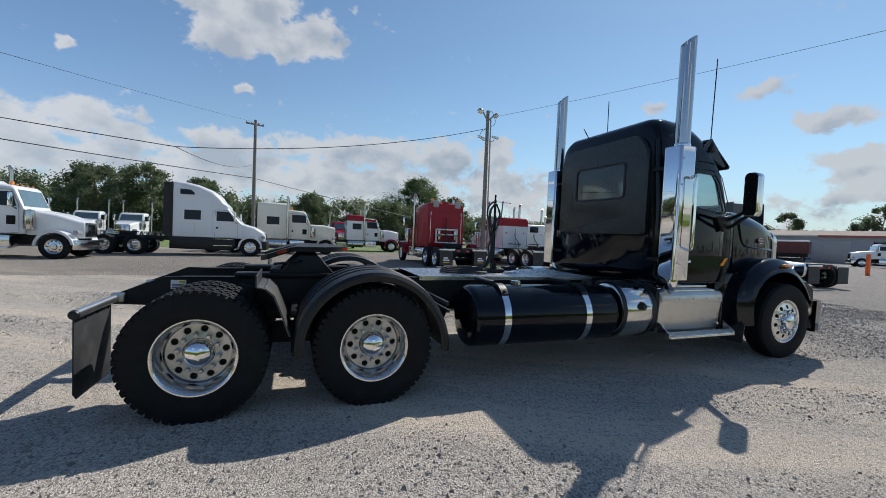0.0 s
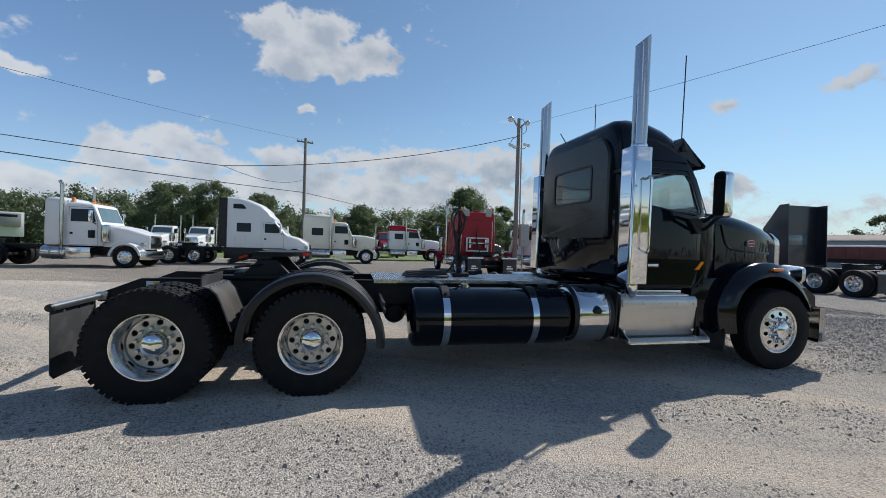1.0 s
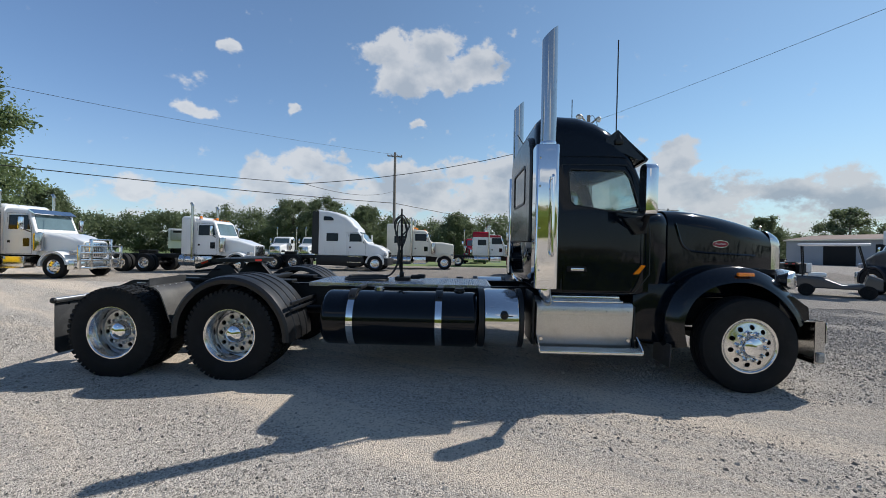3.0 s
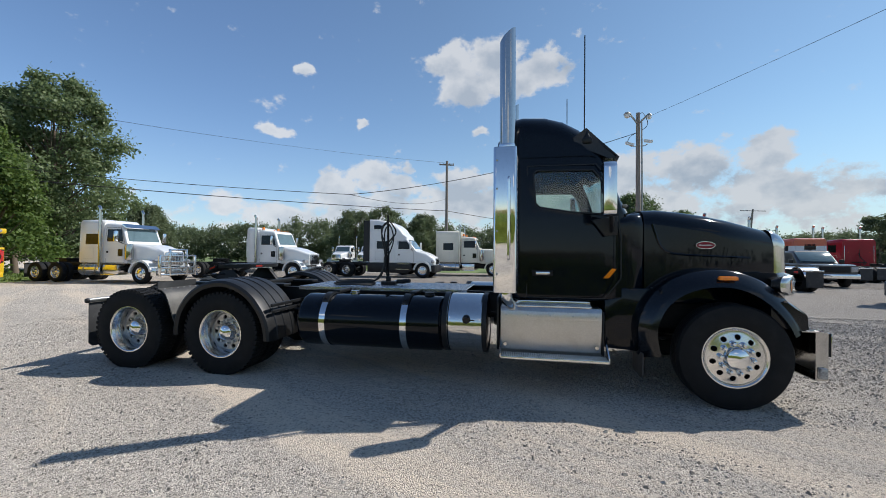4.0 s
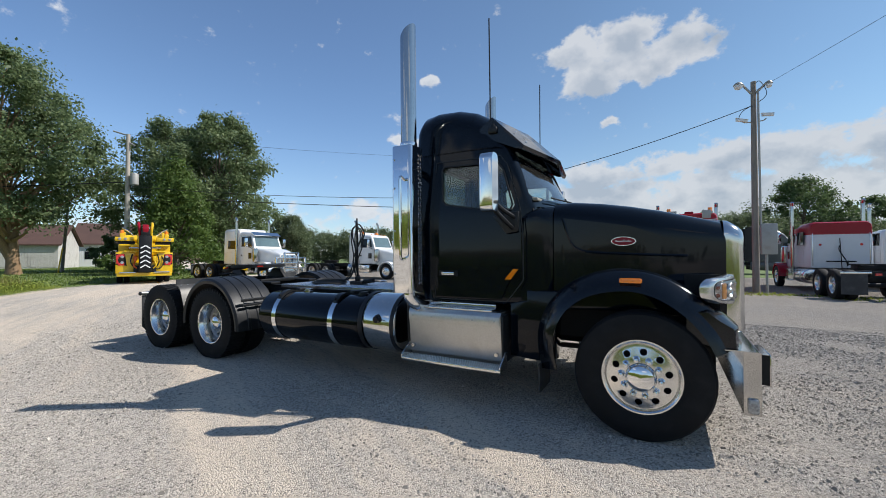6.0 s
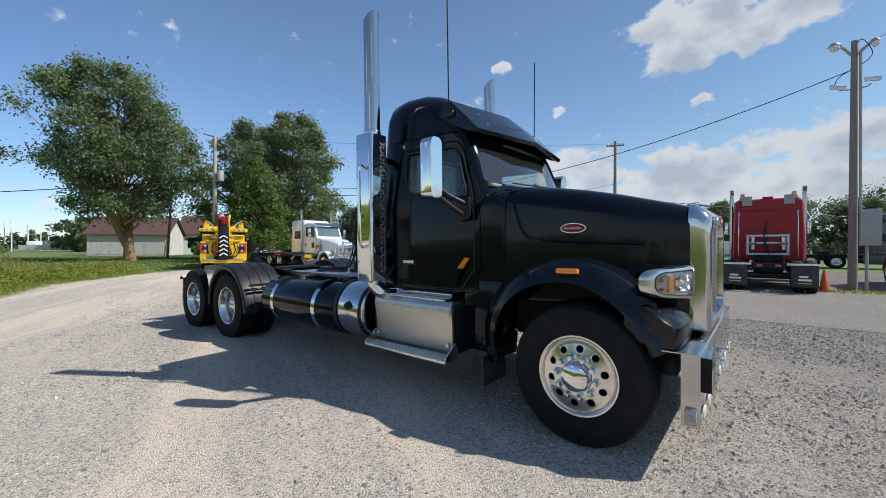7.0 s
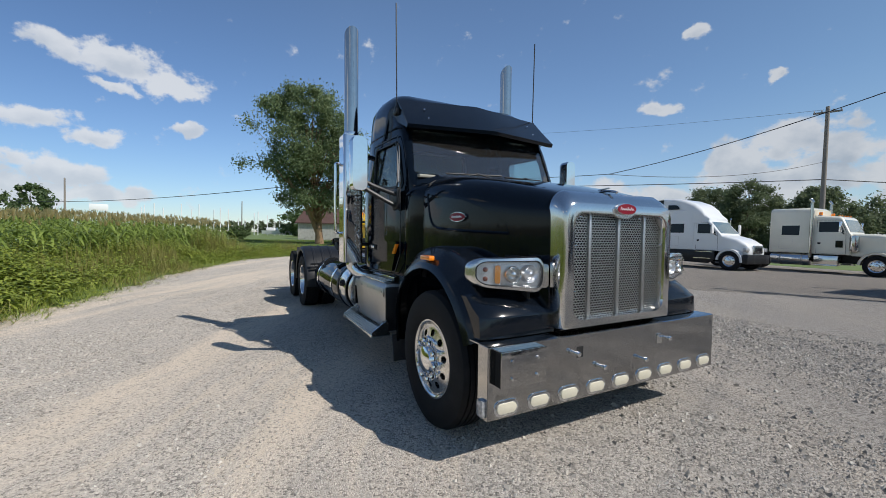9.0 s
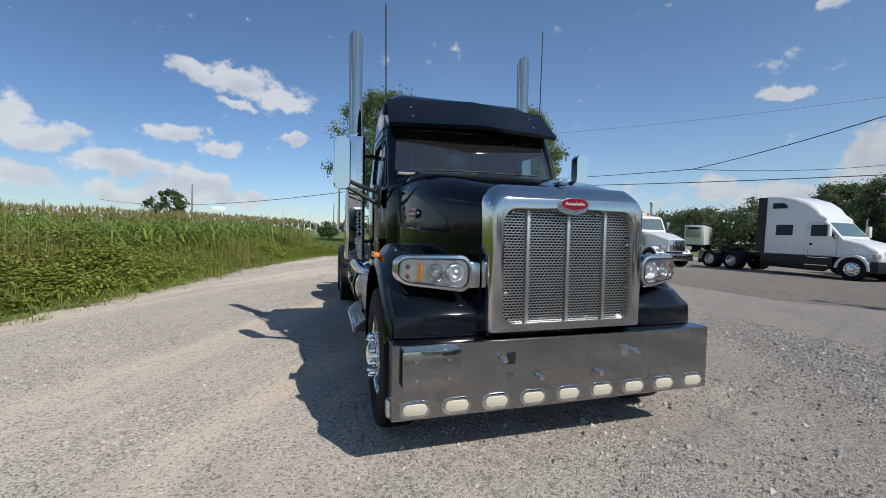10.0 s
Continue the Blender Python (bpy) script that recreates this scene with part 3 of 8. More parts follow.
def mesh_of(name, bm, material, sharp=32):
    me = bpy.data.meshes.new(name)
    bm.to_mesh(me)
    bm.free()
    me.materials.append(material)
    me.polygons.foreach_set("use_smooth", [True] * len(me.polygons))
    me.set_sharp_from_angle(angle=radians(sharp))
    return me


def part(name, bm, material, parent, label="", sharp=32):
    """One mesh object under a thing or a part."""
    me = bm if isinstance(bm, bpy.types.Mesh) else mesh_of(name, bm, material, sharp)
    ob = new(name, me)
    ob.parent = parent
    if label:
        ob["label"] = label
    return ob


def thing(name, label, category, m=None, group=""):
    """An Empty that holds a thing's parts."""
    ob = new(name)
    ob.empty_display_size = 0.2
    if m is not None:
        ob.matrix_world = m
    return tagged(ob, label, category, group)


def solid(name, bm, material, label, category, kind="", group="", sharp=32):
    return tagged(new(name, mesh_of(name, bm, material, sharp)), label, category, group, kind)


def cyl(p0, p1, r, seg=16):
    return tube([p0, p1], r, seg)

# ---- ground ----
rng = np.random.default_rng(7)


def quads_mesh(name, q, material, smooth=False):
    """A mesh of loose quads or triangles from an array (n, 3 or 4, 3)."""
    q = np.asarray(q, dtype=np.float32)
    n, k = q.shape[0], q.shape[1]
    me = bpy.data.meshes.new(name)
    me.from_pydata(q.reshape(-1, 3).tolist(), [], np.arange(n * k).reshape(n, k).tolist())
    me.materials.append(material)
    if smooth:
        me.polygons.foreach_set("use_smooth", [True] * len(me.polygons))
    return me


SLOPE = 0.022            # the yard falls gently towards the field


def ground_z(x, y):
    """Height of the yard: level far off, falling towards the field beside the truck."""
    x, y = np.asarray(x, dtype=float), np.asarray(y, dtype=float)
    fall = np.interp(y, [-60, -10, 1.4, 5.5], [-9.5, -9.5, 0.9, 0.0]) * SLOPE
    near = np.interp(np.abs(x - 4.0), [12, 24], [1.0, 0.0])
    return fall * near


gx_ = np.concatenate([[-2500, -800, -250, -90, -50], np.arange(-24, 33, 1.0), [45, 60, 100, 260, 800, 2500]])
gy_ = np.concatenate([[-2500, -800, -250, -90, -60, -40, -25, -16], np.arange(-12, 9, 0.5), [14, 22, 40, 90, 250, 800, 2500]])
GX, GY = np.meshgrid(gx_, gy_)
nx_ = len(gx_)
ground_me = bpy.data.meshes.new("ground")
ground_me.from_pydata(np.stack([GX, GY, ground_z(GX, GY)], -1).reshape(-1, 3).tolist(), [],
                      [(j * nx_ + i, j * nx_ + i + 1, (j + 1) * nx_ + i + 1, (j + 1) * nx_ + i) for j in range(len(gy_) - 1) for i in range(nx_ - 1)])
ground_me.polygons.foreach_set("use_smooth", [True] * len(ground_me.polygons))
ground_me.materials.append(M_GRAVEL)
tagged(new("ground", ground_me), "grey-tan crushed gravel yard with wheel tracks", "gravel ground", "", "structure")


def ragged(points, step=0.5, wob=0.18, seed=3):
    """A line with small random bends."""
    r = random.Random(seed)
    out = []
    for a, b in zip(points, points[1:]):
        n = max(1, int(math.dist(a, b) / step))
        for i in range(n):
            t = i / n
            out.append((a[0] + (b[0] - a[0]) * t + r.uniform(-wob, wob), a[1] + (b[1] - a[1]) * t + r.uniform(-wob, wob)))
    return out + [points[-1]]


def strip_sheet(name, near, far, z, material, label, category):
    """A sheet between two lines."""
    n = len(near)
    ds = [0.0]
    for a, b in zip(far, far[1:]):
        ds.append(ds[-1] + math.dist(a, b))
    fx = np.interp(np.linspace(0, ds[-1], n), ds, [p[0] for p in far])
    fy = np.interp(np.linspace(0, ds[-1], n), ds, [p[1] for p in far])
    me = bpy.data.meshes.new(name)
    me.from_pydata([(x, y, z + float(ground_z(x, y))) for x, y in near] + [(float(x), float(y), z) for x, y in zip(fx, fy)], [], [(i, i + 1, n + i + 1, n + i) for i in range(n - 1)])
    bm = bmesh.new()
    bm.from_mesh(me)
    bpy.data.meshes.remove(me)
    bm.normal_update()
    for f in bm.faces:
        if f.normal.z < 0:
            f.normal_flip()
    return solid(name, bm, material, label, category, "structure")


EDGE = [(40, -18.5), (20, -11.8), (8, -8.0), (2.4, -6.25), (-0.5, -5.45), (-6.4, -4.15), (-12.3, -1.95), (-14.5, 0.3), (-17.6, 3.1), (-19.2, 6.0)]
lawn_edge = ragged(EDGE + [(-20.6, 12.3), (-23, 19), (-40, 23), (-90, 27), (-400, 40)], 0.22, 0.16)
strip_sheet("lawn", lawn_edge, [(40, -400), (-150, -400), (-400, -300), (-400, 40)], 0.012, M_LAWN, "mown green grass beside the gravel yard", "grass")
strip_sheet("verge", ragged([(-60, 40), (-20, 33), (-2, 29.6), (9, 29.4), (22, 31), (40, 40)], 0.8, 0.2, 5), [(-300, 300), (100, 300)], 0.012, M_LAWN, "rough grass verge behind the parked trucks", "grass")
strip_sheet("asphalt", ragged([(-17, 10.2), (-6, 9.6), (2.9, 9.9), (5.7, 12.4), (9, 14.5), (30, 20)], 0.5, 0.12, 6), [(-19, 26), (-2, 28.4), (8, 28.6), (36, 30)], 0.006, M_ASPHALT, "worn light-grey asphalt apron", "asphalt")

# loose stones where the camera passes
N_STONE = 400000
sx = rng.uniform(-5, 15, N_STONE)
sy_ = rng.uniform(-7, 6, N_STONE)
clump = np.array([noise.noise((x * 0.55, y * 0.55, 0.0)) + 0.5 * noise.noise((x * 2.1, y * 2.1, 4.0)) for x, y in zip(sx, sy_)])
ring_r = np.hypot(sx - 97.0, sy_ - 172.0)
clump = clump - 0.75 * np.clip(np.sin(2.1 * ring_r + 1.6 * np.sin(0.83 * ring_r)), -0.3, 1)
lim = np.interp(sx, [-20, -12.3, -6.4, -0.5, 2.4, 8, 20], [2, -1.9, -4.1, -5.4, -6.2, -7.9, -11.7])
keep = (clump + rng.normal(0, 0.28, N_STONE) + 0.75 * np.clip((0.8 * sx + sy_ - 4.0) / 5.0, 0, 1) > 0.16) & (sy_ > lim + 0.1)
sx, sy_ = sx[keep], sy_[keep]
n = len(sx)
coarse = np.clip((0.8 * sx + sy_ - 4.0) / 5.0, 0, 1)
rad = (0.0046 + 0.0017 * coarse) * np.exp(rng.normal(0, 0.52, n)).clip(0.45, 4.0)
base6 = np.array([(1, 0.7, -0.4), (-1, 0.7, -0.4), (-1, -0.7, -0.4), (1, -0.7, -0.4), (0.5, 0.1, 0.75), (-0.55, -0.1, 0.65)], dtype=float)
tri8 = np.array([(0, 1, 5), (0, 5, 4), (1, 2, 5), (2, 3, 4), (2, 4, 5), (3, 0, 4)])
pv = base6[None] * rng.uniform(0.65, 1.35, (n, 6, 1)) * rad[:, None, None]
pv += rng.normal(0, 0.16, (n, 6, 3)) * rad[:, None, None]
pv[:, :, 2] *= 0.85
ang = rng.uniform(0, 6.283, n)
ca, sa = np.cos(ang)[:, None], np.sin(ang)[:, None]
px, py = pv[:, :, 0] * ca - pv[:, :, 1] * sa, pv[:, :, 0] * sa + pv[:, :, 1] * ca
pv = np.stack([px + sx[:, None], py + sy_[:, None], pv[:, :, 2] + rad[:, None] * 0.35 + ground_z(sx, sy_)[:, None]], -1)
me = bpy.data.meshes.new("gravel_stones")
me.from_pydata(pv.reshape(-1, 3).tolist(), [], (tri8[None] + 6 * np.arange(n)[:, None, None]).reshape(-1, 3).tolist())
M_STONES = bpy.data.materials.new("loose_stone")
M_STONES.use_nodes = True
sn, sl = M_STONES.node_tree.nodes, M_STONES.node_tree.links
sg = sn.new("ShaderNodeNewGeometry")
sr = sn.new("ShaderNodeValToRGB")
for p_, c_ in ((0.0, (0.2, 0.184, 0.162, 1)), (0.35, (0.33, 0.302, 0.264, 1)), (0.75, (0.45, 0.412, 0.36, 1)), (1.0, (0.58, 0.54, 0.48, 1))):
    e_ = sr.color_ramp.elements[0] if p_ == 0 else (sr.color_ramp.elements[-1] if p_ == 1 else sr.color_ramp.elements.new(p_))
    e_.color = c_
sl.new(sg.outputs["Random Per Island"], sr.inputs["Fac"])
sl.new(sr.outputs["Color"], sn["Principled BSDF"].inputs["Base Color"])
sn["Principled BSDF"].inputs["Roughness"].default_value = 0.9
sn["Principled BSDF"].inputs["Diffuse Roughness"].default_value = 0.3
sn["Principled BSDF"].inputs["Specular IOR Level"].default_value = 0.2
me.materials.append(M_STONES)
tagged(new("gravel_stones", me), "loose crushed grey and tan stones scattered over the yard", "gravel", "", "stuff")


# ---- buildings and poles ----
def shed(name, label, a, b, depth, eave, ridge, wall_m, roof_m, boards=0):
    """A building on the line from a to b, its back depth to the left of that line."""
    a, b = Vector((*a, 0)), Vector((*b, 0))
    d = (b - a).normalized()
    L = (b - a).length
    m = Matrix.Translation(a) @ Matrix.Rotation(math.atan2(d.y, d.x), 4, "Z")
    t = thing(name, label, "building", m)
    part("wall", add(box((0, 0, 0), (L, 0.2, eave)), box((0, depth - 0.2, 0), (L, depth, eave)), prism([(0.2, 0), (depth - 0.2, 0), (depth - 0.2, eave), (depth / 2, ridge - 0.1), (0.2, eave)], "x", 0, 0.2),
                     prism([(0.2, 0), (depth - 0.2, 0), (depth - 0.2, eave), (depth / 2, ridge - 0.1), (0.2, eave)], "x", L - 0.2, L)), wall_m, t)
    part("roof", prism([(-0.4, eave - 0.1), (depth / 2, ridge), (depth + 0.4, eave - 0.1), (depth + 0.4, eave + 0.08), (depth / 2, ridge + 0.2), (-0.4, eave + 0.08)], "x", -0.4, L + 0.4), roof_m, t)
    for k in range(boards):
        w = L / boards
        h = eave - 0.1 - 0.25 * random.random()
        part("board", box((k * w + 0.01, -0.03, 0.1 + 0.15 * random.random()), (k * w + w - 0.02, -0.002, h)), wall_m, t)
    return t, L


barn, L = shed("barn", "weathered grey board barn with a brown roof behind the lawn", (-66.5, 8.6), (-60.8, 16.6), 7, 3.0, 5.6, M_BARN, M_ROOF, 34)
house, L = shed("house", "white clapboard house with a dark roof behind trees", (-70, 21), (-66, 27), 8, 3.4, 6.6, M_WHITE, M_ROOF)
for x in (1.5, 4.6):
    part("window", box((x, -0.03, 1.1), (x + 0.9, 0.0, 2.3), 0.02), M_DGLASS, house)
works, L = shed("workshop", "long grey metal workshop with a red roof edge and open bays", (84, 8), (60, 66), 16, 4.0, 4.9, M_SHED, M_ROOF)
works.matrix_world = Matrix.Translation((84, 8, 0)) @ Matrix.Rotation(math.atan2(58, -24), 4, "Z") @ Matrix.Diagonal((1, -1, 1, 1))
part("fascia", box((26.1, -0.46, 3.9), (63, -0.41, 4.08)), M_CREAM, works, "tan roof edge")
part("fascia", box((-0.4, -0.46, 3.84), (26, -0.41, 4.1)), M_REDTRIM, works, "red painted roof edge")
for k in range(9):
    # two panels in three are near-black, painted as the shade inside open bays
    part("bay_panel", box((4 + 6.2 * k, -0.06, 0.0), (8 + 6.2 * k, -0.004, 3.3), 0.02), M_DARK if k % 3 else M_GALV, works, "workshop bay panel, near-black where an open bay's shade is painted in")


def utility_pole(name, label, x, y, h, r0=0.16, arms=((0.4, 2.4),), turn=0.0, lean=(0, 0), wood=None):
    t = thing(name, label, "utility pole", pose(x, y, 0, lean[0], lean[1], turn))
    part("pole", tube([(0, 0, -0.2), (0, 0, h * 0.5), (0, 0, h)], [r0, r0 * 0.85, r0 * 0.68], 14), wood or M_WOOD, t)
    for drop, w in arms:
        ar = part("cross_arm", box((-w / 2, r0 * 0.6, h - drop - 0.06), (w / 2, r0 * 0.6 + 0.1, h - drop + 0.06), 0.01), M_WOOD, t)
        for u in (-0.46, -0.2, 0.2, 0.46):
            part("insulator", moved(lathe([(0.02, 0), (0.05, -0.03), (0.03, -0.06), (0.05, -0.09), (0.02, -0.13)], 10, True), pose(u * w, r0 * 0.6 + 0.05, h - drop + 0.06, -90)), M_SHED, ar)
    return t


utility_pole("utility_pole", "tall brown wooden utility pole with a short cross-arm", -2.65, 34.2, 11.1, 0.17, ((0.35, 1.5),), 20)
pc = utility_pole("utility_pole", "wooden utility pole with a grey transformer can on the lawn", -30.0, 11.0, 11.2, 0.2, (), 0, (0, 0), M_PALEWOOD)
part("transformer", moved(lathe([(0.1, 0.5), (0.26, 0.45), (0.28, 0.4), (0.28, -0.4), (0.24, -0.46), (0.05, -0.5)], 20, True), pose(0.5, 0.25, 7.6, 90)), M_GALV, pc, "grey transformer can")
part("bracket_arm", add(tube([(0, 0, 11.1), (-1.2, -0.5, 11.5)], 0.06, 8), tube([(0, 0, 10.6), (0.5, 0.25, 10.3)], 0.05, 8)), M_GALV, pc)
utility_pole("utility_pole", "leaning old wooden pole beside the barn", -44.0, 11.6, 6.6, 0.15, (), 0, (0, 10))
lp = thing("guy_guard", "yellow guard tube over a slanting guy wire", "guy wire", pose(-40.5, 10.2, 0))
part("guard_tube", tube([(0, 0, 0), (-0.6, 0.5, 2.3)], 0.06, 8), M_YELLOW, lp)
part("wire", tube([(-0.6, 0.5, 2.3), (-1.7, 1.2, 6.0)], 0.015, 6), M_WIRE, lp)
utility_pole("utility_pole", "tilted far utility pole with a cross-arm", 47, 82, 11.0, 0.22, ((0.3, 4.0),), -25, (0, 5))
pb_pole = utility_pole("utility_pole", "wooden lamp pole with floodlights and a grey electric box", 10.45, 15.3, 8.5, 0.13, (), 0)
part("electric_box", box((0.12, -0.42, 1.55), (0.62, -0.15, 2.75), 0.02), M_GALV, pb_pole, "grey electric cabinet on the pole")
part("conduit", add(cyl((0.3, -0.25, 0), (0.3, -0.25, 1.55), 0.045, 10), cyl((0.16, -0.12, 2.7), (0.13, -0.12, 8.0), 0.04, 8)), M_GALV, pb_pole)
for s, r_, up in ((-1, 0.17, 8.42), (1, 0.12, 8.3)):
    lamp = part("dome_lamp", moved(lathe([(0.03, 0.12), (r_ * 0.6, 0.1), (r_, 0.02), (r_ * 1.04, 0.0), (r_, -0.01)], 18, True), pose(s * (0.42 + r_ * 0.5), -0.1, up, 90)), M_GALV, pb_pole, "grey dome yard lamp")
    part("lamp_glass", moved(lathe([(r_ * 0.9, 0.0), (r_ * 0.86, -0.1), (r_ * 0.5, -0.16), (0.001, -0.17)], 18), pose(s * (0.42 + r_ * 0.5), -0.1, up, 90)), M_WHITE, lamp, "frosted lamp bowl")
    part("lamp_arm", tube([(s * 0.08, -0.05, 8.02), (s * 0.42, -0.1, up + 0.06)], 0.045, 8), M_GALV, pb_pole, "sloping grey lamp arm")
    # a CCTV camera on either side, below the lamps
    cam_box = part("cctv_box", moved(add(box((-0.2, -0.06, -0.05), (0.2, 0.06, 0.05), 0.015), box((-0.23, -0.075, 0.05), (0.2, 0.075, 0.062), 0.004)), pose(s * 0.42, -0.16, 6.95 if s < 0 else 7.05, 0, 14 if s < 0 else 4, 12)), M_WHITE, pb_pole, "white box CCTV camera under the lamps")
    part("cctv_arm", tube([(s * 0.1, -0.08, 6.85), (s * 0.3, -0.12, 6.86), (s * 0.38, -0.15, 6.93)], 0.022, 6), M_GALV, cam_box)
part("service_loop", tube(spline([(0.1, -0.12, 7.6), (0.32, -0.14, 7.75), (0.4, -0.12, 8.0), (0.2, -0.1, 8.45), (0.05, -0.08, 8.4)], 5), 0.014, 6), M_WIRE, pb_pole)
part("service_loop", tube(spline([(-0.1, -0.12, 7.5), (-0.4, -0.14, 7.3), (-0.5, -0.12, 7.0), (-0.3, -0.1, 6.85)], 5), 0.014, 6), M_WIRE, pb_pole)


def cable(label, a, b, sag, r=0.016, n=24):
    pts = []
    for i in range(n + 1):
        t = i / n
        p = Vector(a).lerp(Vector(b), t)
        p.z -= sag * 4 * t * (1 - t)
        pts.append(p)
    solid("overhead_cable", tube(pts, r, 5), M_WIRE, label, "cable")


cable("black overhead service cable from the lawn pole to a splice", (-30, 11, 7.1), (-3.7, 13.64, 4.6), 0.25, 0.016)
cable("black overhead service cable rising to the lamp pole", (-3.7, 13.64, 4.6), (10.45, 15.3, 7.55), 0.45, 0.016)
cable("black overhead service cable from a splice to the far pole", (-3.7, 13.64, 4.6), (-2.65, 34.2, 7.3), 0.5, 0.014)
cable("thick black overhead cable running low between poles", (-30, 11, 6.3), (-2.65, 34.2, 6.05), 0.25, 0.03)
cable("thick black overhead cable running low between poles", (-2.65, 34.2, 6.05), (18, 49.9, 3.9), 0.1, 0.03)
cable("black overhead cable rising from the lamp pole", (10.45, 15.3, 8.1), (20, -10, 7.6), 0.25, 0.0065)
cable("thin high overhead line", (-30, 11, 11.2), (-2.65, 34.2, 10.9), 0.5, 0.008)
cable("thin high overhead line", (-30.5, 11.8, 11.4), (-2.0, 34.6, 10.9), 0.5, 0.008)
cable("black overhead cable along the corn field", (-30, 11, 7.4), (-120, -60, 7.5), 2.2, 0.04)

# ---- trees ----


def leaf_cloud(centres, radii, per, size, r, flatten=0.8):
    """Loose leaf quads spread through and over balls."""
    c = np.repeat(np.asarray(centres), per, 0)
    rr = np.repeat(np.asarray(radii), per)
    d = r.normal(0, 1, (len(c), 3))
    d /= np.linalg.norm(d, axis=1)[:, None]
    k = np.abs(r.normal(0.62, 0.33, len(c)))
    p = c + d * (rr * k)[:, None] * np.array([1, 1, flatten])
    nrm = d * 0.6 + r.normal(0, 0.6, (len(c), 3)) + np.array([0, 0, 0.35])
    nrm /= np.linalg.norm(nrm, axis=1)[:, None]
    u = np.cross(nrm, r.normal(0, 1, (len(c), 3)))
    u /= np.linalg.norm(u, axis=1)[:, None]
    v = np.cross(nrm, u)
    s = size * r.uniform(0.55, 1.3, len(c))[:, None]
    return np.stack([p - u * s, p - v * s * 0.62, p + u * s, p + v * s * 0.62], 1)


def tree(name, label, x, y, h, spread, seed, leaves=9000, size=0.2, trunk=0.35, bare=0.22, lean=0.0, leaf_mat=None, shape="round", blobs=90, turn=0.0, bark=None):
    r = np.random.default_rng(seed)
    t = thing(name, label, "tree", pose(x, y, 0, 0, 0, turn))
    limbs = bmesh.new()
    top = Vector((lean * h, 0, h * 0.8))
    add(limbs, tube(spline([(0, 0, -0.2), (lean * h * 0.2 + r.normal(0, 0.1), r.normal(0, 0.1), h * 0.28), (lean * h * 0.6, r.normal(0, 0.25), h * 0.55), top], 4), [trunk * (1.25 if i == 0 else 1 - 0.88 * i / 12) for i in range(13)], 10))
    cs, rs = [], []
    for k in range(blobs):
        f = bare + (1 - bare) * r.uniform(0, 1) ** 0.85
        if shape == "cone":
            wide = spread * (1.02 - f) * 1.15
        elif shape == "vase":
            g = (f - bare) / (1 - bare)
            wide = spread * (0.6 + 0.62 * g) * math.sqrt(max(0.04, 1 - max(0, (g - 0.38) / 0.64) ** 2))
        else:
            wide = spread * math.sin(math.pi * min(1, max(0.08, (f - bare) / (1 - bare) * 0.86 + 0.1))) ** 0.62
        a = r.uniform(0, 6.283)
        q = wide * r.uniform(0.1, 1.0) ** 0.5 * (1 + (0.34 * math.sin(2 * a + 0.6) * math.cos(5 * f) + 0.2 * math.sin(5 * a + 7 * f) if shape == "vase" else 0.22 * math.sin(3 * a + seed)))
        c = (lean * h * f + q * math.cos(a), q * math.sin(a), h * f * (1 - 0.12 * (q / spread) ** 2))
        cs.append(c)
        rs.append(spread * r.uniform(0.15, 0.31) * (0.8 if f > 0.85 else 1))
        if k % 3 == 0:
            z0 = max(h * 0.15, c[2] * r.uniform(0.45, 0.75))
            b0 = Vector((lean * z0, 0, z0))
            mid = b0.lerp(Vector(c), 0.5) + Vector((0, 0, -0.03 * h * r.uniform(0, 1)))
            w = trunk * 0.42 * (1 - f * 0.6)
            add(limbs, tube([b0, mid, Vector(c)], [w, w * 0.6, w * 0.15], 6))
    if shape == "vase":
        for k in range(9):
            a = 6.283 * k / 9 + r.uniform(-0.3, 0.3)
            z0 = h * r.uniform(0.04, 0.16)
            out = spread * r.uniform(0.35, 0.75)
            b0 = Vector((lean * z0, 0, z0))
            e = Vector((lean * h * 0.5 + out * math.cos(a), out * math.sin(a), h * r.uniform(0.4, 0.6)))
            mid = b0.lerp(e, 0.5) + Vector((-0.12 * out * math.cos(a), -0.12 * out * math.sin(a), 0.3))
            w = trunk * r.uniform(0.35, 0.6)
            add(limbs, tube(spline([b0, mid, e], 4), [w * (1 - 0.75 * i / 8) for i in range(9)], 8))
    part("trunk", limbs, bark or M_BARK, t, "grey-brown trunk with spreading limbs", 60)
    q = leaf_cloud(cs, rs, leaves // blobs, size, r)
    part("crown", quads_mesh("crown", q, leaf_mat or M_LEAF), None, t, "leafy green crown with gaps")
    return t


tree("willow_tree", "large old tree with thick bare limbs and a wind-swept crown", -38.9, 7.0, 17.4, 6.6, 11, 58000, 0.135, 0.45, 0.26, 0.12, M_LEAF2, "vase", 190, -75, M_BARK2)
tree("poplar_tree", "tall leafy poplar at the yard's edge", -32.5, 19.8, 15.4, 5.0, 12, 44000, 0.135, 0.4, 0.1, 0.02, M_LEAF2, "round", 170)
tree("poplar_tree", "tall leafy poplar at the yard's edge", -37.0, 17.6, 15.0, 5.2, 13, 40000, 0.135, 0.4, 0.1, 0.0, M_LEAF2, "round", 160)
tree("cedar_tree", "dense light-green cedar standing by the pole", -27.6, 13.4, 9.2, 3.7, 14, 20000, 0.12, 0.25, 0.05, 0.0, M_LEAFD, "cone", 110)
tree("cedar_tree", "dense light-green cedar standing by the pole", -30.5, 16.5, 8.0, 3.6, 15, 13000, 0.13, 0.22, 0.05, 0.0, M_LEAFD, "cone", 90)
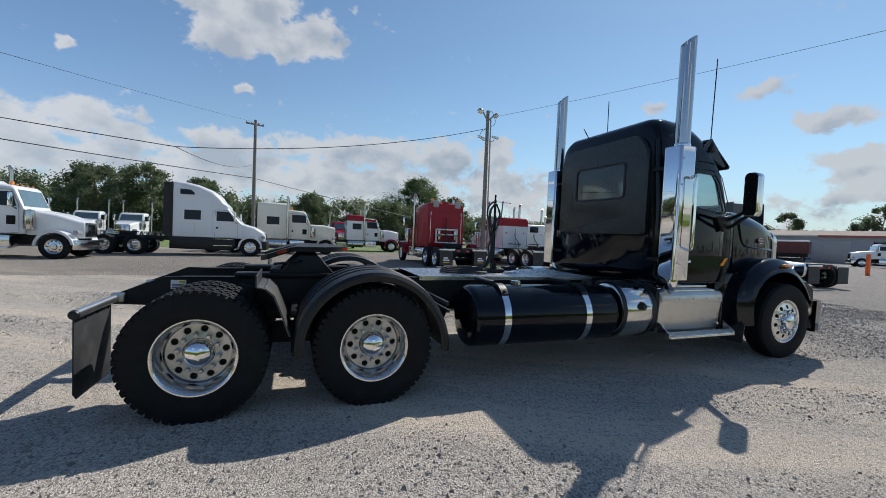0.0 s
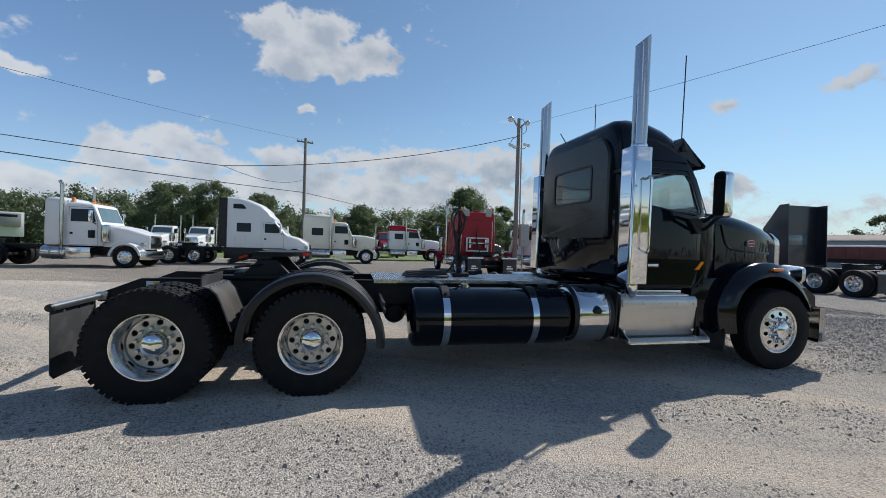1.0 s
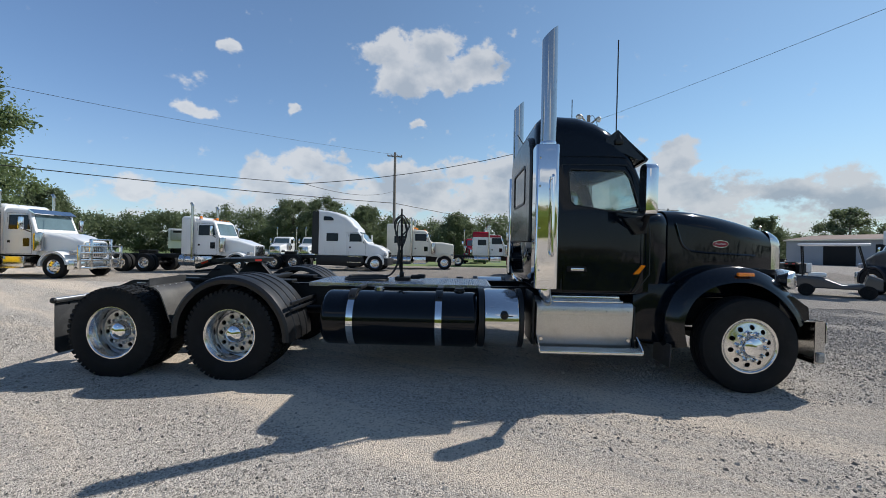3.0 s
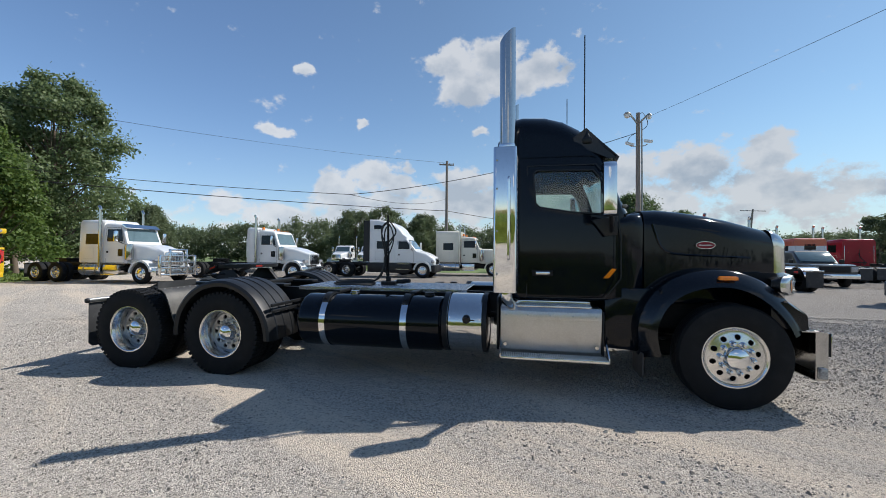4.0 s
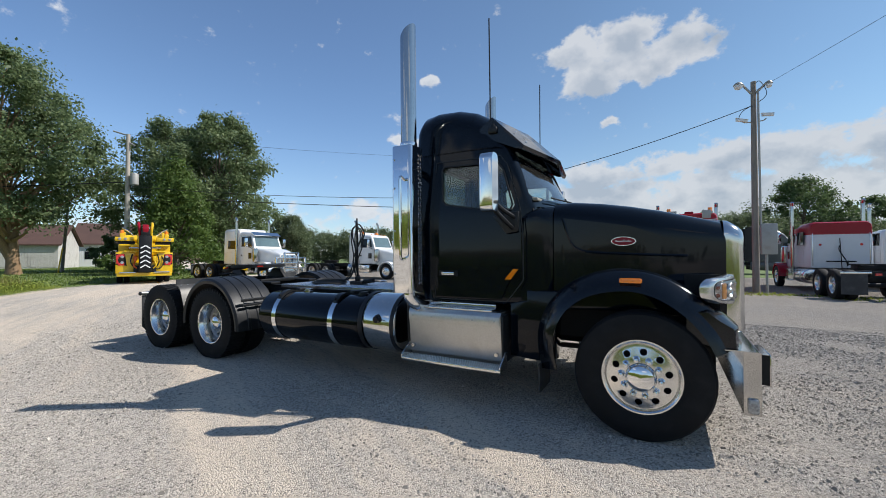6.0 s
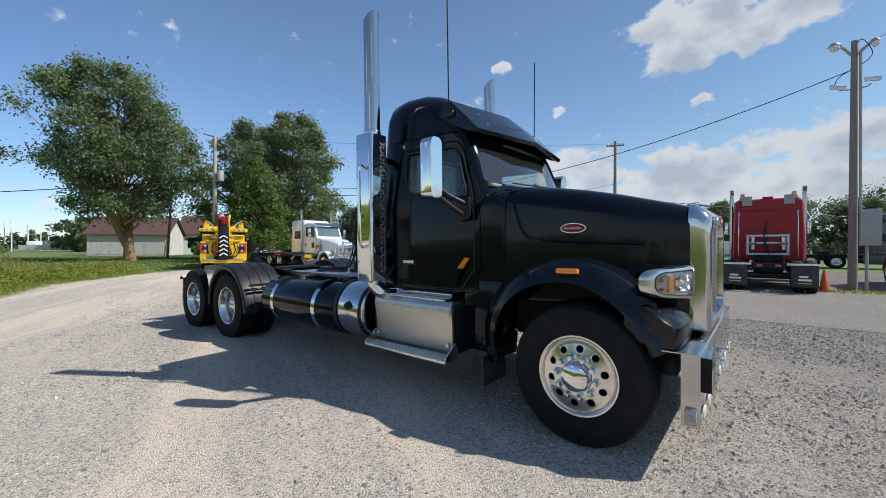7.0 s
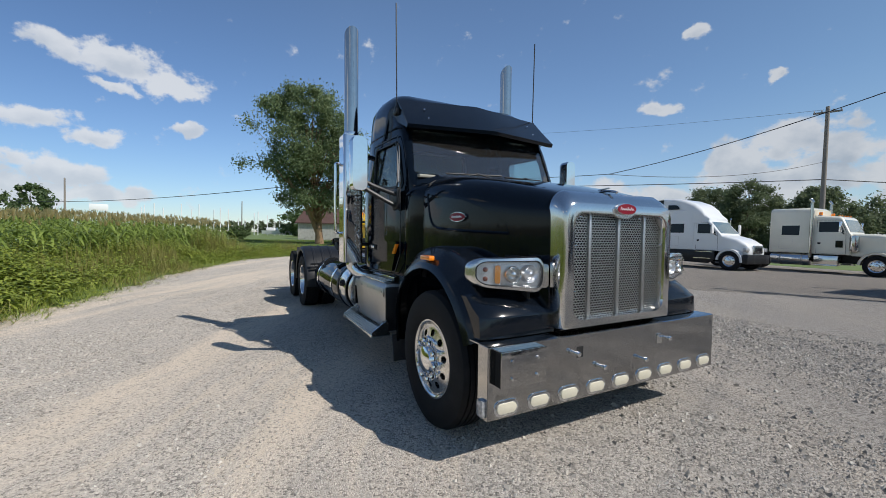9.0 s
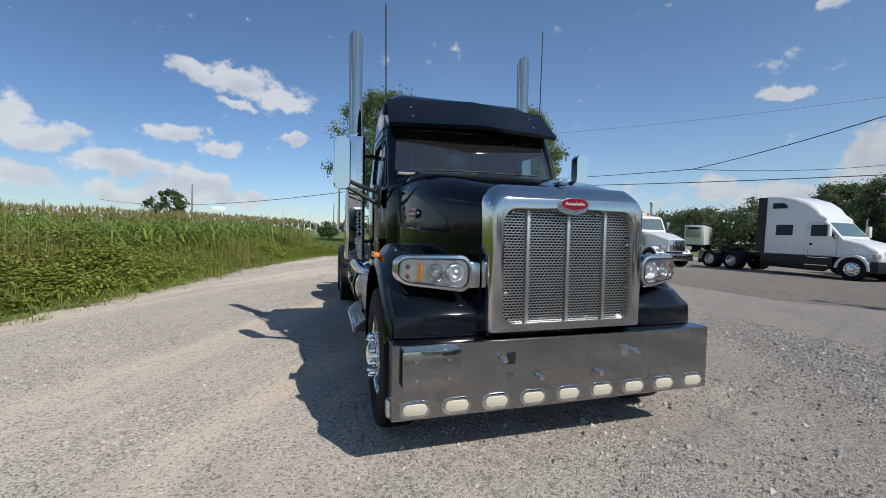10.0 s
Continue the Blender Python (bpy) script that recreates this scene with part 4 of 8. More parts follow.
tree("poplar_tree", "tall leafy poplar at the yard's edge", -36.5, 24.0, 12.4, 3.8, 16, 14000, 0.17, 0.3, 0.12, 0.0, M_LEAF2, "round", 90)
tree("maple_tree", "round dark-green maple behind the parked trucks", 28.5, 87, 14.6, 7.2, 17, 34000, 0.19, 0.4, 0.2, 0.0, M_LEAF, "round", 120)
tree("maple_tree", "round dark-green maple behind the parked trucks", 39, 92, 11.5, 5.0, 18, 18000, 0.19, 0.3, 0.2, 0.0, M_LEAF, "round", 80)
tree("shrub_tree", "bushy tree beside the barn", -43.6, 15.4, 3.6, 1.7, 19, 4000, 0.16, 0.15, 0.05, 0.0, M_LEAF, "round", 50)
tree("shrub_tree", "bushy tree beside the barn", -60, -1.0, 2.0, 1.5, 20, 3000, 0.16, 0.15, 0.05, 0.0, M_LEAF, "round", 50)
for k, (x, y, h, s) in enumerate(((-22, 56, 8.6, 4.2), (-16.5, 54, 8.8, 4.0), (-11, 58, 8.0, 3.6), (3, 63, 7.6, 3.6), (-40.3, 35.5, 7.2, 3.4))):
    tree("roadside_tree", "dark-green broadleaf tree behind the parked trucks", x, y, h, s, 30 + k, 27000, 0.13, 0.22, 0.03, 0.0, M_HAZELEAF, "round", 140)
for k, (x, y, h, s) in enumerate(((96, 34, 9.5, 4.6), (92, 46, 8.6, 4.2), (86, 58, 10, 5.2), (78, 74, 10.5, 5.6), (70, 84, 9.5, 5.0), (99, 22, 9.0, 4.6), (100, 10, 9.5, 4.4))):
    tree("far_tree", "broadleaf tree behind the workshop", x, y, h, s, 50 + k, 15000, 0.19, 0.25, 0.03, 0.0, M_HAZELEAF, "round", 50)
tree("far_tree", "lone round tree beyond the corn field", -104, -38.5, 9.2, 5.2, 70, 3500, 0.36, 0.3, 0.12, 0.0, M_LEAF, "round", 50)
tree("far_tree", "round trees at the marina", -112, 16, 7.6, 6.0, 71, 3500, 0.4, 0.3, 0.05, 0.0, M_LEAF, "round", 50)


def woods(label, line, height, seed, n=420, per=34, size=0.5):
    """A far belt of trees, crowns run together."""
    r = np.random.default_rng(seed)
    cs, rs = [], []
    for k in range(n):
        f = r.uniform(0, len(line) - 1.001)
        i = int(f)
        a, b = np.array(line[i]), np.array(line[i + 1])
        p = a + (b - a) * (f - i)
        hh = height * (0.75 + 0.35 * noise.noise((p[0] * 0.08, p[1] * 0.08, seed)))
        cs.append((p[0] + r.normal(0, 1.5), p[1] + r.normal(0, 2.5), hh * r.uniform(0.08, 0.95)))
        rs.append(r.uniform(0.9, 1.9))
    q = leaf_cloud(cs, rs, per, size, r)
    tagged(new("woods", quads_mesh("woods", q, M_HAZELEAF)), label, "woods", "", "stuff")


woods("belt of mixed green trees far behind the trucks", [(-120, 66), (-70, 62), (-30, 65), (10, 72), (50, 92), (90, 104), (140, 70), (150, 20)], 9.8, 80, 3600, 105, 0.2)
woods("low belt of trees far beyond the fields", [(-220, -160), (-230, -40), (-200, 20), (-150, 60)], 8.0, 81, 500, 34, 0.6)
woods("trees far along the horizon", [(-180, -190), (-60, -240), (60, -240), (180, -200), (230, -60), (200, 60), (110, 110)], 9.0, 82, 420, 26, 0.9)

# masts and boats at the marina far behind the field
for k in range(22):
    x, y = -125 + random.uniform(-8, 8), -26 + 2.0 * k + random.uniform(-0.6, 0.6)
    mt = thing("mast", "white bare boat mast at the far marina", "mast", pose(x, y, 0), "marina masts")
    part("pole", tube([(0, 0, 0), (0, 0, random.uniform(4.5, 8.5))], 0.12, 6), M_WHITE, mt)
for k, (x, y) in enumerate(((-118, 12), (-116, 16.5), (-121, 9.5))):
    bt = thing("motor_boat", "white cabin boat parked ashore", "boat", pose(x, y, 0, 0, 0, 70))
    part("hull", loft([[(a, u * w, 0.4 + v * 1.1) for u, v in ((-1, 1), (-0.6, 0), (0.6, 0), (1, 1))] for a, w in ((-3, 1.1), (0, 1.2), (2, 0.9), (3.4, 0.1))]), M_WHITE, bt)
    part("cabin", box((-1.8, -0.8, 1.5), (0.6, 0.8, 2.4), 0.2), M_WHITE, bt)
sg_ = thing("billboard", "small white sign standing over the corn", "sign", pose(-88, -24, 0, 0, 0, 12))
part("panel", box((-0.05, -1.4, 4.4), (0.05, 1.4, 5.6), 0.02), M_WHITE, sg_)
for y in (-1, 1):
    part("post", cyl((-0.1, y, 0), (-0.1, y, 5.5), 0.07, 8), M_WOOD, sg_)
for x, y, h in ((-70, -24, 8.5), (-100, 0.5, 8.5), (-84, 13, 9.0)):
    utility_pole("utility_pole", "far thin utility pole by the fields", x, y, h, 0.15, (), 0)

# ---- corn, weeds and grass ----
FRONT0, FRONT_D, FRONT_N = np.array([-1.8, -8.9]), np.array([-0.952, 0.304]), np.array([-0.304, -0.952])


def ribbon(p, heading, length, width, rise, droop, seg=4):
    """An arching leaf: quads along a curve that rises and falls."""
    out = []
    side = np.array([-math.sin(heading), math.cos(heading), 0]) * width / 2
    fwd = np.array([math.cos(heading), math.sin(heading), 0])
    prev = None
    for i in range(seg + 1):
        f = i / seg
        c = p + fwd * length * f + np.array([0, 0, rise * f - droop * f * f])
        w = side * (1.0 - 0.9 * f ** 2) if i else side * 0.6
        if prev is not None:
            out.append([prev[0] - prev[1], prev[0] + prev[1], c + w, c - w])
        prev = (c, w)
    return out


corn_q, tassel_q = [], []
for row in range(26):
    gap = 0.21 if row < 3 else 0.34 if row < 9 else 0.55
    s = -17.0
    while s < 21.0:
        s += gap * rng.uniform(0.7, 1.3)
        b = FRONT0 + FRONT_D * s + FRONT_N * (0.76 * row + rng.normal(0, 0.06))
        h = rng.uniform(1.72, 2.05) * (0.93 if row == 0 else 1) + 0.012 * row
        p = np.array([b[0], b[1], float(ground_z(b[0], b[1]))])
        w = np.array([0.014, 0, 0])
        if row < 4:
            corn_q.append([p - w, p + w, p + w + np.array([0, 0, h]), p - w + np.array([0, 0, h])])
        nl = 11 if row < 2 else 7 if row < 6 else 4
        a0 = rng.uniform(0, 6.28)
        for k in range(nl):
            z = (0.35 + 1.5 * k / nl if row < 3 else 1.1 + 0.95 * k / nl) * h / 2.1
            corn_q += ribbon(p + np.array([0, 0, z]), a0 + math.pi * k + rng.normal(0, 0.45), rng.uniform(0.55, 0.85), rng.uniform(0.07, 0.1), rng.uniform(0.25, 0.5), rng.uniform(0.45, 0.95), 4 if row < 3 else 3)
        for k in range(12 if row < 6 else 7):
            a = rng.uniform(0, 6.28)
            lean_ = 0.1 * rng.uniform(0, 1)
            q0 = p + np.array([0, 0, h - 0.05])
            q1 = q0 + np.array([lean_ * math.cos(a), lean_ * math.sin(a), rng.uniform(0.1, 0.24)])
            d = np.array([0.012, 0.012, 0]) if row < 5 else np.array([0.02, 0.02, 0])
            tassel_q.append([q0 - d, q0 + d, q1 + d * 0.4, q1 - d * 0.4])
me = quads_mesh("corn_field", corn_q + tassel_q, M_CORN)
me.materials.append(M_TASSEL)
idx = np.zeros(len(me.polygons), dtype=np.int32)
idx[len(corn_q):] = 1
me.polygons.foreach_set("material_index", idx)
tagged(new("corn_field", me), "tall green corn with tan tassels in rows", "corn", "", "stuff")

edge_line = [np.array(p, dtype=float) for p in EDGE[1:-1]]
lens_ = [np.linalg.norm(b - a) for a, b in zip(edge_line, edge_line[1:])]
weed_q, dry_q = [], []
for k in range(13500):
    s = rng.uniform(0, sum(lens_))
    i = 0
    while s > lens_[i]:
        s -= lens_[i]
        i += 1
    a, b = edge_line[i], edge_line[i + 1]
    d = (b - a) / lens_[i]
    nrm = np.array([d[1], -d[0]]) if np.cross(d, np.array([-0.3, -0.95])) > 0 else np.array([-d[1], d[0]])
    if nrm @ np.array([-0.3, -0.95]) < 0:
        nrm = -nrm
    off = rng.uniform(0, 1) ** 0.8 * 3.9
    p2 = a + d * s + nrm * (off - 0.36 + 0.16 * rng.normal())
    if p2[0] < -16 and off > 2.5:
        continue
    hgt = (0.06 + 0.28 * off) * rng.uniform(0.5, 1.15) * (1.0 + 0.3 * min(1.0, max(0.0, (p2[0] + 5) / 4))) * (1 + 0.3 * noise.noise((p2[0] * 0.5, p2[1] * 0.5, 9)))
    dry = noise.noise((p2[0] * 0.35, p2[1] * 0.35, 2)) + 0.2 * rng.normal() + (0.1 if 1.5 < off < 2.9 and p2[0] < 0 else -0.3) > 0.12
    p = np.array([p2[0], p2[1], float(ground_z(p2[0], p2[1]))])
    n_leaf = 5 + int(hgt * 9)
    for j in range(n_leaf):
        z = hgt * (0.15 + 0.85 * (j + rng.uniform(0, 1)) / n_leaf)
        a_ = rng.uniform(0, 6.28)
        o = np.array([math.cos(a_), math.sin(a_), 0]) * 0.12 * rng.uniform(0, 1)
        if hgt < 0.28 or dry:
            q = ribbon(p + o + np.array([0, 0, z * 0.3]), a_, rng.uniform(0.08, 0.2), 0.016, z * 1.1 + 0.05, 0.06, 2)
        else:
            q = ribbon(p + o + np.array([0, 0, z]), a_, rng.uniform(0.09, 0.2), rng.uniform(0.06, 0.12), 0.05, 0.08, 2)
        (dry_q if dry else weed_q).extend(q)
me = quads_mesh("weeds", weed_q + dry_q, M_WEED)
me.materials.append(M_WEEDB)
idx = np.zeros(len(me.polygons), dtype=np.int32)
idx[len(weed_q):] = 1
me.polygons.foreach_set("material_index", idx)
tagged(new("weeds", me), "tangled green and dry brown weeds along the gravel", "weeds", "", "stuff")

# grass blades over the near lawn
gx, gy = rng.uniform(-60, -17, 26000), rng.uniform(-6, 20, 26000)
ok = gx < np.interp(gy, [-6, -2, 0.3, 3, 6, 12, 20], [-20, -18, -15, -18, -19.6, -21, -24])
gx, gy = gx[ok], gy[ok]
ga, gh = rng.uniform(0, 6.28, len(gx)), rng.uniform(0.05, 0.13, len(gx))
gw = 0.05
b0 = np.stack([gx, gy, np.zeros_like(gx)], 1)
sd = np.stack([np.cos(ga), np.sin(ga), np.zeros_like(ga)], 1) * gw
tip = b0 + np.stack([rng.normal(0, 0.04, len(gx)), rng.normal(0, 0.04, len(gx)), gh], 1)
tagged(new("grass", quads_mesh("grass", np.stack([b0 - sd, b0 + sd, tip], 1), M_GRASS)), "short green grass blades on the lawn", "grass", "", "stuff")

# a strip of thin weeds on the gravel round the lamp pole
tx, ty = rng.uniform(0, 1, 900), rng.normal(0, 0.4, 900)
tx, ty = 9.7 + 5.6 * tx, 14.9 - 0.55 * np.abs(tx - 0.15) * 3.0 + ty
keep = np.array([noise.noise((x * 1.3, y * 1.3, 1.0)) > -0.12 for x, y in zip(tx, ty)])
tx, ty = tx[keep], ty[keep]
ta, th = rng.uniform(0, 6.28, len(tx)), rng.uniform(0.03, 0.11, len(tx))
b0 = np.stack([tx, ty, np.zeros_like(tx)], 1)
sd = np.stack([np.cos(ta), np.sin(ta), np.zeros_like(ta)], 1) * 0.03
tip = b0 + np.stack([rng.normal(0, 0.05, len(tx)), rng.normal(0, 0.05, len(tx)), th], 1)
tagged(new("weed_strip", quads_mesh("weed_strip", np.stack([b0 - sd, b0 + sd, tip], 1), M_WEED)), "thin yellow-green weeds on the gravel round the lamp pole", "weeds", "", "stuff")

# ---- wheels, shared by the vehicles ----
TYRE_R = 0.524


def tyre_profile(w, r, rim, crown=0.012):
    h = w / 2
    return [(rim, -h * 0.72), (rim + 0.012, -h * 0.86), (rim + 0.05, -h * 0.97), ((rim + r) / 2, -h), (r - 0.06, -h * 0.96), (r - 0.02, -h * 0.88), (r - 0.004, -h * 0.7),
            (r, 0), (r - 0.004, h * 0.7), (r - 0.02, h * 0.88), (r - 0.06, h * 0.96), ((rim + r) / 2, h), (rim + 0.05, h * 0.97), (rim + 0.012, h * 0.86), (rim, h * 0.72)]


def drive_tyre():
    return lathe(tyre_profile(0.272, TYRE_R - 0.007, 0.292), 72)


def tread_pattern():
    bm = bmesh.new()
    rings = ((-0.128, -0.075), (-0.07, -0.022), (-0.017, 0.03), (0.035, 0.075), (0.08, 0.128))
    for i in range(52):
        for k, (y0, y1) in enumerate(rings):
            wide = 0.043 if k in (0, 4) else 0.038
            b = box((-wide / 2, y0, TYRE_R - 0.04), (wide / 2, y1, TYRE_R + (-0.004 if k in (0, 4) else 0)))
            moved(b, Matrix.Rotation(2 * math.pi * (i + 0.5 * (k % 2)) / 52, 4, "Y") @ Matrix.Rotation(0.25 * (k - 2) / 2, 4, "Z"))
            add(bm, b)
    return bm


def steer_tyre():
    r = TYRE_R - 0.002
    p = tyre_profile(0.285, r, 0.292)
    mid = []
    for g in (-0.085, -0.042, 0.0, 0.042, 0.085):
        mid += [(r, g - 0.006), (r - 0.014, g - 0.005), (r - 0.014, g + 0.005), (r, g + 0.006)]
    return lathe(p[:7] + mid + p[8:], 72)


def rim_barrel():
    """A wheel's rolled flange and barrel, outward is -y."""
    prof = [(0.285, 0.1), (0.3, 0.1), (0.3, 0.09), (0.27, 0.07), (0.257, 0.0), (0.264, -0.05), (0.297, -0.105), (0.311, -0.112), (0.311, -0.12), (0.3, -0.12), (0.288, -0.112), (0.277, -0.085), (0.258, -0.04), (0.25, 0.0), (0.252, 0.06), (0.264, 0.08), (0.285, 0.1)]
    return lathe([(q * 0.962, yy) for q, yy in prof], 72)


def rim_disc(prof, face, at=0.193):
    """A wheel's disc with its ten hand holes."""
    bm = lathe([(q * 0.962, face + yy) for q, yy in prof + prof[:1]], 60)
    bmesh.ops.remove_doubles(bm, verts=bm.verts, dist=1e-5)
    bmesh.ops.recalc_face_normals(bm, faces=bm.faces)
    holes = bmesh.new()
    for i in range(10):
        a = 2 * math.pi * (i + 0.5) / 10
        c = Vector((at * math.cos(a), 0, at * math.sin(a)))
        add(holes, cyl(c + Vector((0, face - 0.09, 0)), c + Vector((0, face + 0.09, 0)), 0.027, 16))
    return cut(bm, [holes])


def hub_dome(r, y0, y1):
    return lathe([(r * 1.05, y0 + 0.02), (r * 1.05, y0), (r, y0 - 0.004), (r * 0.98, y0 + (y1 - y0) * 0.45), (r * 0.86, y0 + (y1 - y0) * 0.75), (r * 0.55, y0 + (y1 - y0) * 0.95), (0.001, y1)], 32)


def lug():
    return lathe([(0.025, 0.0), (0.025, -0.008), (0.019, -0.012), (0.0185, -0.034), (0.014, -0.044), (0.001, -0.047)], 10)


ME_DRIVE = mesh_of("tyre", drive_tyre(), M_RUBBER)
ME_TREAD = mesh_of("tread_pattern", tread_pattern(), M_RUBBER)
ME_STEER = mesh_of("tyre", steer_tyre(), M_RUBBER)
ME_RIM = mesh_of("rim", rim_barrel(), M_ALU)
ME_DISC_D = mesh_of("wheel_disc", rim_disc([(0.254, -0.022), (0.243, -0.004), (0.228, 0.0), (0.12, -0.014), (0.12, 0.01), (0.228, 0.022), (0.254, 0.01)], 0.05), M_DISC)
ME_DISC_S = mesh_of("wheel_disc", rim_disc([(0.281, 0.006), (0.272, -0.004), (0.245, -0.006), (0.18, -0.024), (0.12, -0.028), (0.12, 0.0), (0.235, 0.018), (0.27, 0.026)], -0.1, 0.204), M_ALU)
ME_DRUM_D = mesh_of("brake_drum", lathe([(0.24, 0.19), (0.24, 0.09), (0.001, 0.088)], 32), M_CHASSIS)
ME_DRUM_S = mesh_of("brake_drum", lathe([(0.235, 0.12), (0.235, -0.03), (0.001, -0.032)], 32), M_CHASSIS)
ME_HUB_D = mesh_of("hub_cap", hub_dome(0.105, 0.04, -0.065), M_CHROME)
ME_HUB_S = mesh_of("hub_cap", hub_dome(0.113, -0.118, -0.2), M_CHROME)
ME_LUG = mesh_of("lug_nut", lug(), M_LUG)
ME_LUG_S = mesh_of("lug_nut", lug(), M_CHROME)
ME_INNER = mesh_of("inner_rim", lathe([(0.3, -0.11), (0.27, -0.08), (0.26, 0.08), (0.3, 0.11), (0.28, 0.11), (0.16, 0.0), (0.001, 0.0)], 24), M_CHASSIS)


def wheel_set(parent, x, y, kind, spin=0.0):
    """A wheel with its tyre, hub cap and nuts; y < 0 is the near side. Dual wheels get the inner one too."""
    turn = pose(x, y, 0.492 if kind == "drive" else 0.508, 0, 0, 0 if y < 0 else 180) @ Matrix.Rotation(spin, 4, "Y")
    w = part("wheel", ME_RIM, None, parent)
    w.matrix_local = turn
    part("wheel_disc", ME_DISC_D if kind == "drive" else ME_DISC_S, None, w, "aluminium wheel disc with hand holes")
    part("tyre", ME_DRIVE if kind == "drive" else ME_STEER, None, w, "black rubber tyre")
    if kind == "drive":
        tagged(part("tread_pattern", ME_TREAD, None, w), kind="stuff")
    part("hub_cap", ME_HUB_D if kind == "drive" else ME_HUB_S, None, w, "domed chrome hub cap")
    part("brake_drum", ME_DRUM_D if kind == "drive" else ME_DRUM_S, None, w, "dark iron brake drum")
    off = 0.04 if kind == "drive" else -0.122
    for i in range(10):
        a = 2 * math.pi * i / 10
        o = part("lug_nut", ME_LUG if kind == "drive" else ME_LUG_S, None, w)
        o.location = (0.146 * math.cos(a), off, 0.146 * math.sin(a))
        if kind != "drive":
            o.scale = (1.15, 1.35, 1.15)
    if kind == "drive":
        w2 = part("inner_wheel", ME_INNER, None, parent)
        w2.matrix_local = turn @ pose(0, 0.335, 0)
        part("tyre", ME_DRIVE, None, w2)
        tagged(part("tread_pattern", ME_TREAD, None, w2), kind="stuff")


# ---- the black truck, nose towards +x, its right side towards -y ----
truck = thing("semi_truck", "glossy black day-cab highway tractor with polished metal trim on gravel", "truck", pose(0, 0, 0, 1.0))


def both_sides(name, make, material, label="", sharp=32, parent=None):
    """The same part on the right side (-y) and, mirrored, on the left."""
    a = part(name, make(), material, parent or truck, label, sharp)
    b = part(name, mirrored(make()), material, parent or truck, label, sharp)
    return a, b


for ax in (-0.018, 1.36):
    for sy in (-1, 1):
        wheel_set(truck, ax, sy * 1.125, "drive", 0.2 + ax)
for sy in (-1, 1):
    wheel_set(truck, 7.1, sy * 1.07, "steer", 0.1)

# chassis
both_sides("frame_rail", lambda: add(prism([(-0.805, 0.86), (-0.42, 1.02), (7.55, 1.02), (7.55, 0.78), (-0.1, 0.74), (-0.805, 0.78)], "y", -0.45, -0.425),
                                     box((-0.3, -0.45, 1.0), (7.5, -0.36, 1.02)), box((-0.2, -0.45, 0.74), (7.5, -0.36, 0.76))), M_CHASSIS, "black steel frame rail")
# added bars that keep sun from slipping between tank and rail
both_sides("tank_gap_blocker", lambda: box((2.4, -0.57, 0.76), (4.2, -0.452, 0.86), 0.01), M_CHASSIS)
# added blocks that stop the sunlit patch between the drive axles
both_sides("axle_gap_blocker", lambda: box((0.12, -0.6, 0.4), (1.2, -0.47, 0.6), 0.03), M_CHASSIS)
part("cross_member", box((-0.785, -0.43, 0.78), (-0.725, 0.43, 0.855), 0.01), M_CHASSIS, truck)
for x in (0.68, 2.1, 3.6, 4.9):
    part("cross_member", box((x - 0.06, -0.43, 0.78), (x + 0.06, 0.43, 0.98), 0.02), M_CHASSIS, truck)
for ax in (0.0, 1.355):
    part("axle", add(cyl((ax, -0.95, 0.503), (ax, 0.95, 0.503), 0.085, 20), moved(lathe([(0.06, -0.26), (0.16, -0.2), (0.2, -0.05), (0.2, 0.05), (0.16, 0.2), (0.06, 0.26)], 24, True), pose(ax, 0.05, 0.5)),
                     cyl((ax - 0.25, 0, 0.54), (ax + 0.3, 0, 0.56), 0.09, 16)), M_CHASSIS, truck, "drive axle housing")
    for sy in (-1, 1):
        part("air_spring", moved(add(lathe([(0.05, 0), (0.12, 0.01), (0.125, 0.07), (0.11, 0.1), (0.125, 0.14), (0.12, 0.2), (0.08, 0.22)], 20, True)), pose(ax - 0.28, sy * 0.52, 0.56, 90)), M_RUBBER, truck, "black rubber air spring")
        part("hanger_bracket", prism([(ax - 0.32, 0.5), (ax + 0.2, 0.42), (ax + 0.36, 0.62), (ax + 0.34, 0.95), (ax + 0.2, 0.98), (ax + 0.12, 0.62)], "y", sy * 0.47, sy * 0.56, 0.012), M_CHASSIS, truck)
part("steer_axle", add(box((7.04, -0.9, 0.36), (7.16, 0.9, 0.46), 0.03), box((6.3, -0.5, 0.52), (7.6, -0.42, 0.56), 0.01), box((6.3, 0.42, 0.52), (7.6, 0.5, 0.56), 0.01)), M_CHASSIS, truck)
part("engine_block", add(box((5.9, -0.36, 0.55), (7.3, 0.36, 1.3), 0.06), cyl((5.6, 0, 0.7), (6.2, 0, 0.75), 0.24, 20)), M_CHASSIS, truck, "black engine and gearbox")
part("drive_shaft", cyl((1.6, 0, 0.6), (5.6, 0, 0.7), 0.055, 14), M_CHASSIS, truck)
part("air_tank", moved(lathe([(0.02, -0.4), (0.1, -0.38), (0.13, -0.33), (0.13, 0.33), (0.1, 0.38), (0.02, 0.4)], 20, True), pose(2.25, 0.0, 0.62)), M_CHASSIS, truck)

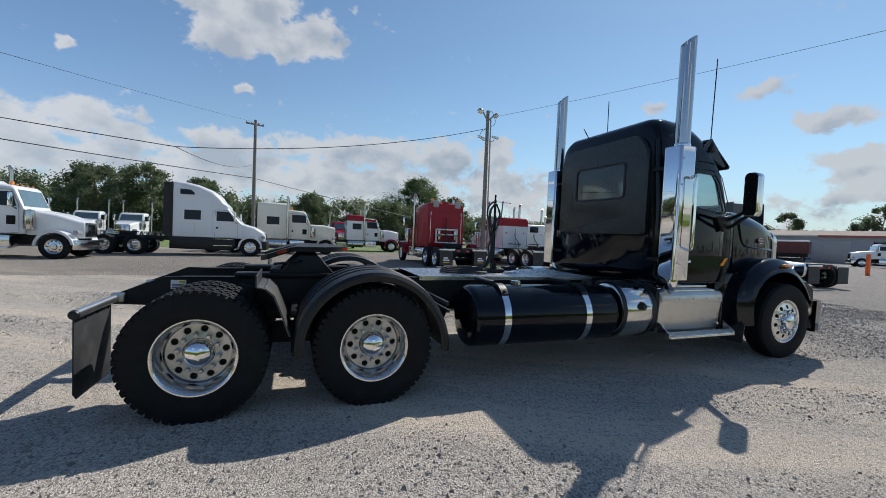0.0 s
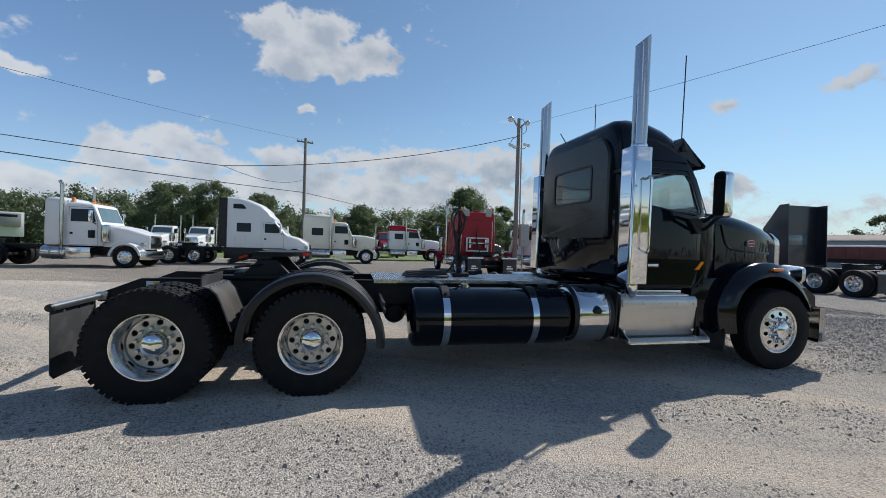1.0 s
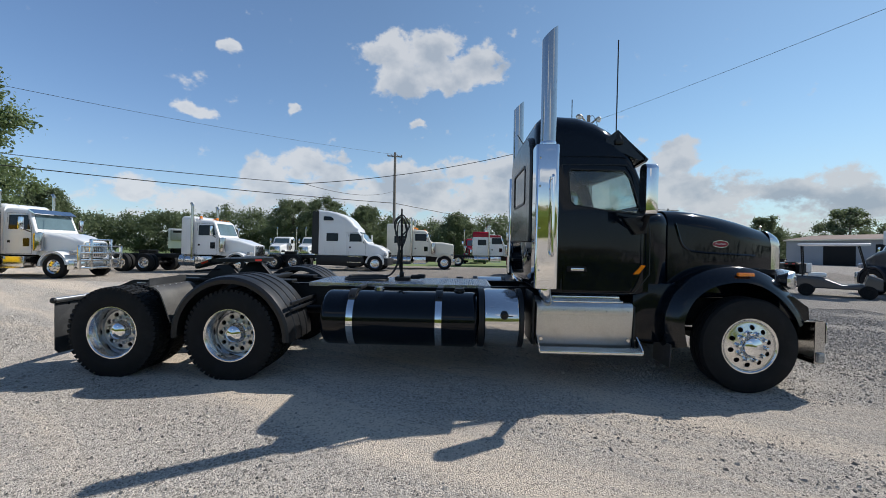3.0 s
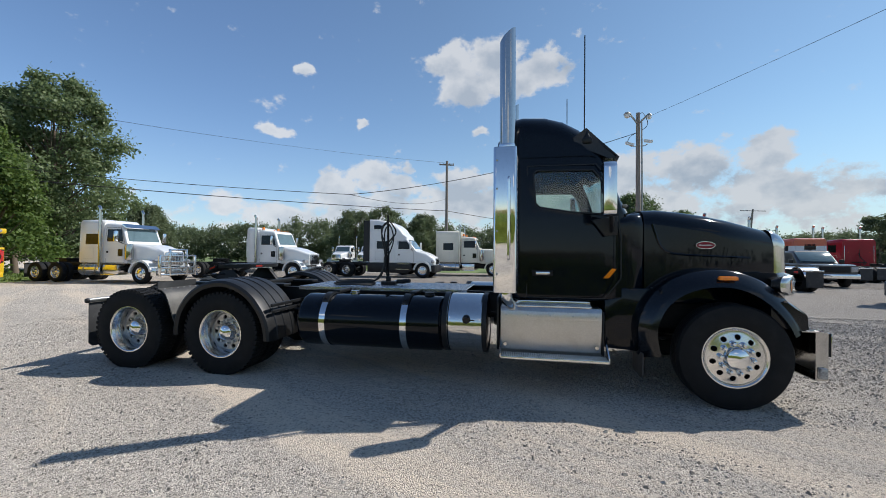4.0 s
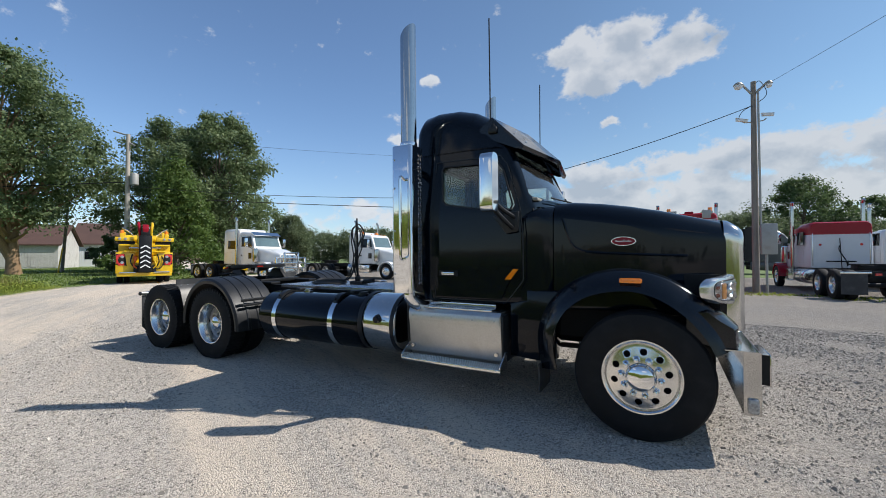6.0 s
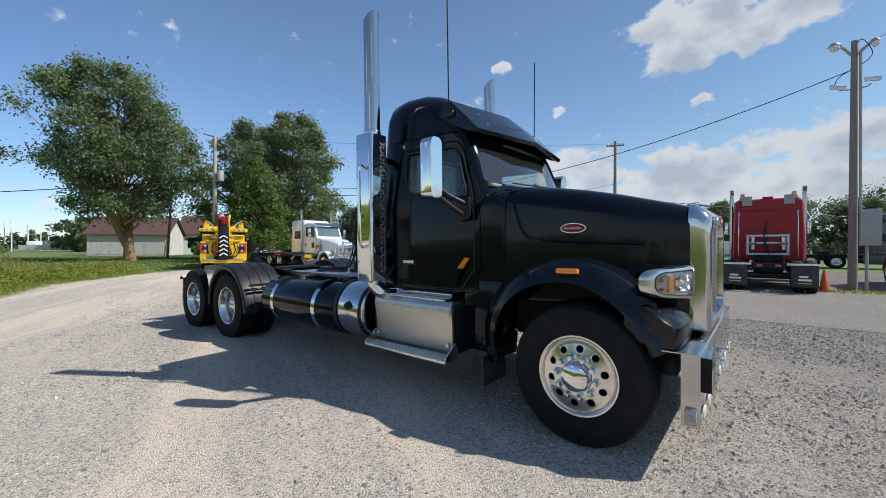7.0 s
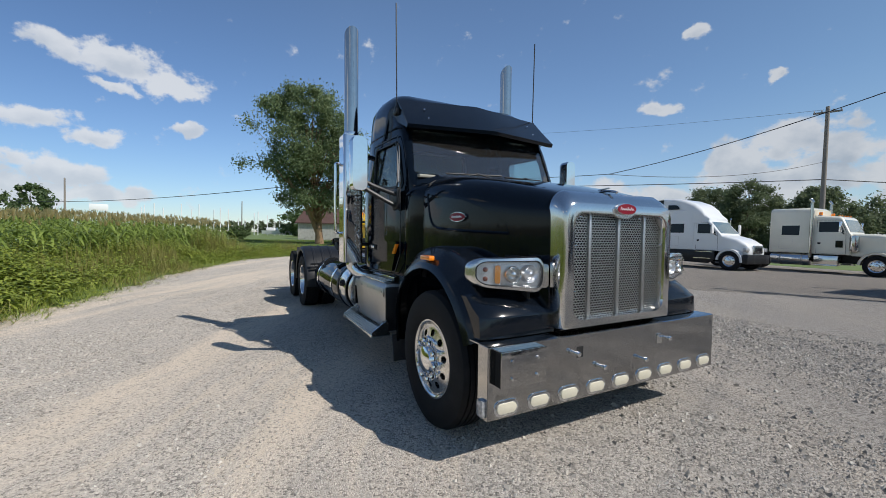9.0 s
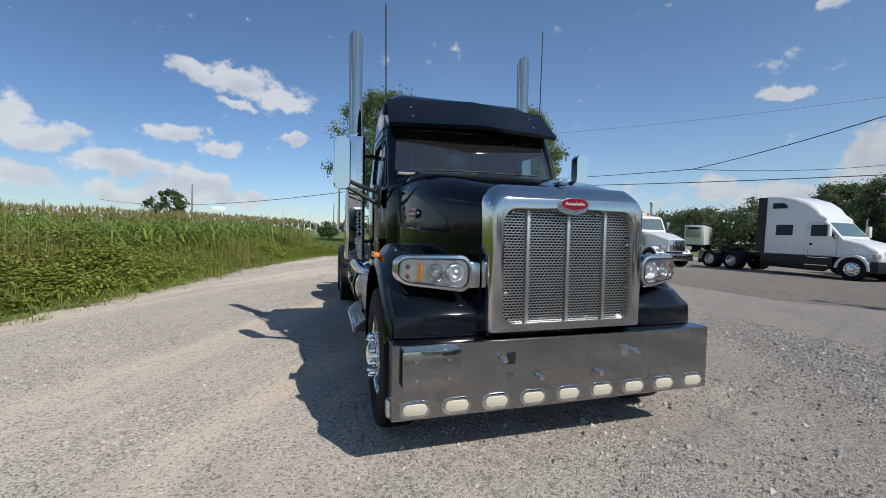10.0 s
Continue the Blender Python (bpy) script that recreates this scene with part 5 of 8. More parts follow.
# mud flaps on bright hanger bars at the tail
both_sides("flap_hanger", lambda: add(moved(prism(rounded(0.06, 0.06, 0.02, 3), "y", -1.17, -0.43), pose(-0.775, 0, 0.835)), box((-0.805, -0.5, 0.8), (-0.705, -0.4, 0.88), 0.01)), M_DULL, "bright aluminium flap hanger bar")
for sy in (-1, 1):
    part("bar_end", moved(lathe([(0.03, 0.0), (0.036, -0.012), (0.03, -0.03), (0.001, -0.036)], 14), pose(-0.775, sy * 1.168, 0.835, 0, 0, 0 if sy < 0 else 180)), M_PLASTIC, truck, "black rubber end cap of the flap bar")
for a in both_sides("mud_flap", lambda: prism([(-1.15, 0.8), (-0.52, 0.8), (-0.52, 0.25), (-0.57, 0.2), (-1.1, 0.2), (-1.15, 0.25)], "x", -0.797, -0.787, 0.002), M_FLAP, "black rubber mud flap"):
    sy = -1 if a.data.vertices[0].co.y < 0 else 1
    for k in range(3):
        part("bolt", cyl((-0.807, sy * (0.58 + 0.2 * k), 0.775), (-0.785, sy * (0.58 + 0.2 * k), 0.775), 0.012, 8), M_STEEL, a)
part("tail_panel", add(box((-0.8, -0.42, 0.785), (-0.787, 0.42, 0.86), 0.004)), M_CHASSIS, truck)
for y in (-0.33, -0.2, 0.2, 0.33):
    part("tail_lamp", moved(lathe([(0.034, 0.0), (0.034, -0.012), (0.028, -0.02), (0.001, -0.022)], 18), pose(-0.8, y, 0.82, 0, 0, -90)), M_REDLENS, truck, "red round tail lamp")
st = part("sticker", box((-0.37, -0.455, 0.91), (-0.25, -0.451, 0.99)), M_WHITE_E, truck, "white warning sticker")
part("sticker_stripe", box((-0.305, -0.458, 0.965), (-0.255, -0.4555, 0.985)), M_YELLOW, st)
for k in range(3):
    part("sticker_line", box((-0.36, -0.458, 0.92 + 0.014 * k), (-0.27, -0.4555, 0.926 + 0.014 * k)), M_DARK, st)


# fenders over the drive wheels
def half_fender():
    cx, cz, r = 1.355, 0.503, 0.655
    rings = []
    for k in range(29):
        a = radians(184 - 190 * k / 28)
        rr = r + (0.035 if k > 22 else 0) * (k - 22) / 6
        c, s = math.cos(a), math.sin(a)
        prof = [(-1.235, -0.075), (-1.245, -0.03), (-1.225, 0.0), (-1.17, 0.012), (-1.09, 0.012), (-1.08, 0.022), (-1.05, 0.022), (-1.04, 0.012), (-0.93, 0.012), (-0.92, 0.022), (-0.89, 0.022), (-0.88, 0.012),
                (-0.77, 0.012), (-0.76, 0.022), (-0.73, 0.022), (-0.72, 0.012), (-0.6, 0.006), (-0.59, -0.05), (-0.605, -0.05), (-0.615, -0.01), (-1.2, -0.012), (-1.22, -0.075)]
        rings.append([(cx + (rr + d) * c * 1.02, y * 1.025, cz + (rr + d) * s * 1.0) for y, d in prof])
    return loft(rings, True)


both_sides("half_fender", half_fender, M_PLASTIC, "ribbed black plastic half-round fender", 40)
both_sides("fender_bracket", lambda: moved(box((0, -1.2, -0.02), (0.03, -0.45, 0.02), 0.006), pose(2.03, 0, 0.86)), M_PLASTIC)
both_sides("fender_bracket", lambda: moved(box((0, -1.2, -0.016), (0.03, -0.45, 0.016), 0.006), pose(2.04, 0, 0.79)), M_PLASTIC)
both_sides("fender_bracket", lambda: box((0.66, -0.95, 0.72), (0.72, -0.45, 0.78), 0.01), M_PLASTIC)


def quarter_flap():
    """A curved plate between the drive wheels."""
    rings = []
    for x, z in ((0.4, 1.03), (0.47, 1.015), (0.53, 0.96), (0.57, 0.87), (0.61, 0.76), (0.66, 0.62)):
        rings.append([(x, -1.215, z), (x, -0.56, z), (x - 0.012, -0.56, z - 0.008), (x - 0.012, -1.215, z - 0.008)])
    bm = loft(rings, True)
    bmesh.ops.recalc_face_normals(bm, faces=bm.faces)
    return bm


for q in both_sides("quarter_fender", quarter_flap, M_FLAPSTEEL, "weathered grey quarter fender plate"):
    sy = -1 if q.data.vertices[0].co.y < 0 else 1
    part("flap_strip", prism([(sy * 1.2, 1.02), (sy * 0.58, 1.02), (sy * 0.58, 1.115), (sy * 1.2, 1.115)], "x", 0.385, 0.396), M_FLAP, q, "upright black rubber strip")
    for k in range(6):
        part("rivet", moved(lathe([(0.012, 0), (0.01, -0.006), (0.001, -0.008)], 8), pose(0.46, sy * (0.66 + 0.1 * k), 1.022, -90)), M_DULL, q)


# fifth wheel
def fifth_plate():
    outline = [(1.24 - 0.46 + 0.46 * math.cos(radians(a)), 0.46 * math.sin(radians(a))) for a in range(-110, 111, 10)]
    outline += [(0.62, 0.46), (0.42, 0.44), (0.36, 0.3), (0.7, 0.07), (0.7, -0.07), (0.36, -0.3), (0.42, -0.44), (0.62, -0.46)]
    bm = prism(outline, "z", -0.025, 0.025)
    for v in bm.verts:
        if v.co.x < 0.66:
            v.co.z -= (0.66 - v.co.x) * 0.36
    bmesh.ops.triangulate(bm, faces=[f for f in bm.faces if len(f.verts) > 4])
    return moved(bm, pose(0, 0, 1.3))


fw = part("fifth_wheel", fifth_plate(), M_CHASSIS, truck, "black greasy fifth-wheel coupling plate")
both_sides("pivot_bracket", lambda: prism([(0.5, 1.02), (1.1, 1.02), (0.9, 1.24), (0.72, 1.24)], "y", -0.44, -0.36, 0.01), M_CHASSIS, "", 32, fw)
part("slide_base", add(box((0.15, -0.48, 1.022), (1.75, -0.3, 1.06), 0.008), box((0.15, 0.3, 1.022), (1.75, 0.48, 1.06), 0.008), box((0.45, -0.4, 1.03), (0.55, 0.4, 1.09), 0.01), box((1.3, -0.4, 1.03), (1.4, 0.4, 1.09), 0.01)), M_CHASSIS, fw)
part("release_handle", tube([(0.85, -0.3, 1.2), (0.7, -0.5, 1.18), (0.5, -0.56, 1.16)], 0.012), M_CHASSIS, fw)
part("reflector", moved(box((0.0, -0.003, -0.011), (0.09, 0.003, 0.011)), pose(0.52, -0.464, 1.255, 0, -19, 0)), M_REDLENS, fw, "red and white reflector strip")
part("reflector", moved(box((0.0, -0.003, -0.012), (0.09, 0.003, 0.012)), pose(1.16, -0.29, 1.3, 0, 0, 50)), M_REDLENS, fw, "red and white reflector strip")


# deck plate, hose post and air lines
def deck():
    bm = box((1.98, -0.46, 1.03), (4.35, 0.46, 1.036))
    add(bm, box((1.98, -0.475, 0.99), (4.35, -0.46, 1.036)), box((1.98, 0.46, 0.99), (4.35, 0.475, 1.036)))
    verts, faces = [], []
    for i in range(94):
        for j in range(36):
            x, y = 1.995 + i * 0.025, -0.445 + j * 0.0255
            u, v = (0.011, 0.003) if (i + j) % 2 else (0.003, 0.011)
            k = len(verts)
            verts += [(x - u, y - v, 1.0362), (x + u, y - v, 1.0362), (x + u, y + v, 1.0362), (x - u, y + v, 1.0362), (x, y, 1.0395)]
            faces += [(k, k + 1, k + 4), (k + 1, k + 2, k + 4), (k + 2, k + 3, k + 4), (k + 3, k, k + 4)]
    me = bpy.data.meshes.new("tmp")
    me.from_pydata(verts, [], faces)
    bm.from_mesh(me)
    bpy.data.meshes.remove(me)
    return bm


part("deck_plate", deck(), M_TREAD, truck, "diamond-tread aluminium deck plate")
both_sides("deck_step", lambda: add(box((2.25, -0.5, 0.98), (4.3, -0.47, 1.0), 0.004)), M_CHASSIS)
post = part("hose_post", add(cyl((3.13, 0.0, 1.04), (3.12, 0.0, 1.98), 0.016, 12), cyl((3.12, 0, 1.98), (3.12, 0, 2.05), 0.012, 8), box((3.04, -0.09, 1.04), (3.26, 0.09, 1.09), 0.015), box((3.1, -0.04, 1.08), (3.16, 0.04, 1.16), 0.015)), M_CHASSIS, truck, "black air hose tender post")
for k, (dy, w, top, bottom) in enumerate(((0.03, 0.075, 1.96, 1.62), (-0.02, 0.055, 1.93, 1.52), (0.05, 0.04, 1.9, 1.44))):
    mid = (top + bottom) / 2
    loop = [(3.12, dy, 1.15), (3.1 - 0.02 * k, dy - 0.03, 1.35), (3.1, dy, bottom), (3.13 + w * 1.2, dy + 0.02, mid), (3.13 + w * 0.6, dy + 0.02, top - 0.05), (3.12, dy, top), (3.1 - w * 0.8, dy - 0.02, top - 0.06), (3.1 - w * 1.1, dy - 0.02, mid),
            (3.11 - w * 0.3, dy - 0.03, bottom - 0.05), (3.08, dy - 0.05, 1.3), (2.98, dy - 0.08, 1.12), (2.8, dy - 0.12, 1.075 + 0.015 * k)]
    part("air_hose", tube(spline(loop, 6), 0.0095 if k else 0.011, 8), M_WIRE, post, "black looped air hose")
for k in range(3):
    coil = [(2.66 + (0.26 - 0.02 * k) * math.cos(a * 0.35) * 1.15, -0.12 + 0.02 * k + (0.2 - 0.02 * k) * math.sin(a * 0.35), 1.06 + 0.018 * k + 0.004 * math.sin(a)) for a in range(0, 34)]
    part("air_hose", tube(coil, 0.013, 8), M_WIRE, post, "black coiled hose lying on the deck")
part("gladhand", add(box((3.26, -0.05, 1.06), (3.4, 0.04, 1.12), 0.02), cyl((3.36, 0, 1.1), (3.46, -0.03, 1.1), 0.03, 12)), M_CHASSIS, post)


# tanks under the deck
def drum(x0, x1, r, y, z, seg=40):
    e, L = 0.065, x1 - x0
    bend = [(r - e + e * math.sin(radians(a)), e - e * math.cos(radians(a))) for a in (0, 18, 36, 54, 72, 90)]
    prof = [(r * 0.2, -0.02), (r * 0.55, -0.013)] + bend + [(q, L - z) for q, z in reversed(bend)] + [(r * 0.55, L + 0.013), (r * 0.2, L + 0.02)]
    return moved(lathe(prof, seg, True), pose(x0, y, z, 0, 0, -90))


def band(x, w, r, y, z, a0=-30, a1=300):
    rings = []
    for k in range(37):
        a = radians(a0 + (a1 - a0) * k / 36)
        c, s = math.cos(a), math.sin(a)
        rings.append([(x - w / 2, y + r * c, z + r * s), (x + w / 2, y + r * c, z + r * s), (x + w / 2, y + (r + 0.006) * c, z + (r + 0.006) * s), (x - w / 2, y + (r + 0.006) * c, z + (r + 0.006) * s)])
    return loft(rings)


TY, TZ, TR = -0.875, 0.672, 0.322
for sy in (-1, 1):
    flip = (lambda b: b) if sy < 0 else mirrored
    tank = part("fuel_tank", flip(drum(2.36, 4.16, TR, TY, TZ)), M_BLACK, truck, "glossy black cylindrical fuel tank")
    for x in (2.71, 3.715):
        part("tank_strap", flip(band(x, 0.075, TR + 0.002, TY, TZ, 122, 400)), M_CHROME, tank, "polished tank strap")
        hook = []
        for k in range(10):
            a = radians(132 - 6.5 * k)
            q = TR + 0.012 + 0.028 * math.sin(math.pi * min(1.0, (k + 1) / 8))
            hook.append([(x + u, TY + (TR + 0.004 if v < 0 else q) * math.cos(a), TZ + (TR + 0.004 if v < 0 else q) * math.sin(a)) for u, v in ((-0.04, -1), (0.04, -1), (0.04, 1), (-0.04, 1))])
        part("strap_hook", flip(add(loft(hook), box((x - 0.04, -0.79, 0.985), (x + 0.04, -0.44, 1.03), 0.012), cyl((x, -1.07, 0.94), (x, -1.1, 0.97), 0.014, 8))), M_PLASTIC, tank, "black strap hook bolted to the frame")
    for x, y in ((2.98, -0.84), (3.95, -0.84)):
        part("filler_cap", flip(moved(lathe([(0.062, 0), (0.062, -0.025), (0.055, -0.03), (0.055, -0.045), (0.03, -0.05), (0.001, -0.05)], 20), pose(x, y, TZ + TR - 0.008, -90))), M_STEEL if x < 3 else M_PLASTIC, tank)
    side = part("polished_tank", flip(drum(4.2, 4.66, 0.338, TY, 0.705)), M_SURROUND, truck, "polished fluid tank beside the fuel tank")
    part("dark_band", flip(band(4.2, 0.06, 0.34, TY, 0.705, 0, 360)), M_PLASTIC, side)
    part("dark_band", flip(band(4.645, 0.05, 0.34, TY, 0.705, 0, 360)), M_PLASTIC, side)
    part("filler_cap", flip(add(moved(lathe([(0.045, 0.03), (0.045, -0.012), (0.038, -0.02), (0.036, -0.04), (0.001, -0.042)], 20), pose(4.45, TY - 0.33, 0.785, 12)), box((4.48, TY - 0.365, 0.775), (4.54, TY - 0.355, 0.787), 0.003))), M_PLASTIC, side, "black filler cap")

# battery box with its steps
for sy in (-1, 1):
    flip = (lambda b: b) if sy < 0 else mirrored
    sb = part("battery_box", flip(add(prism([(-1.13, 0.89), (-1.1, 0.93), (-0.5, 0.93), (-0.5, 0.42), (-1.05, 0.42), (-1.09, 0.46)], "x", 4.82, 5.88, 0.006))), M_STEP, truck, "dull aluminium battery box with two steps")
    part("cover_plate", flip(moved(box((4.83, -0.012, -0.045), (5.87, 0.0, 0.045), 0.004), pose(0, -1.128, 0.845, -4))), M_STEP, sb)
    for k in range(5):
        part("rivet", flip(moved(lathe([(0.011, 0), (0.009, -0.005), (0.001, -0.007)], 8), pose(4.88 + 0.235 * k, -1.142, 0.845))), M_DULL, sb)
    for x in (4.87, 5.83):
        part("bolt", flip(cyl((x, -1.13, 0.52), (x, -1.09, 0.52), 0.02, 8)), M_STEEL, sb)
    part("top_step", flip(add(box((4.92, -1.1, 0.93), (5.78, -0.98, 0.95), 0.006), box((4.92, -0.985, 0.95), (5.78, -0.97, 0.99), 0.004))), M_ALU, sb)
    tread = bmesh.new()
    for i in range(44):
        for j in range(3):
            add(tread, moved(lathe([(0.0075, 0), (0.006, -0.005), (0.003, -0.006)], 6), pose(4.935 + 0.0195 * i, -1.08 + 0.036 * j, 0.95, -90)))
    tagged(part("tread_pattern", flip(tread), M_STEP, sb), kind="stuff")
    low = part("lower_step", flip(add(box((4.83, -1.29, 0.395), (5.93, -1.08, 0.43), 0.006), prism([(-1.1, 0.41), (-1.28, 0.41), (-1.28, 0.45), (-1.12, 0.56), (-1.1, 0.56)], "x", 4.82, 4.832),
                                      prism([(-1.1, 0.41), (-1.28, 0.41), (-1.28, 0.45), (-1.12, 0.56), (-1.1, 0.56)], "x", 5.92, 5.932))), M_ALU, sb, "serrated aluminium step")
    tread = bmesh.new()
    for i in range(56):
        for j in range(5):
            add(tread, moved(lathe([(0.0075, 0), (0.006, -0.006), (0.003, -0.007)], 6), pose(4.845 + 0.0193 * i, -1.27 + 0.036 * j, 0.43, -90)))
    tagged(part("tread_pattern", flip(tread), M_STEP, low), kind="stuff")
    part("end_bracket", flip(prism([(-1.12, 0.44), (-1.12, 0.9), (-0.6, 0.9), (-0.6, 0.44)], "x", 5.885, 5.905, 0.004)), M_PLASTIC, sb)
    part("end_bracket", flip(prism([(-1.08, 0.44), (-1.1, 0.96), (-1.02, 1.02), (-0.6, 1.02), (-0.6, 0.44)], "x", 4.775, 4.8, 0.004)), M_PLASTIC, sb)


# ---- exhaust stacks ----
def stack_pipe():
    n, r, cx, cy = 32, 0.084, 4.893, -1.21
    lo, hi = [], []
    for k in range(n):
        a = 2 * math.pi * k / n
        x, y = cx + r * math.cos(a), cy + r * math.sin(a)
        lo.append((x, y, 2.6))
        hi.append((x, y, 3.87 + 0.075 * math.cos(a)))
    inner_hi = [(cx + (x - cx) * 0.95, cy + (y - cy) * 0.95, z) for x, y, z in hi]
    inner_lo = [(cx + (x - cx) * 0.95, cy + (y - cy) * 0.95, 3.2) for x, y, z in hi]
    return loft([lo, hi, inner_hi, inner_lo])


def shield():
    rings = []
    for z, k in ((1.1, 0.97), (1.105, 1.0), (2.635, 1.0), (2.645, 0.97)):
        rings.append([(4.873 + u * k, -1.21 + v * k, z) for u, v in corners(0.25, 0.24, 0.035, 0.035, 5)])
    return loft(rings)


for sy in (-1, 1):
    flip = (lambda b: b) if sy < 0 else mirrored
    if sy > 0:
        flip = lambda b: moved(mirrored(b), pose(0, -0.09, 0))
    ex = part("exhaust_pipe", flip(stack_pipe()), M_STEEL, truck, "tall chrome exhaust stack with a slanted tip", 50)
    part("stack_collar", flip(moved(lathe([(0.088, -0.03), (0.092, -0.02), (0.092, 0.02), (0.088, 0.03)], 32), pose(4.893, -1.21, 2.66, 90))), M_CHROME, ex)
    part("exhaust_bore", flip(moved(lathe([(0.078, 0), (0.001, 0)], 20), pose(4.893, -1.21, 3.25, 90))), M_DARK, ex)
    sh = part("heat_shield", flip(shield()), M_CHROME, truck, "mirror-polished exhaust heat shield", 40)
    # vent pattern as slanted satin-chrome strips on the shield's front face
    holes = bmesh.new()
    for i in range(34):
        for j in range(2):
            zz = 1.2 + 0.041 * i
            add(holes, moved(prism(rounded(0.04, 0.014, 0.006, 2), "y", -0.0015, 0.0015), pose(4.999, -1.18 + 0.043 * j, zz, 0, 40 if (i + j) % 2 else -40, 90)))
    part("vent_strip", flip(holes), M_BRIGHT, sh, "bright slanted strips laid on the shield in a vent pattern")
    for z in (1.3, 1.75, 2.2, 2.5):
        part("rivet", flip(moved(lathe([(0.012, 0), (0.009, -0.005), (0.001, -0.007)], 8), pose(4.79, -1.331, z))), M_DULL, sh)
    part("grab_handle", flip(tube(spline([(4.915, -1.33, 2.28), (4.915, -1.4, 2.3), (4.915, -1.41, 2.2), (4.915, -1.41, 1.6), (4.915, -1.4, 1.47), (4.915, -1.33, 1.46)], 5), 0.015, 10)), M_CHROME, sh, "chrome grab handle")
    part("exhaust_elbow", flip(tube(spline([(4.89, -1.2, 1.12), (4.89, -1.19, 1.04), (4.94, -1.1, 0.95), (4.98, -0.9, 0.92), (5.0, -0.6, 0.92)], 6), 0.068, 18)), M_CHROME, truck, "chrome exhaust elbow")
    for zm in (1.3, 2.4):
        part("stack_mount", flip(box((4.8, -1.1, zm), (4.9, -0.9, zm + 0.04))), M_CHASSIS, truck)


# ---- cab ----
def bow(bm):
    """Rounds the cab's front in plan."""
    for v in bm.verts:
        k = min(1.0, max(0.0, (v.co.x - 5.65) / 0.65))
        v.co.x -= 0.22 * k * k * v.co.y ** 2
    return bm


def cab_rings(inset=0.0):
    rows = [(4.82, 0.98, 1.12, 2.97, 0.2), (4.84, 1.01, 1.06, 3.04, 0.23), (4.89, 1.03, 1.02, 3.09, 0.24), (5.05, 1.035, 1.0, 3.12, 0.25), (5.3, 1.035, 1.0, 3.105, 0.25), (5.5, 1.035, 1.0, 3.045, 0.25),
            (5.68, 1.03, 1.0, 2.94, 0.24), (5.8, 1.02, 1.0, 2.8, 0.2), (5.92, 1.01, 1.0, 2.66, 0.15), (6.02, 1.0, 1.0, 2.5, 0.12), (6.12, 0.985, 1.0, 2.34, 0.1), (6.24, 0.965, 1.0, 2.14, 0.08), (6.31, 0.945, 1.0, 2.03, 0.07), (6.34, 0.92, 1.0, 1.97, 0.06)]
    return [section(x, w - inset, z0 + inset, z1 - inset, max(0.03, rt - inset), 0.05, 6, 0.095) for x, w, z0, z1, rt in rows]


cab_shell = bow(loft(cab_rings()))
hollow = bow(loft([[Vector((p.x + (0.05 if i == 0 else -0.035), p.y, p.z)) for p in r] for i, r in enumerate(cab_rings(0.05)[1:-1])]))
DOOR_GLASS = [(5.165, 2.4), (5.2, 2.45), (5.81, 2.44), (5.88, 2.35), (5.985, 1.99), (5.96, 1.935), (5.6, 1.96), (5.24, 2.02), (5.19, 2.07)]
cutters = [hollow, prism(DOOR_GLASS, "y", -1.3, -0.6), prism(DOOR_GLASS, "y", 0.6, 1.3), prism([(u - 0.02, v + 2.33) for u, v in rounded(0.96, 0.46, 0.06, 4)], "x", 4.6, 5.0)]
ws_cut = [(-0.9, 2.1), (-0.86, 2.07), (0.86, 2.07), (0.9, 2.1), (0.865, 2.5), (0.83, 2.55), (-0.83, 2.55), (-0.865, 2.5)]
cutters.append(bow(prism(ws_cut, "x", 5.7, 6.7)))
cab = part("cab", cut(cab_shell, cutters), M_BLACK, truck, "glossy black cab with a raised rounded roof", 40)


def lean_y(z, w=1.035):
    return w * (1 - 0.095 * max(0.0, z - 1.9))


def leaning(bm, w, sy, outward=0.0):
    """Lays a slab made at y = 0 against the leaning cab side."""
    for v in bm.verts:
        v.co.y = sy * (lean_y(v.co.z, w) + outward - v.co.y)
    bmesh.ops.recalc_face_normals(bm, faces=bm.faces)
    return bm


def sheet(poly, t=0.006):
    """A flat polygon in x and z, filled with a fine grid so that it can bend, of thickness t along y."""
    bm = prism(poly, "y", 0.0, t)
    bmesh.ops.triangulate(bm, faces=[f for f in bm.faces if len(f.verts) > 4])
    return bm


def outline_strip(poly, width, t):
    """A raised rim along a closed polygon in x and z."""
    c = [sum(p[i] for p in poly) / len(poly) for i in (0, 1)]
    inner, k = [], len(poly)
    for i in range(k):
        a, b, d = Vector(poly[i - 1]), Vector(poly[i]), Vector(poly[(i + 1) % k])
        n1, n2 = (b - a).normalized(), (d - b).normalized()
        m = Vector((-(n1.y + n2.y), n1.x + n2.x)).normalized()
        if m.dot(Vector(c) - b) < 0:
            m = -m
        inner.append(b + m * width)
    bm = bmesh.new()
    vs = [[bm.verts.new((p[0], y, p[1])) for p in ring] for ring, y in ((poly, 0), (poly, t), (inner, t), (inner, 0))]
    for r in range(4):
        for i in range(k):
            j = (i + 1) % k
            bm.faces.new((vs[r][i], vs[r][j], vs[(r + 1) % 4][j], vs[(r + 1) % 4][i]))
    bmesh.ops.recalc_face_normals(bm, faces=bm.faces)
    return bm


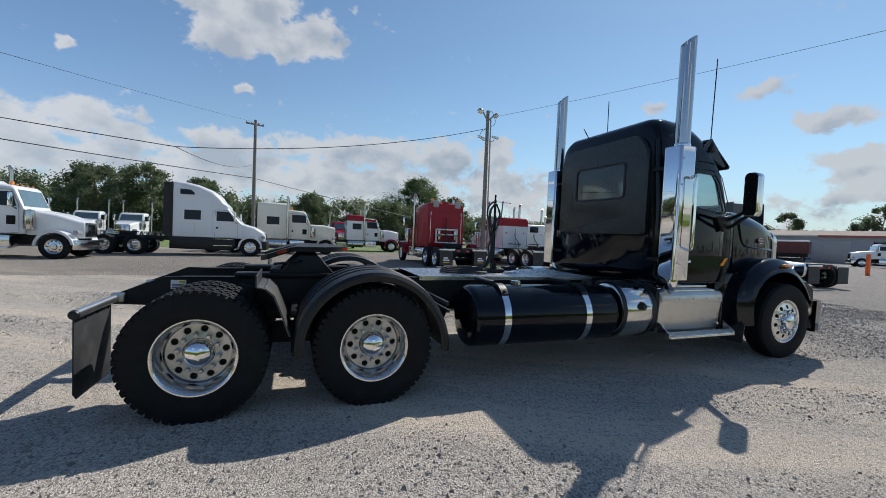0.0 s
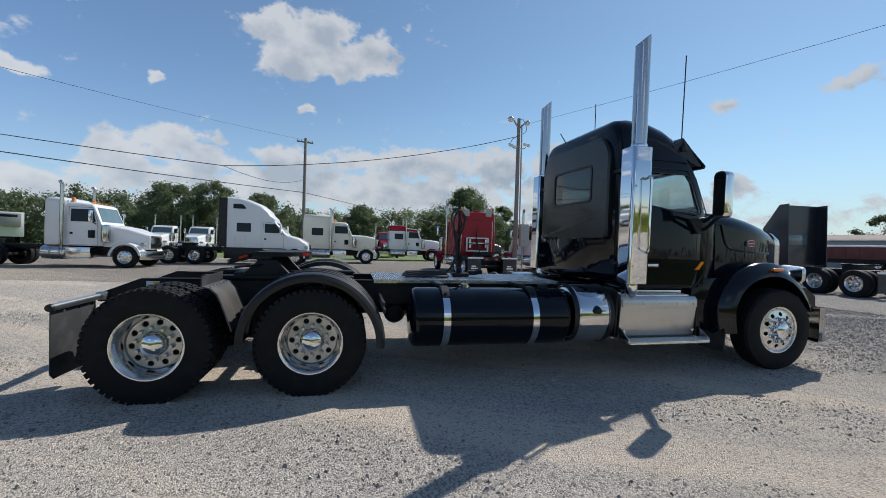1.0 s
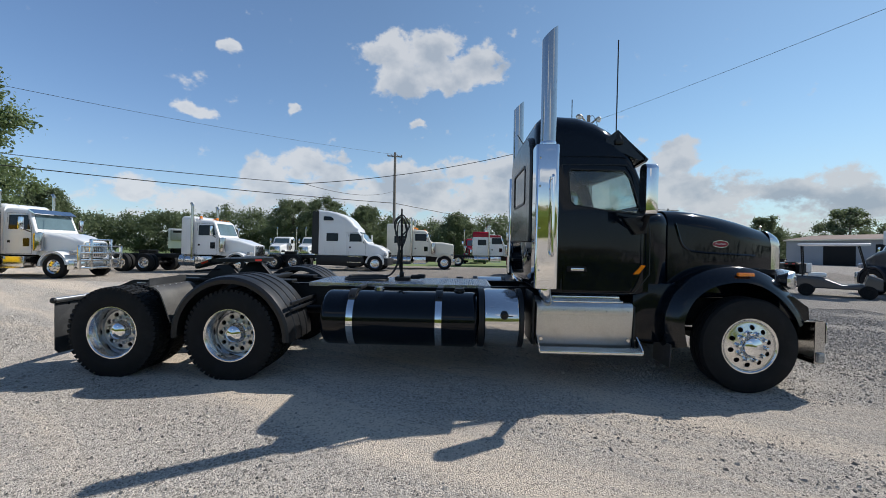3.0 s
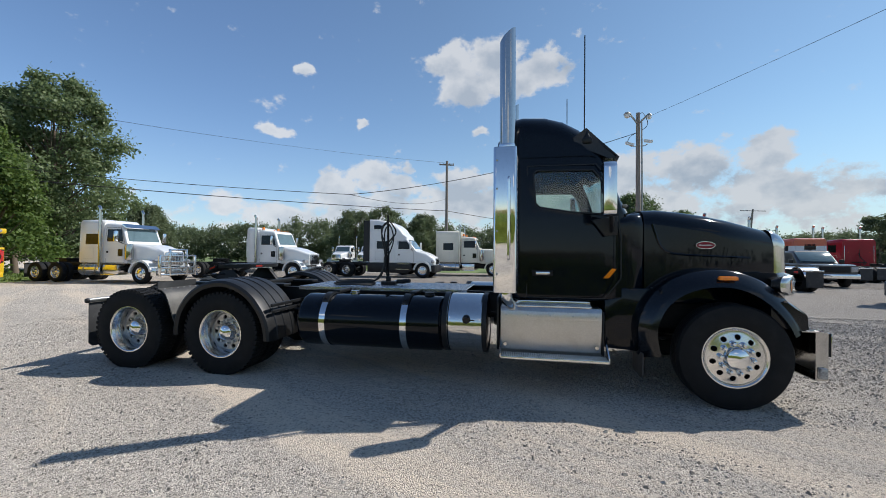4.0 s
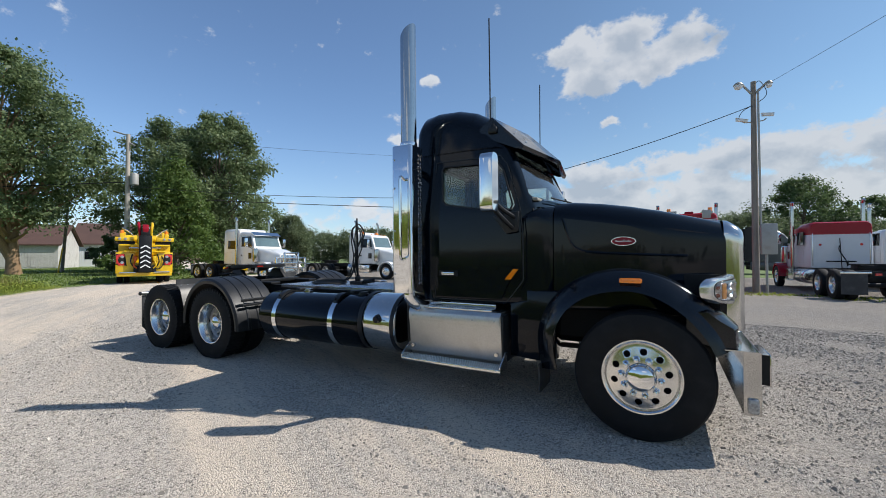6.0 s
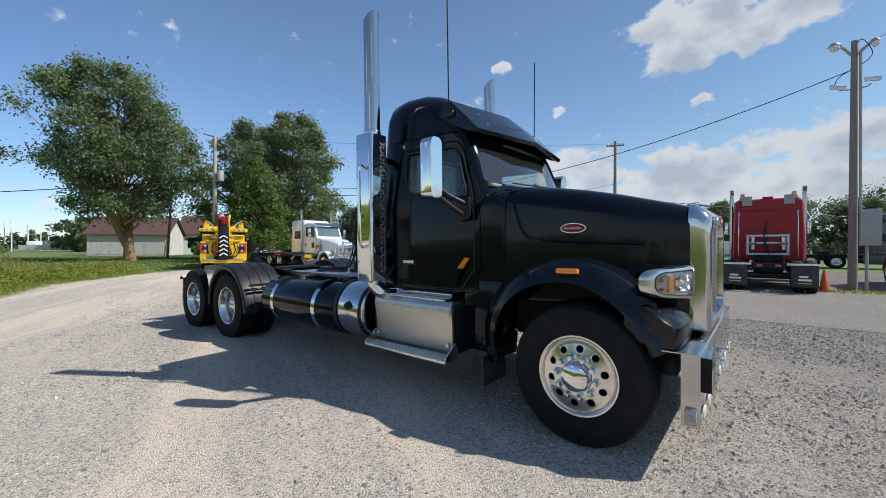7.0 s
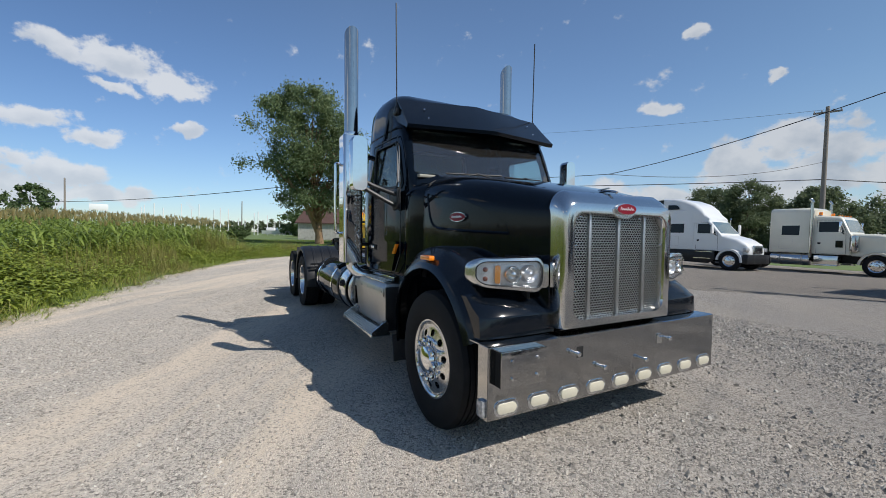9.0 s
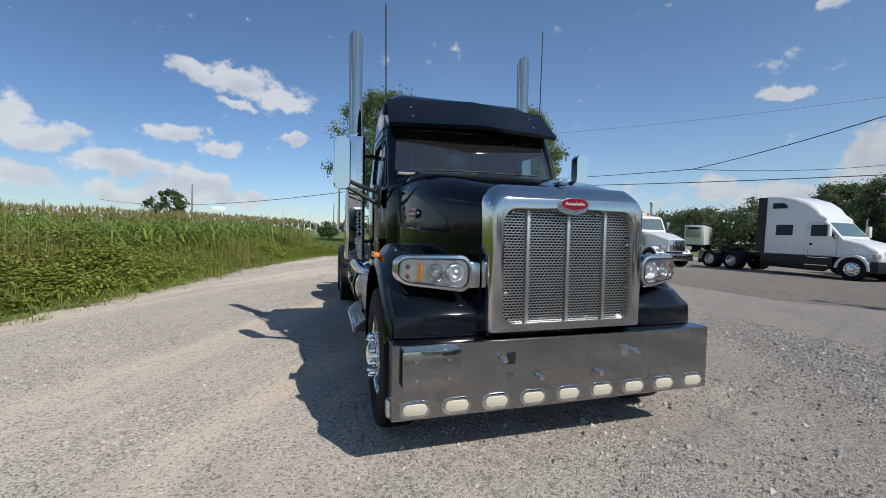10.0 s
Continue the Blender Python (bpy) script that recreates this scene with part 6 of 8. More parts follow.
DOOR = [(5.1, 1.03), (5.1, 2.5), (5.84, 2.5), (5.92, 2.4), (6.06, 1.95), (6.09, 1.7), (6.09, 1.25), (5.92, 1.03)]
for sy in (-1, 1):
    dr = part("door", leaning(outline_strip(DOOR, 0.012, 0.004), 1.035, sy, 0.006), M_PLASTIC, cab, "black cab door")
    g = part("side_window", leaning(sheet(DOOR_GLASS, 0.005), 1.035, sy, -0.022), M_GLASS, dr, "tinted side window")
    g.visible_shadow = False
    part("window_seal", leaning(outline_strip(DOOR_GLASS, 0.016, 0.012), 1.035, sy, 0.004), M_PLASTIC, dr)
    s2 = part("door_panel", leaning(sheet([(5.12, 1.06), (5.12, 1.38), (5.98, 1.38), (5.98, 1.32), (5.86, 1.06)], 0.012), 1.035, sy, 0.01), M_BLACK, dr)
    part("door_handle", leaning(moved(box((0, -0.02, -0.017), (0.15, 0.0, 0.017), 0.008), pose(5.2, 0, 1.302)), 1.035, sy, 0.02), M_CHROME, dr, "chrome door handle")
    # no hollow: a near-black slab gives the shade behind the handle
    part("recess_shade", leaning(moved(box((-0.04, -0.004, -0.03), (0.18, 0.004, 0.03), 0.003), pose(5.2, 0, 1.302)), 1.035, sy, 0.014), M_DARK, dr)
    part("side_marker", leaning(sheet([(5.9, 1.255), (5.96, 1.255), (6.035, 1.355), (5.99, 1.36)], 0.02), 1.035, sy, 0.022), M_AMBER, dr, "slanted amber side lamp")
    part("roof_gutter", leaning(outline_strip([(4.92, 2.585), (5.86, 2.585), (5.86, 2.595), (4.92, 2.595)], 0.004, 0.008), 1.035, sy, 0.006), M_BLACK, cab)
    # lower sill behind the front fender
    part("cowl_panel", (mirrored if sy > 0 else (lambda b: b))(prism([(5.93, 0.5), (6.34, 0.47), (6.4, 1.15), (6.1, 1.15), (6.1, 1.05), (5.93, 1.02)], "y", -0.985, -0.7, 0.01)), M_BLACK, truck)
rg = part("rear_window", prism([(u - 0.02, v + 2.33) for u, v in rounded(0.95, 0.45, 0.06, 4)], "x", 4.762, 4.768), M_REARGLASS, cab, "dark tinted rear window")
rg.visible_shadow = False


def rear_panel():
    out = box_outline(0.86, 1.6, 2.9, 0.3, 0.06, 7)
    rings = [[(4.9, y, z) for y, z in out], [(4.78, y, z) for y, z in out], [(4.758, y * 0.975, 2.25 + (z - 2.25) * 0.975) for y, z in out]]
    return cut(loft(rings), [prism([(u - 0.02, v + 2.33) for u, v in rounded(0.98, 0.48, 0.06, 4)], "x", 4.6, 5.1), box((4.83, -0.8, 1.7), (5.0, 0.8, 2.8))])


part("rear_panel", rear_panel(), M_REARBLACK, cab, "raised rear wall panel round the window", 40)
ring = [(u - 0.02, v + 2.33) for u, v in rounded(1.0, 0.5, 0.07, 4)]
ring_in = [(u - 0.02, v + 2.33) for u, v in rounded(0.94, 0.44, 0.06, 4)]
part("window_seal", loft([[(4.765, *p) for p in ring], [(4.75, *p) for p in ring], [(4.75, *p) for p in ring_in], [(4.87, *p) for p in ring_in]], False), M_PLASTIC, cab)


def windscreen():
    rings = []
    for k in range(9):
        f = k / 8
        z = 2.05 + f * 0.52
        x = 6.30 - f * (6.30 - 5.972)
        rings.append([(x - 0.22 * min(1, max(0, (x - 5.65) / 0.65)) ** 2 * y * y - 0.012, y * (1 - 0.05 * f), z) for y in (-0.93 + 1.86 * i / 16 for i in range(17))])
    return loft(rings, False, False)


wsg = part("windscreen", windscreen(), M_WINDSHIELD, cab, "curved clear windscreen")
wsg.visible_shadow = False
for y0, y1 in ((-0.62, 0.02), (0.06, 0.62)):
    wp = part("wiper", add(tube([(6.335 - 0.2 * y0 * y0, y0, 2.075), (6.33 - 0.2 * y1 * y1, y1, 2.085)], 0.009, 6), tube([(6.335 - 0.2 * y1 * y1, y1 - 0.02, 2.03), (6.345 - 0.2 * (0.5 * (y0 + y1)) ** 2, 0.5 * (y0 + y1), 2.09)], 0.008, 6)), M_PLASTIC, cab, "black windscreen wiper")
part("cowl_trim", bow(box((6.25, -0.88, 2.03), (6.35, 0.88, 2.062), 0.01)), M_COWL, cab, "pale trim strip under the windscreen")
part("dashboard", add(box((5.85, -0.88, 1.6), (6.12, 0.88, 1.98), 0.06), box((5.75, 0.2, 1.7), (5.95, 0.75, 2.02), 0.06)), M_DASH, cab, "tan dashboard")
part("steering_wheel", moved(add(bm_torus := lathe([(0.2 + 0.016 * math.cos(a), 0.016 * math.sin(a)) for a in (2 * math.pi * k / 8 for k in range(9))], 28), box((-0.19, -0.01, -0.02), (0.19, 0.01, 0.02), 0.008)), pose(5.62, 0.47, 1.98, -62, 0, 90)), M_PLASTIC, cab, "black steering wheel")
for y in (-0.5, 0.48):
    seat = part("seat", add(box((4.98, y - 0.25, 1.2), (5.45, y + 0.25, 1.55), 0.08), moved(box((-0.06, -0.22, 0), (0.06, 0.22, 0.5), 0.05), pose(5.0, y, 1.45, 0, -6, 0))), M_SEAT, cab, "grey high-backed seat")


# sun visor over the windscreen
def visor():
    bm = bmesh.new()
    def at(f, y):
        s = 1 - abs(y)
        top = Vector((5.74 + 0.1 * s, y * 0.93, 2.905 + 0.035 * s))
        bot = Vector((6.08 + 0.13 * s, y * 0.965, 2.57 + 0.015 * s))
        return top.lerp(bot, f)
    ys = [-1, -0.99, -0.5, 0, 0.5, 0.99, 1]
    rings = []
    for y in ys:
        a, b = at(0, y), at(1, y)
        rings.append([a, b, b + Vector((-0.02, 0, -0.035)), b + Vector((-0.05, 0, -0.03)), b + Vector((-0.03, 0, 0.01)), a + Vector((-0.02, 0, -0.03))])
    add(bm, loft(rings))
    for sy in (-1, 1):
        add(bm, prism([(5.74, 2.905), (6.08, 2.57), (5.98, 2.56), (5.62, 2.72), (5.6, 2.8)], "y", sy * 0.93, sy * 0.945))
    return bm


vz = part("sun_visor", visor(), M_FENDER, truck, "glossy black sun visor over the windscreen", 20)
for sy in (-1, 1):
    for k in range(2):
        part("bolt", moved(lathe([(0.012, 0), (0.009, -0.006), (0.001, -0.008)], 8), pose(5.91 + 0.11 * k, sy * 0.7, 2.79 - 0.12 * k, -46, 0, 90)), M_CHROME, vz)

for sy in (-1, 1):
    an = part("antenna", add(cyl((5.72, sy * 0.94, 2.86), (5.72, sy * 0.955, 3.92), 0.007, 6), moved(lathe([(0.035, 0), (0.035, -0.03), (0.02, -0.06), (0.008, -0.09)], 12, True), pose(5.75, sy * 0.94, 2.78, -90))), M_PLASTIC, truck, "thin black whip antenna")
    part("antenna_mount", box((5.7, sy * 0.93 - 0.05, 2.73), (5.8, sy * 0.93 + 0.05, 2.8), 0.02), M_PLASTIC, an)
part("marker_lamp", moved(lathe([(0.05, 0), (0.05, -0.02), (0.03, -0.05), (0.001, -0.055)], 14), pose(4.97, -0.55, 3.04, -90)), M_AMBER, truck, "amber roof marker lamp")
part("antenna", cyl((4.9, 0.35, 2.98), (4.78, 0.4, 3.2), 0.007, 6), M_PLASTIC, truck)


# ---- hood and nose ----
HOOD = [(6.345, 0.9, 0.98, 1.985, 0.17), (6.5, 0.9, 0.98, 1.99, 0.19), (6.75, 0.885, 0.98, 1.965, 0.2), (7.0, 0.855, 0.98, 1.925, 0.2), (7.25, 0.79, 0.96, 1.875, 0.19), (7.45, 0.72, 0.94, 1.825, 0.17), (7.62, 0.64, 0.92, 1.785, 0.15), (7.74, 0.588, 0.9, 1.75, 0.13)]


def hood_w(x):
    for a, b in zip(HOOD, HOOD[1:]):
        if a[0] <= x <= b[0]:
            return a[1] + (b[1] - a[1]) * (x - a[0]) / (b[0] - a[0])
    return HOOD[0][1] if x < HOOD[0][0] else HOOD[-1][1]


def hood_shell():
    rings = []
    for x, w, z0, z1, rt in HOOD:
        r = section(x, w, z0, z1, rt, 0.03, 8, 0.0)
        for p in r:
            if p.z > z1 - rt:
                p.z += 0.034 * (1 - (p.y / w) ** 2)
            p.y *= 1 + 0.03 * max(0, 1.75 - p.z) if p.z < 1.75 else 1
        rings.append(r)
    bm = loft(rings)
    return bm


hood = part("hood", hood_shell(), M_BLACK, truck, "glossy black sloping engine hood", 45)


def on_hood(bm, sy, out=0.004):
    for v in bm.verts:
        w = hood_w(v.co.x) * (1 + 0.03 * max(0, 1.75 - v.co.z))
        v.co.y = sy * (w + out - v.co.y)
    bmesh.ops.recalc_face_normals(bm, faces=bm.faces)
    return bm


INTAKE = [(6.43, 1.84), (6.5, 1.62), (6.58, 1.54), (6.7, 1.515), (6.95, 1.5), (7.2, 1.49), (7.45, 1.48), (7.42, 1.56), (7.2, 1.68), (7.0, 1.75), (6.75, 1.79)]
for sy in (-1, 1):
    ip = part("intake_panel", on_hood(sheet(INTAKE, 0.006), sy, 0.006), M_BLACK, hood, "recessed dark intake panel")
    low = [(6.43, 1.84), (6.5, 1.62), (6.58, 1.54), (6.7, 1.515), (6.95, 1.5), (7.2, 1.49), (7.45, 1.48)]
    lip = tube(spline([(x, -0.004, z) for x, z in low], 3), 0.013, 6)
    part("intake_lip", on_hood(lip, sy, 0.0), M_BLACK, ip)
    bd = part("badge", on_hood(prism([(6.955 + 0.1 * math.cos(a), 1.612 + 0.04 * math.sin(a)) for a in (2 * math.pi * k / 28 for k in range(28))], "y", -0.014, 0), sy, 0.01), M_CHROME, hood, "oval badge with a chrome rim")
    part("badge_field", on_hood(prism([(6.955 + 0.094 * math.cos(a), 1.612 + 0.036 * math.sin(a)) for a in (2 * math.pi * k / 28 for k in range(28))], "y", -0.018, -0.012), sy, 0.01), M_BADGE, bd, "red enamel oval")
    part("badge_mark", on_hood(tube(spline([(6.888 + 0.0082 * q, -0.019, 1.61 + (0.014 if q in (1, 9, 13) else 0.006) * (-1 if q % 2 == 0 else 1)) for q in range(17)], 3), 0.0022, 5), sy, 0.01), M_WHITE_E, bd)
    part("hood_latch", on_hood(box((6.4, -0.02, 1.06), (6.46, 0.01, 1.16), 0.01), sy, 0.01), M_PLASTIC, hood)
part("cowl", loft([section(x, w, 1.0, z1, rt, 0.03, 8, 0.0) for x, w, z1, rt in ((5.9, 0.955, 1.84, 0.06), (6.05, 0.975, 1.9, 0.07), (6.2, 0.985, 1.95, 0.1), (6.335, hood_w(6.35), HOOD[0][3] - 0.01, HOOD[0][4]))]), M_BLACK, truck, "", 45)
part("seam", bow(box((6.335, -0.93, 1.1), (6.347, 0.93, 1.95), 0.003)), M_DARK, truck)


def ring_top(x, w, z0, z1, r):
    """Like ring_yz, with almost square lower corners."""
    return [(x, u, v + (z0 + z1) / 2) for u, v in corners(2 * w, z1 - z0, r, 0.02)]


def ring_yz(x, w, z0, z1, r):
    return [(x, u, v + (z0 + z1) / 2) for u, v in corners(2 * w, z1 - z0, r, r)]


def grille_shell():
    return loft([ring_top(7.725, 0.592, 0.83, 1.79, 0.14), ring_top(7.76, 0.59, 0.828, 1.785, 0.13), ring_top(7.83, 0.582, 0.825, 1.735, 0.11), ring_top(7.862, 0.568, 0.83, 1.7, 0.1), ring_top(7.87, 0.55, 0.835, 1.69, 0.1),
                 ring_yz(7.868, 0.49, 0.885, 1.625, 0.09), ring_yz(7.83, 0.475, 0.895, 1.61, 0.08), ring_yz(7.8, 0.475, 0.895, 1.61, 0.08)], False)


gs = part("grille_surround", grille_shell(), M_SURROUND, truck, "chrome grille surround", 50)
part("grille_backing", box((7.6, -0.5, 0.88), (7.64, 0.5, 1.65)), M_DARK, gs)


def lattice():
    """A punched sheet: rows of webs with staggered oval openings between them."""
    verts, faces = [], []
    y0, y1, z0, z1, rise, run = -0.485, 0.485, 0.887, 1.618, 0.0178, 0.028

    def web(ya, yb, za, zb, tilt=0.0):
        i = len(verts)
        for x in (7.813, 7.816):
            verts.extend([(x, ya - tilt, za), (x, yb - tilt, za), (x, yb + tilt, zb), (x, ya + tilt, zb)])
        faces.extend([(i, i + 3, i + 2, i + 1), (i + 4, i + 5, i + 6, i + 7), (i, i + 1, i + 5, i + 4), (i + 1, i + 2, i + 6, i + 5), (i + 2, i + 3, i + 7, i + 6), (i + 3, i, i + 4, i + 7)])

    row, z = 0, z0
    while z < z1:
        web(y0, y1, z - 0.0032, z + 0.0032)
        y = y0 + (run / 2 if row % 2 else 0.0)
        while y < y1:
            web(y - 0.003, y + 0.003, z + 0.0032, z + rise - 0.0032, 0.0035 if row % 2 else -0.0035)
            y += run
        row, z = row + 1, z + rise
    me = bpy.data.meshes.new("tmp")
    me.from_pydata(verts, [], faces)
    bm = bmesh.new()
    bm.from_mesh(me)
    bpy.data.meshes.remove(me)
    return bm


part("grille_mesh", lattice(), M_DULL, gs, "punched bright metal grille")
for y in (-0.3, 0.0, 0.29):
    part("grille_bar", box((7.806, y - 0.014, 0.89), (7.832, y + 0.014, 1.615 if y else 1.6), 0.007), M_DULL, gs)
for y, z in ((-0.46, 1.4), (-0.46, 1.08), (-0.2, 0.905), (0.15, 0.905), (0.46, 1.4), (0.46, 1.1), (-0.42, 1.6), (0.2, 1.6)):
    part("grille_clip", box((7.83, y - 0.014, z - 0.006), (7.85, y + 0.014, z + 0.006), 0.004), M_CHROME, gs)
plate = part("badge_plinth", loft([[(x, 0.125 * k * math.cos(a), 1.658 + (0.052 * k + (0.012 if math.sin(a) < 0 else 0)) * math.sin(a)) for a in (2 * math.pi * j / 32 for j in range(32))] for x, k in ((7.84, 1.0), (7.868, 1.0), (7.872, 0.96))]), M_SATIN, gs)
gb = part("badge", prism([(0.104 * math.cos(a), 1.665 + 0.041 * math.sin(a)) for a in (2 * math.pi * k / 32 for k in range(32))], "x", 7.87, 7.89, 0.003), M_CHROME, gs, "oval badge with a chrome rim")
part("badge_field", prism([(0.1 * math.cos(a), 1.665 + 0.0375 * math.sin(a)) for a in (2 * math.pi * k / 32 for k in range(32))], "x", 7.888, 7.893), M_BADGE, gb, "red enamel oval")
part("badge_mark", tube(spline([(7.893, -0.072 + 0.009 * q, 1.663 + (0.015 if q in (1, 9, 13) else 0.0065) * (-1 if q % 2 == 0 else 1)) for q in range(17)], 3), 0.0024, 5), M_WHITE_E, gb)
part("hood_ornament", add(tube(spline([(7.62, 0, 1.806), (7.7, 0, 1.812), (7.77, 0, 1.803), (7.8, 0, 1.793)], 3), 0.01, 8), moved(prism([(0, -0.018), (0.09, -0.006), (0.09, 0.006), (0, 0.018)], "z", -0.004, 0.004, 0.002), pose(7.64, 0, 1.824, 0, -6, 0))), M_SATIN, truck, "winged chrome hood ornament")


# front fenders
def front_fender():
    arc = spline([(6.27, 0, 0.45), (6.235, 0, 0.66), (6.25, 0, 0.85), (6.36, 0, 1.08), (6.56, 0, 1.255), (6.82, 0, 1.345), (7.08, 0, 1.355), (7.32, 0, 1.28), (7.53, 0, 1.13), (7.68, 0, 0.95), (7.755, 0, 0.8)], 4)
    rings = []
    n = len(arc)
    for i, p in enumerate(arc):
        d = (arc[min(i + 1, n - 1)] - arc[max(i - 1, 0)]).normalized()
        nrm = Vector((-d.z, 0, d.x))
        f = i / (n - 1)
        inner = 0.62 if f > 0.55 else 0.72
        wide = 1.205
        prof = [(inner, -0.05), (inner + 0.1, 0.0), (wide - 0.2, 0.012), (wide - 0.12, 0.004), (wide - 0.1, -0.008), (wide - 0.025, -0.105), (wide - 0.016, -0.12), (wide, -0.165), (wide - 0.025, -0.165), (wide - 0.035, -0.11), (wide - 0.1, -0.035), (wide - 0.2, -0.02), (inner, -0.07)]
        rings.append([(p.x + nrm.x * o, -y, p.z + nrm.z * o) for y, o in prof])
    return loft(rings)


def nose_fender():
    """The swollen front of the fender under the headlamp, reaching in to the grille."""
    rings = []
    for y, k in ((-1.16, 0.0), (-1.1, 0.6), (-0.98, 0.95), (-0.8, 1.0), (-0.64, 0.85), (-0.55, 0.5)):
        top = 1.09 - 0.04 * (1 - k)
        rings.append([(7.42, y, top), (7.56, y, top + 0.005), (7.64 + 0.04 * k, y, top - 0.06), (7.715 + 0.055 * k, y, 0.945), (7.725 + 0.05 * k, y, 0.93), (7.735 + 0.03 * k, y, 0.8), (7.6, y, 0.79), (7.42, y, 0.85)])
    return loft(rings)


for sy in (-1, 1):
    flip = (lambda b: b) if sy < 0 else mirrored
    ff = part("front_fender", flip(front_fender()), M_FENDER, truck, "glossy black arched front fender", 27)
    part("fender_nose", flip(nose_fender()), M_FENDER, ff, "", 38)
    part("marker_lamp", flip(add(moved(box((-0.085, -0.05, -0.02), (0.085, 0.0, 0.02), 0.012), pose(7.03, -1.17, 1.283)))), M_AMBER, ff, "amber fender marker lamp")
    part("fender_flap", flip(prism([(-1.19, 0.5), (-0.8, 0.5), (-0.8, 0.24), (-1.17, 0.24)], "x", 6.26, 6.272)), M_FLAP, ff, "black rubber splash flap")
    part("fender_liner", flip(add(box((6.3, -0.74, 0.7), (7.68, -0.71, 1.32)))), M_DARK, ff)
    # headlamp pod on its arm: a swept-back lens in a slim bright bezel
    def swept(u):
        return 1.7 * max(0.0, 0.1 - u) ** 2
    def lamp_ring(x, w, h, r, k=1.0):
        pts = []
        for u, v in corners(w, h, r, r, 6):
            inward = min(1.0, max(0.0, 0.5 + u / 0.48))
            v = v * (0.84 + 0.3 * inward) - 0.018 * inward + 0.012
            pts.append((x - swept(u * k), -0.9 + u * k + 0.12 * (1 - k), 1.207 + v * k))
        return pts
    hl = part("headlamp", flip(loft([lamp_ring(7.6, 0.46, 0.2, 0.07, 0.55), lamp_ring(7.66, 0.46, 0.2, 0.08, 0.86), lamp_ring(7.705, 0.48, 0.222, 0.085), lamp_ring(7.745, 0.488, 0.23, 0.088), lamp_ring(7.77, 0.468, 0.212, 0.08),
                                    lamp_ring(7.774, 0.434, 0.178, 0.066), lamp_ring(7.74, 0.424, 0.168, 0.062)], False)), M_SATIN, truck, "satin bright headlamp pod", 35)
    part("lens_seal", flip(loft([lamp_ring(7.7745, 0.434, 0.178, 0.066), lamp_ring(7.778, 0.43, 0.174, 0.064), lamp_ring(7.776, 0.422, 0.166, 0.06), lamp_ring(7.76, 0.42, 0.164, 0.06)], False)), M_PLASTIC, hl, "thin black lens seal")
    part("lamp_bowl", flip(loft([lamp_ring(7.744, 0.43, 0.172, 0.062), lamp_ring(7.712, 0.36, 0.12, 0.05), lamp_ring(7.71, 0.2, 0.05, 0.02)])), M_REFLECT, hl, "bright faceted lamp bowl", 25)
    cover = part("lens", flip(loft([lamp_ring(7.75, 0.422, 0.166, 0.06), lamp_ring(7.778, 0.414, 0.158, 0.058), lamp_ring(7.79, 0.35, 0.1, 0.045)])), M_LAMPGLASS, hl, "clear headlamp lens", 50)
    cover.visible_shadow = False
    for yy, r in ((-0.768, 0.062), (-0.895, 0.058)):
        u = yy + 0.9
        part("projector", flip(moved(lathe([(r, 0.03), (r, -0.01), (r * 0.9, -0.02), (r * 0.78, -0.012), (r * 0.62, 0.006), (r * 0.5, -0.004), (r * 0.3, -0.02), (0.001, -0.026)], 28), pose(7.735 - swept(u), yy, 1.207, 0, 0, 90 - math.degrees(math.atan(3.4 * max(0.0, 0.1 - u)))))), M_SATIN if yy < -0.8 else M_REFLECT, hl, "round lamp reflector")
    part("turn_signal", flip(moved(prism(rounded(0.036, 0.12, 0.01, 3), "x", -0.006, 0.006), pose(7.742 - swept(-0.09), -0.99, 1.207, 0, 0, -43))), M_AMBERL, hl, "amber turn signal")
    for zz in (1.238, 1.176):
        part("red_reflector", flip(moved(lathe([(0.017, 0), (0.016, -0.008), (0.001, -0.012)], 12), pose(7.742 - swept(-0.155), -1.055, zz, 0, 0, 38))), M_BROWNLENS, hl)
    part("headlamp_arm", flip(prism([(-0.72, 1.1), (-0.56, 1.095), (-0.56, 1.275), (-0.72, 1.285)], "x", 7.63, 7.74, 0.025)), M_SATIN, hl)
    # mirror
    mr_rings = []
    for x, k in ((5.83, 0.9), (5.842, 1.0), (5.88, 1.02), (5.925, 0.98), (5.95, 0.85)):
        mr_rings.append([(x, -1.41 + u * k, 2.155 + v * (0.97 + 0.03 * k)) for u, v in rounded(0.172, 0.53, 0.06, 5)])
    mr = part("mirror", flip(loft(mr_rings)), M_CHROME, truck, "chrome-backed wing mirror on a black arm", 50)
    part("mirror_glass", flip(prism([(-1.41 + u, 2.155 + v) for u, v in rounded(0.148, 0.49, 0.04, 4)], "x", 5.824, 5.832)), M_DGLASS, mr)
    part("mirror_foot", flip(prism([(5.78, 1.88), (6.05, 1.92), (6.04, 1.72), (5.92, 1.7)], "y", -1.06, -1.02, 0.01)), M_PLASTIC, mr)
    part("mirror_arm", flip(add(tube(spline([(5.92, -1.4, 1.94), (5.93, -1.3, 1.88), (5.98, -1.1, 1.77), (5.98, -1.03, 1.76)], 4), 0.022, 8), tube(spline([(5.92, -1.36, 1.98), (5.95, -1.22, 1.92), (6.0, -1.05, 1.86)], 4), 0.022, 8))), M_PLASTIC, mr)


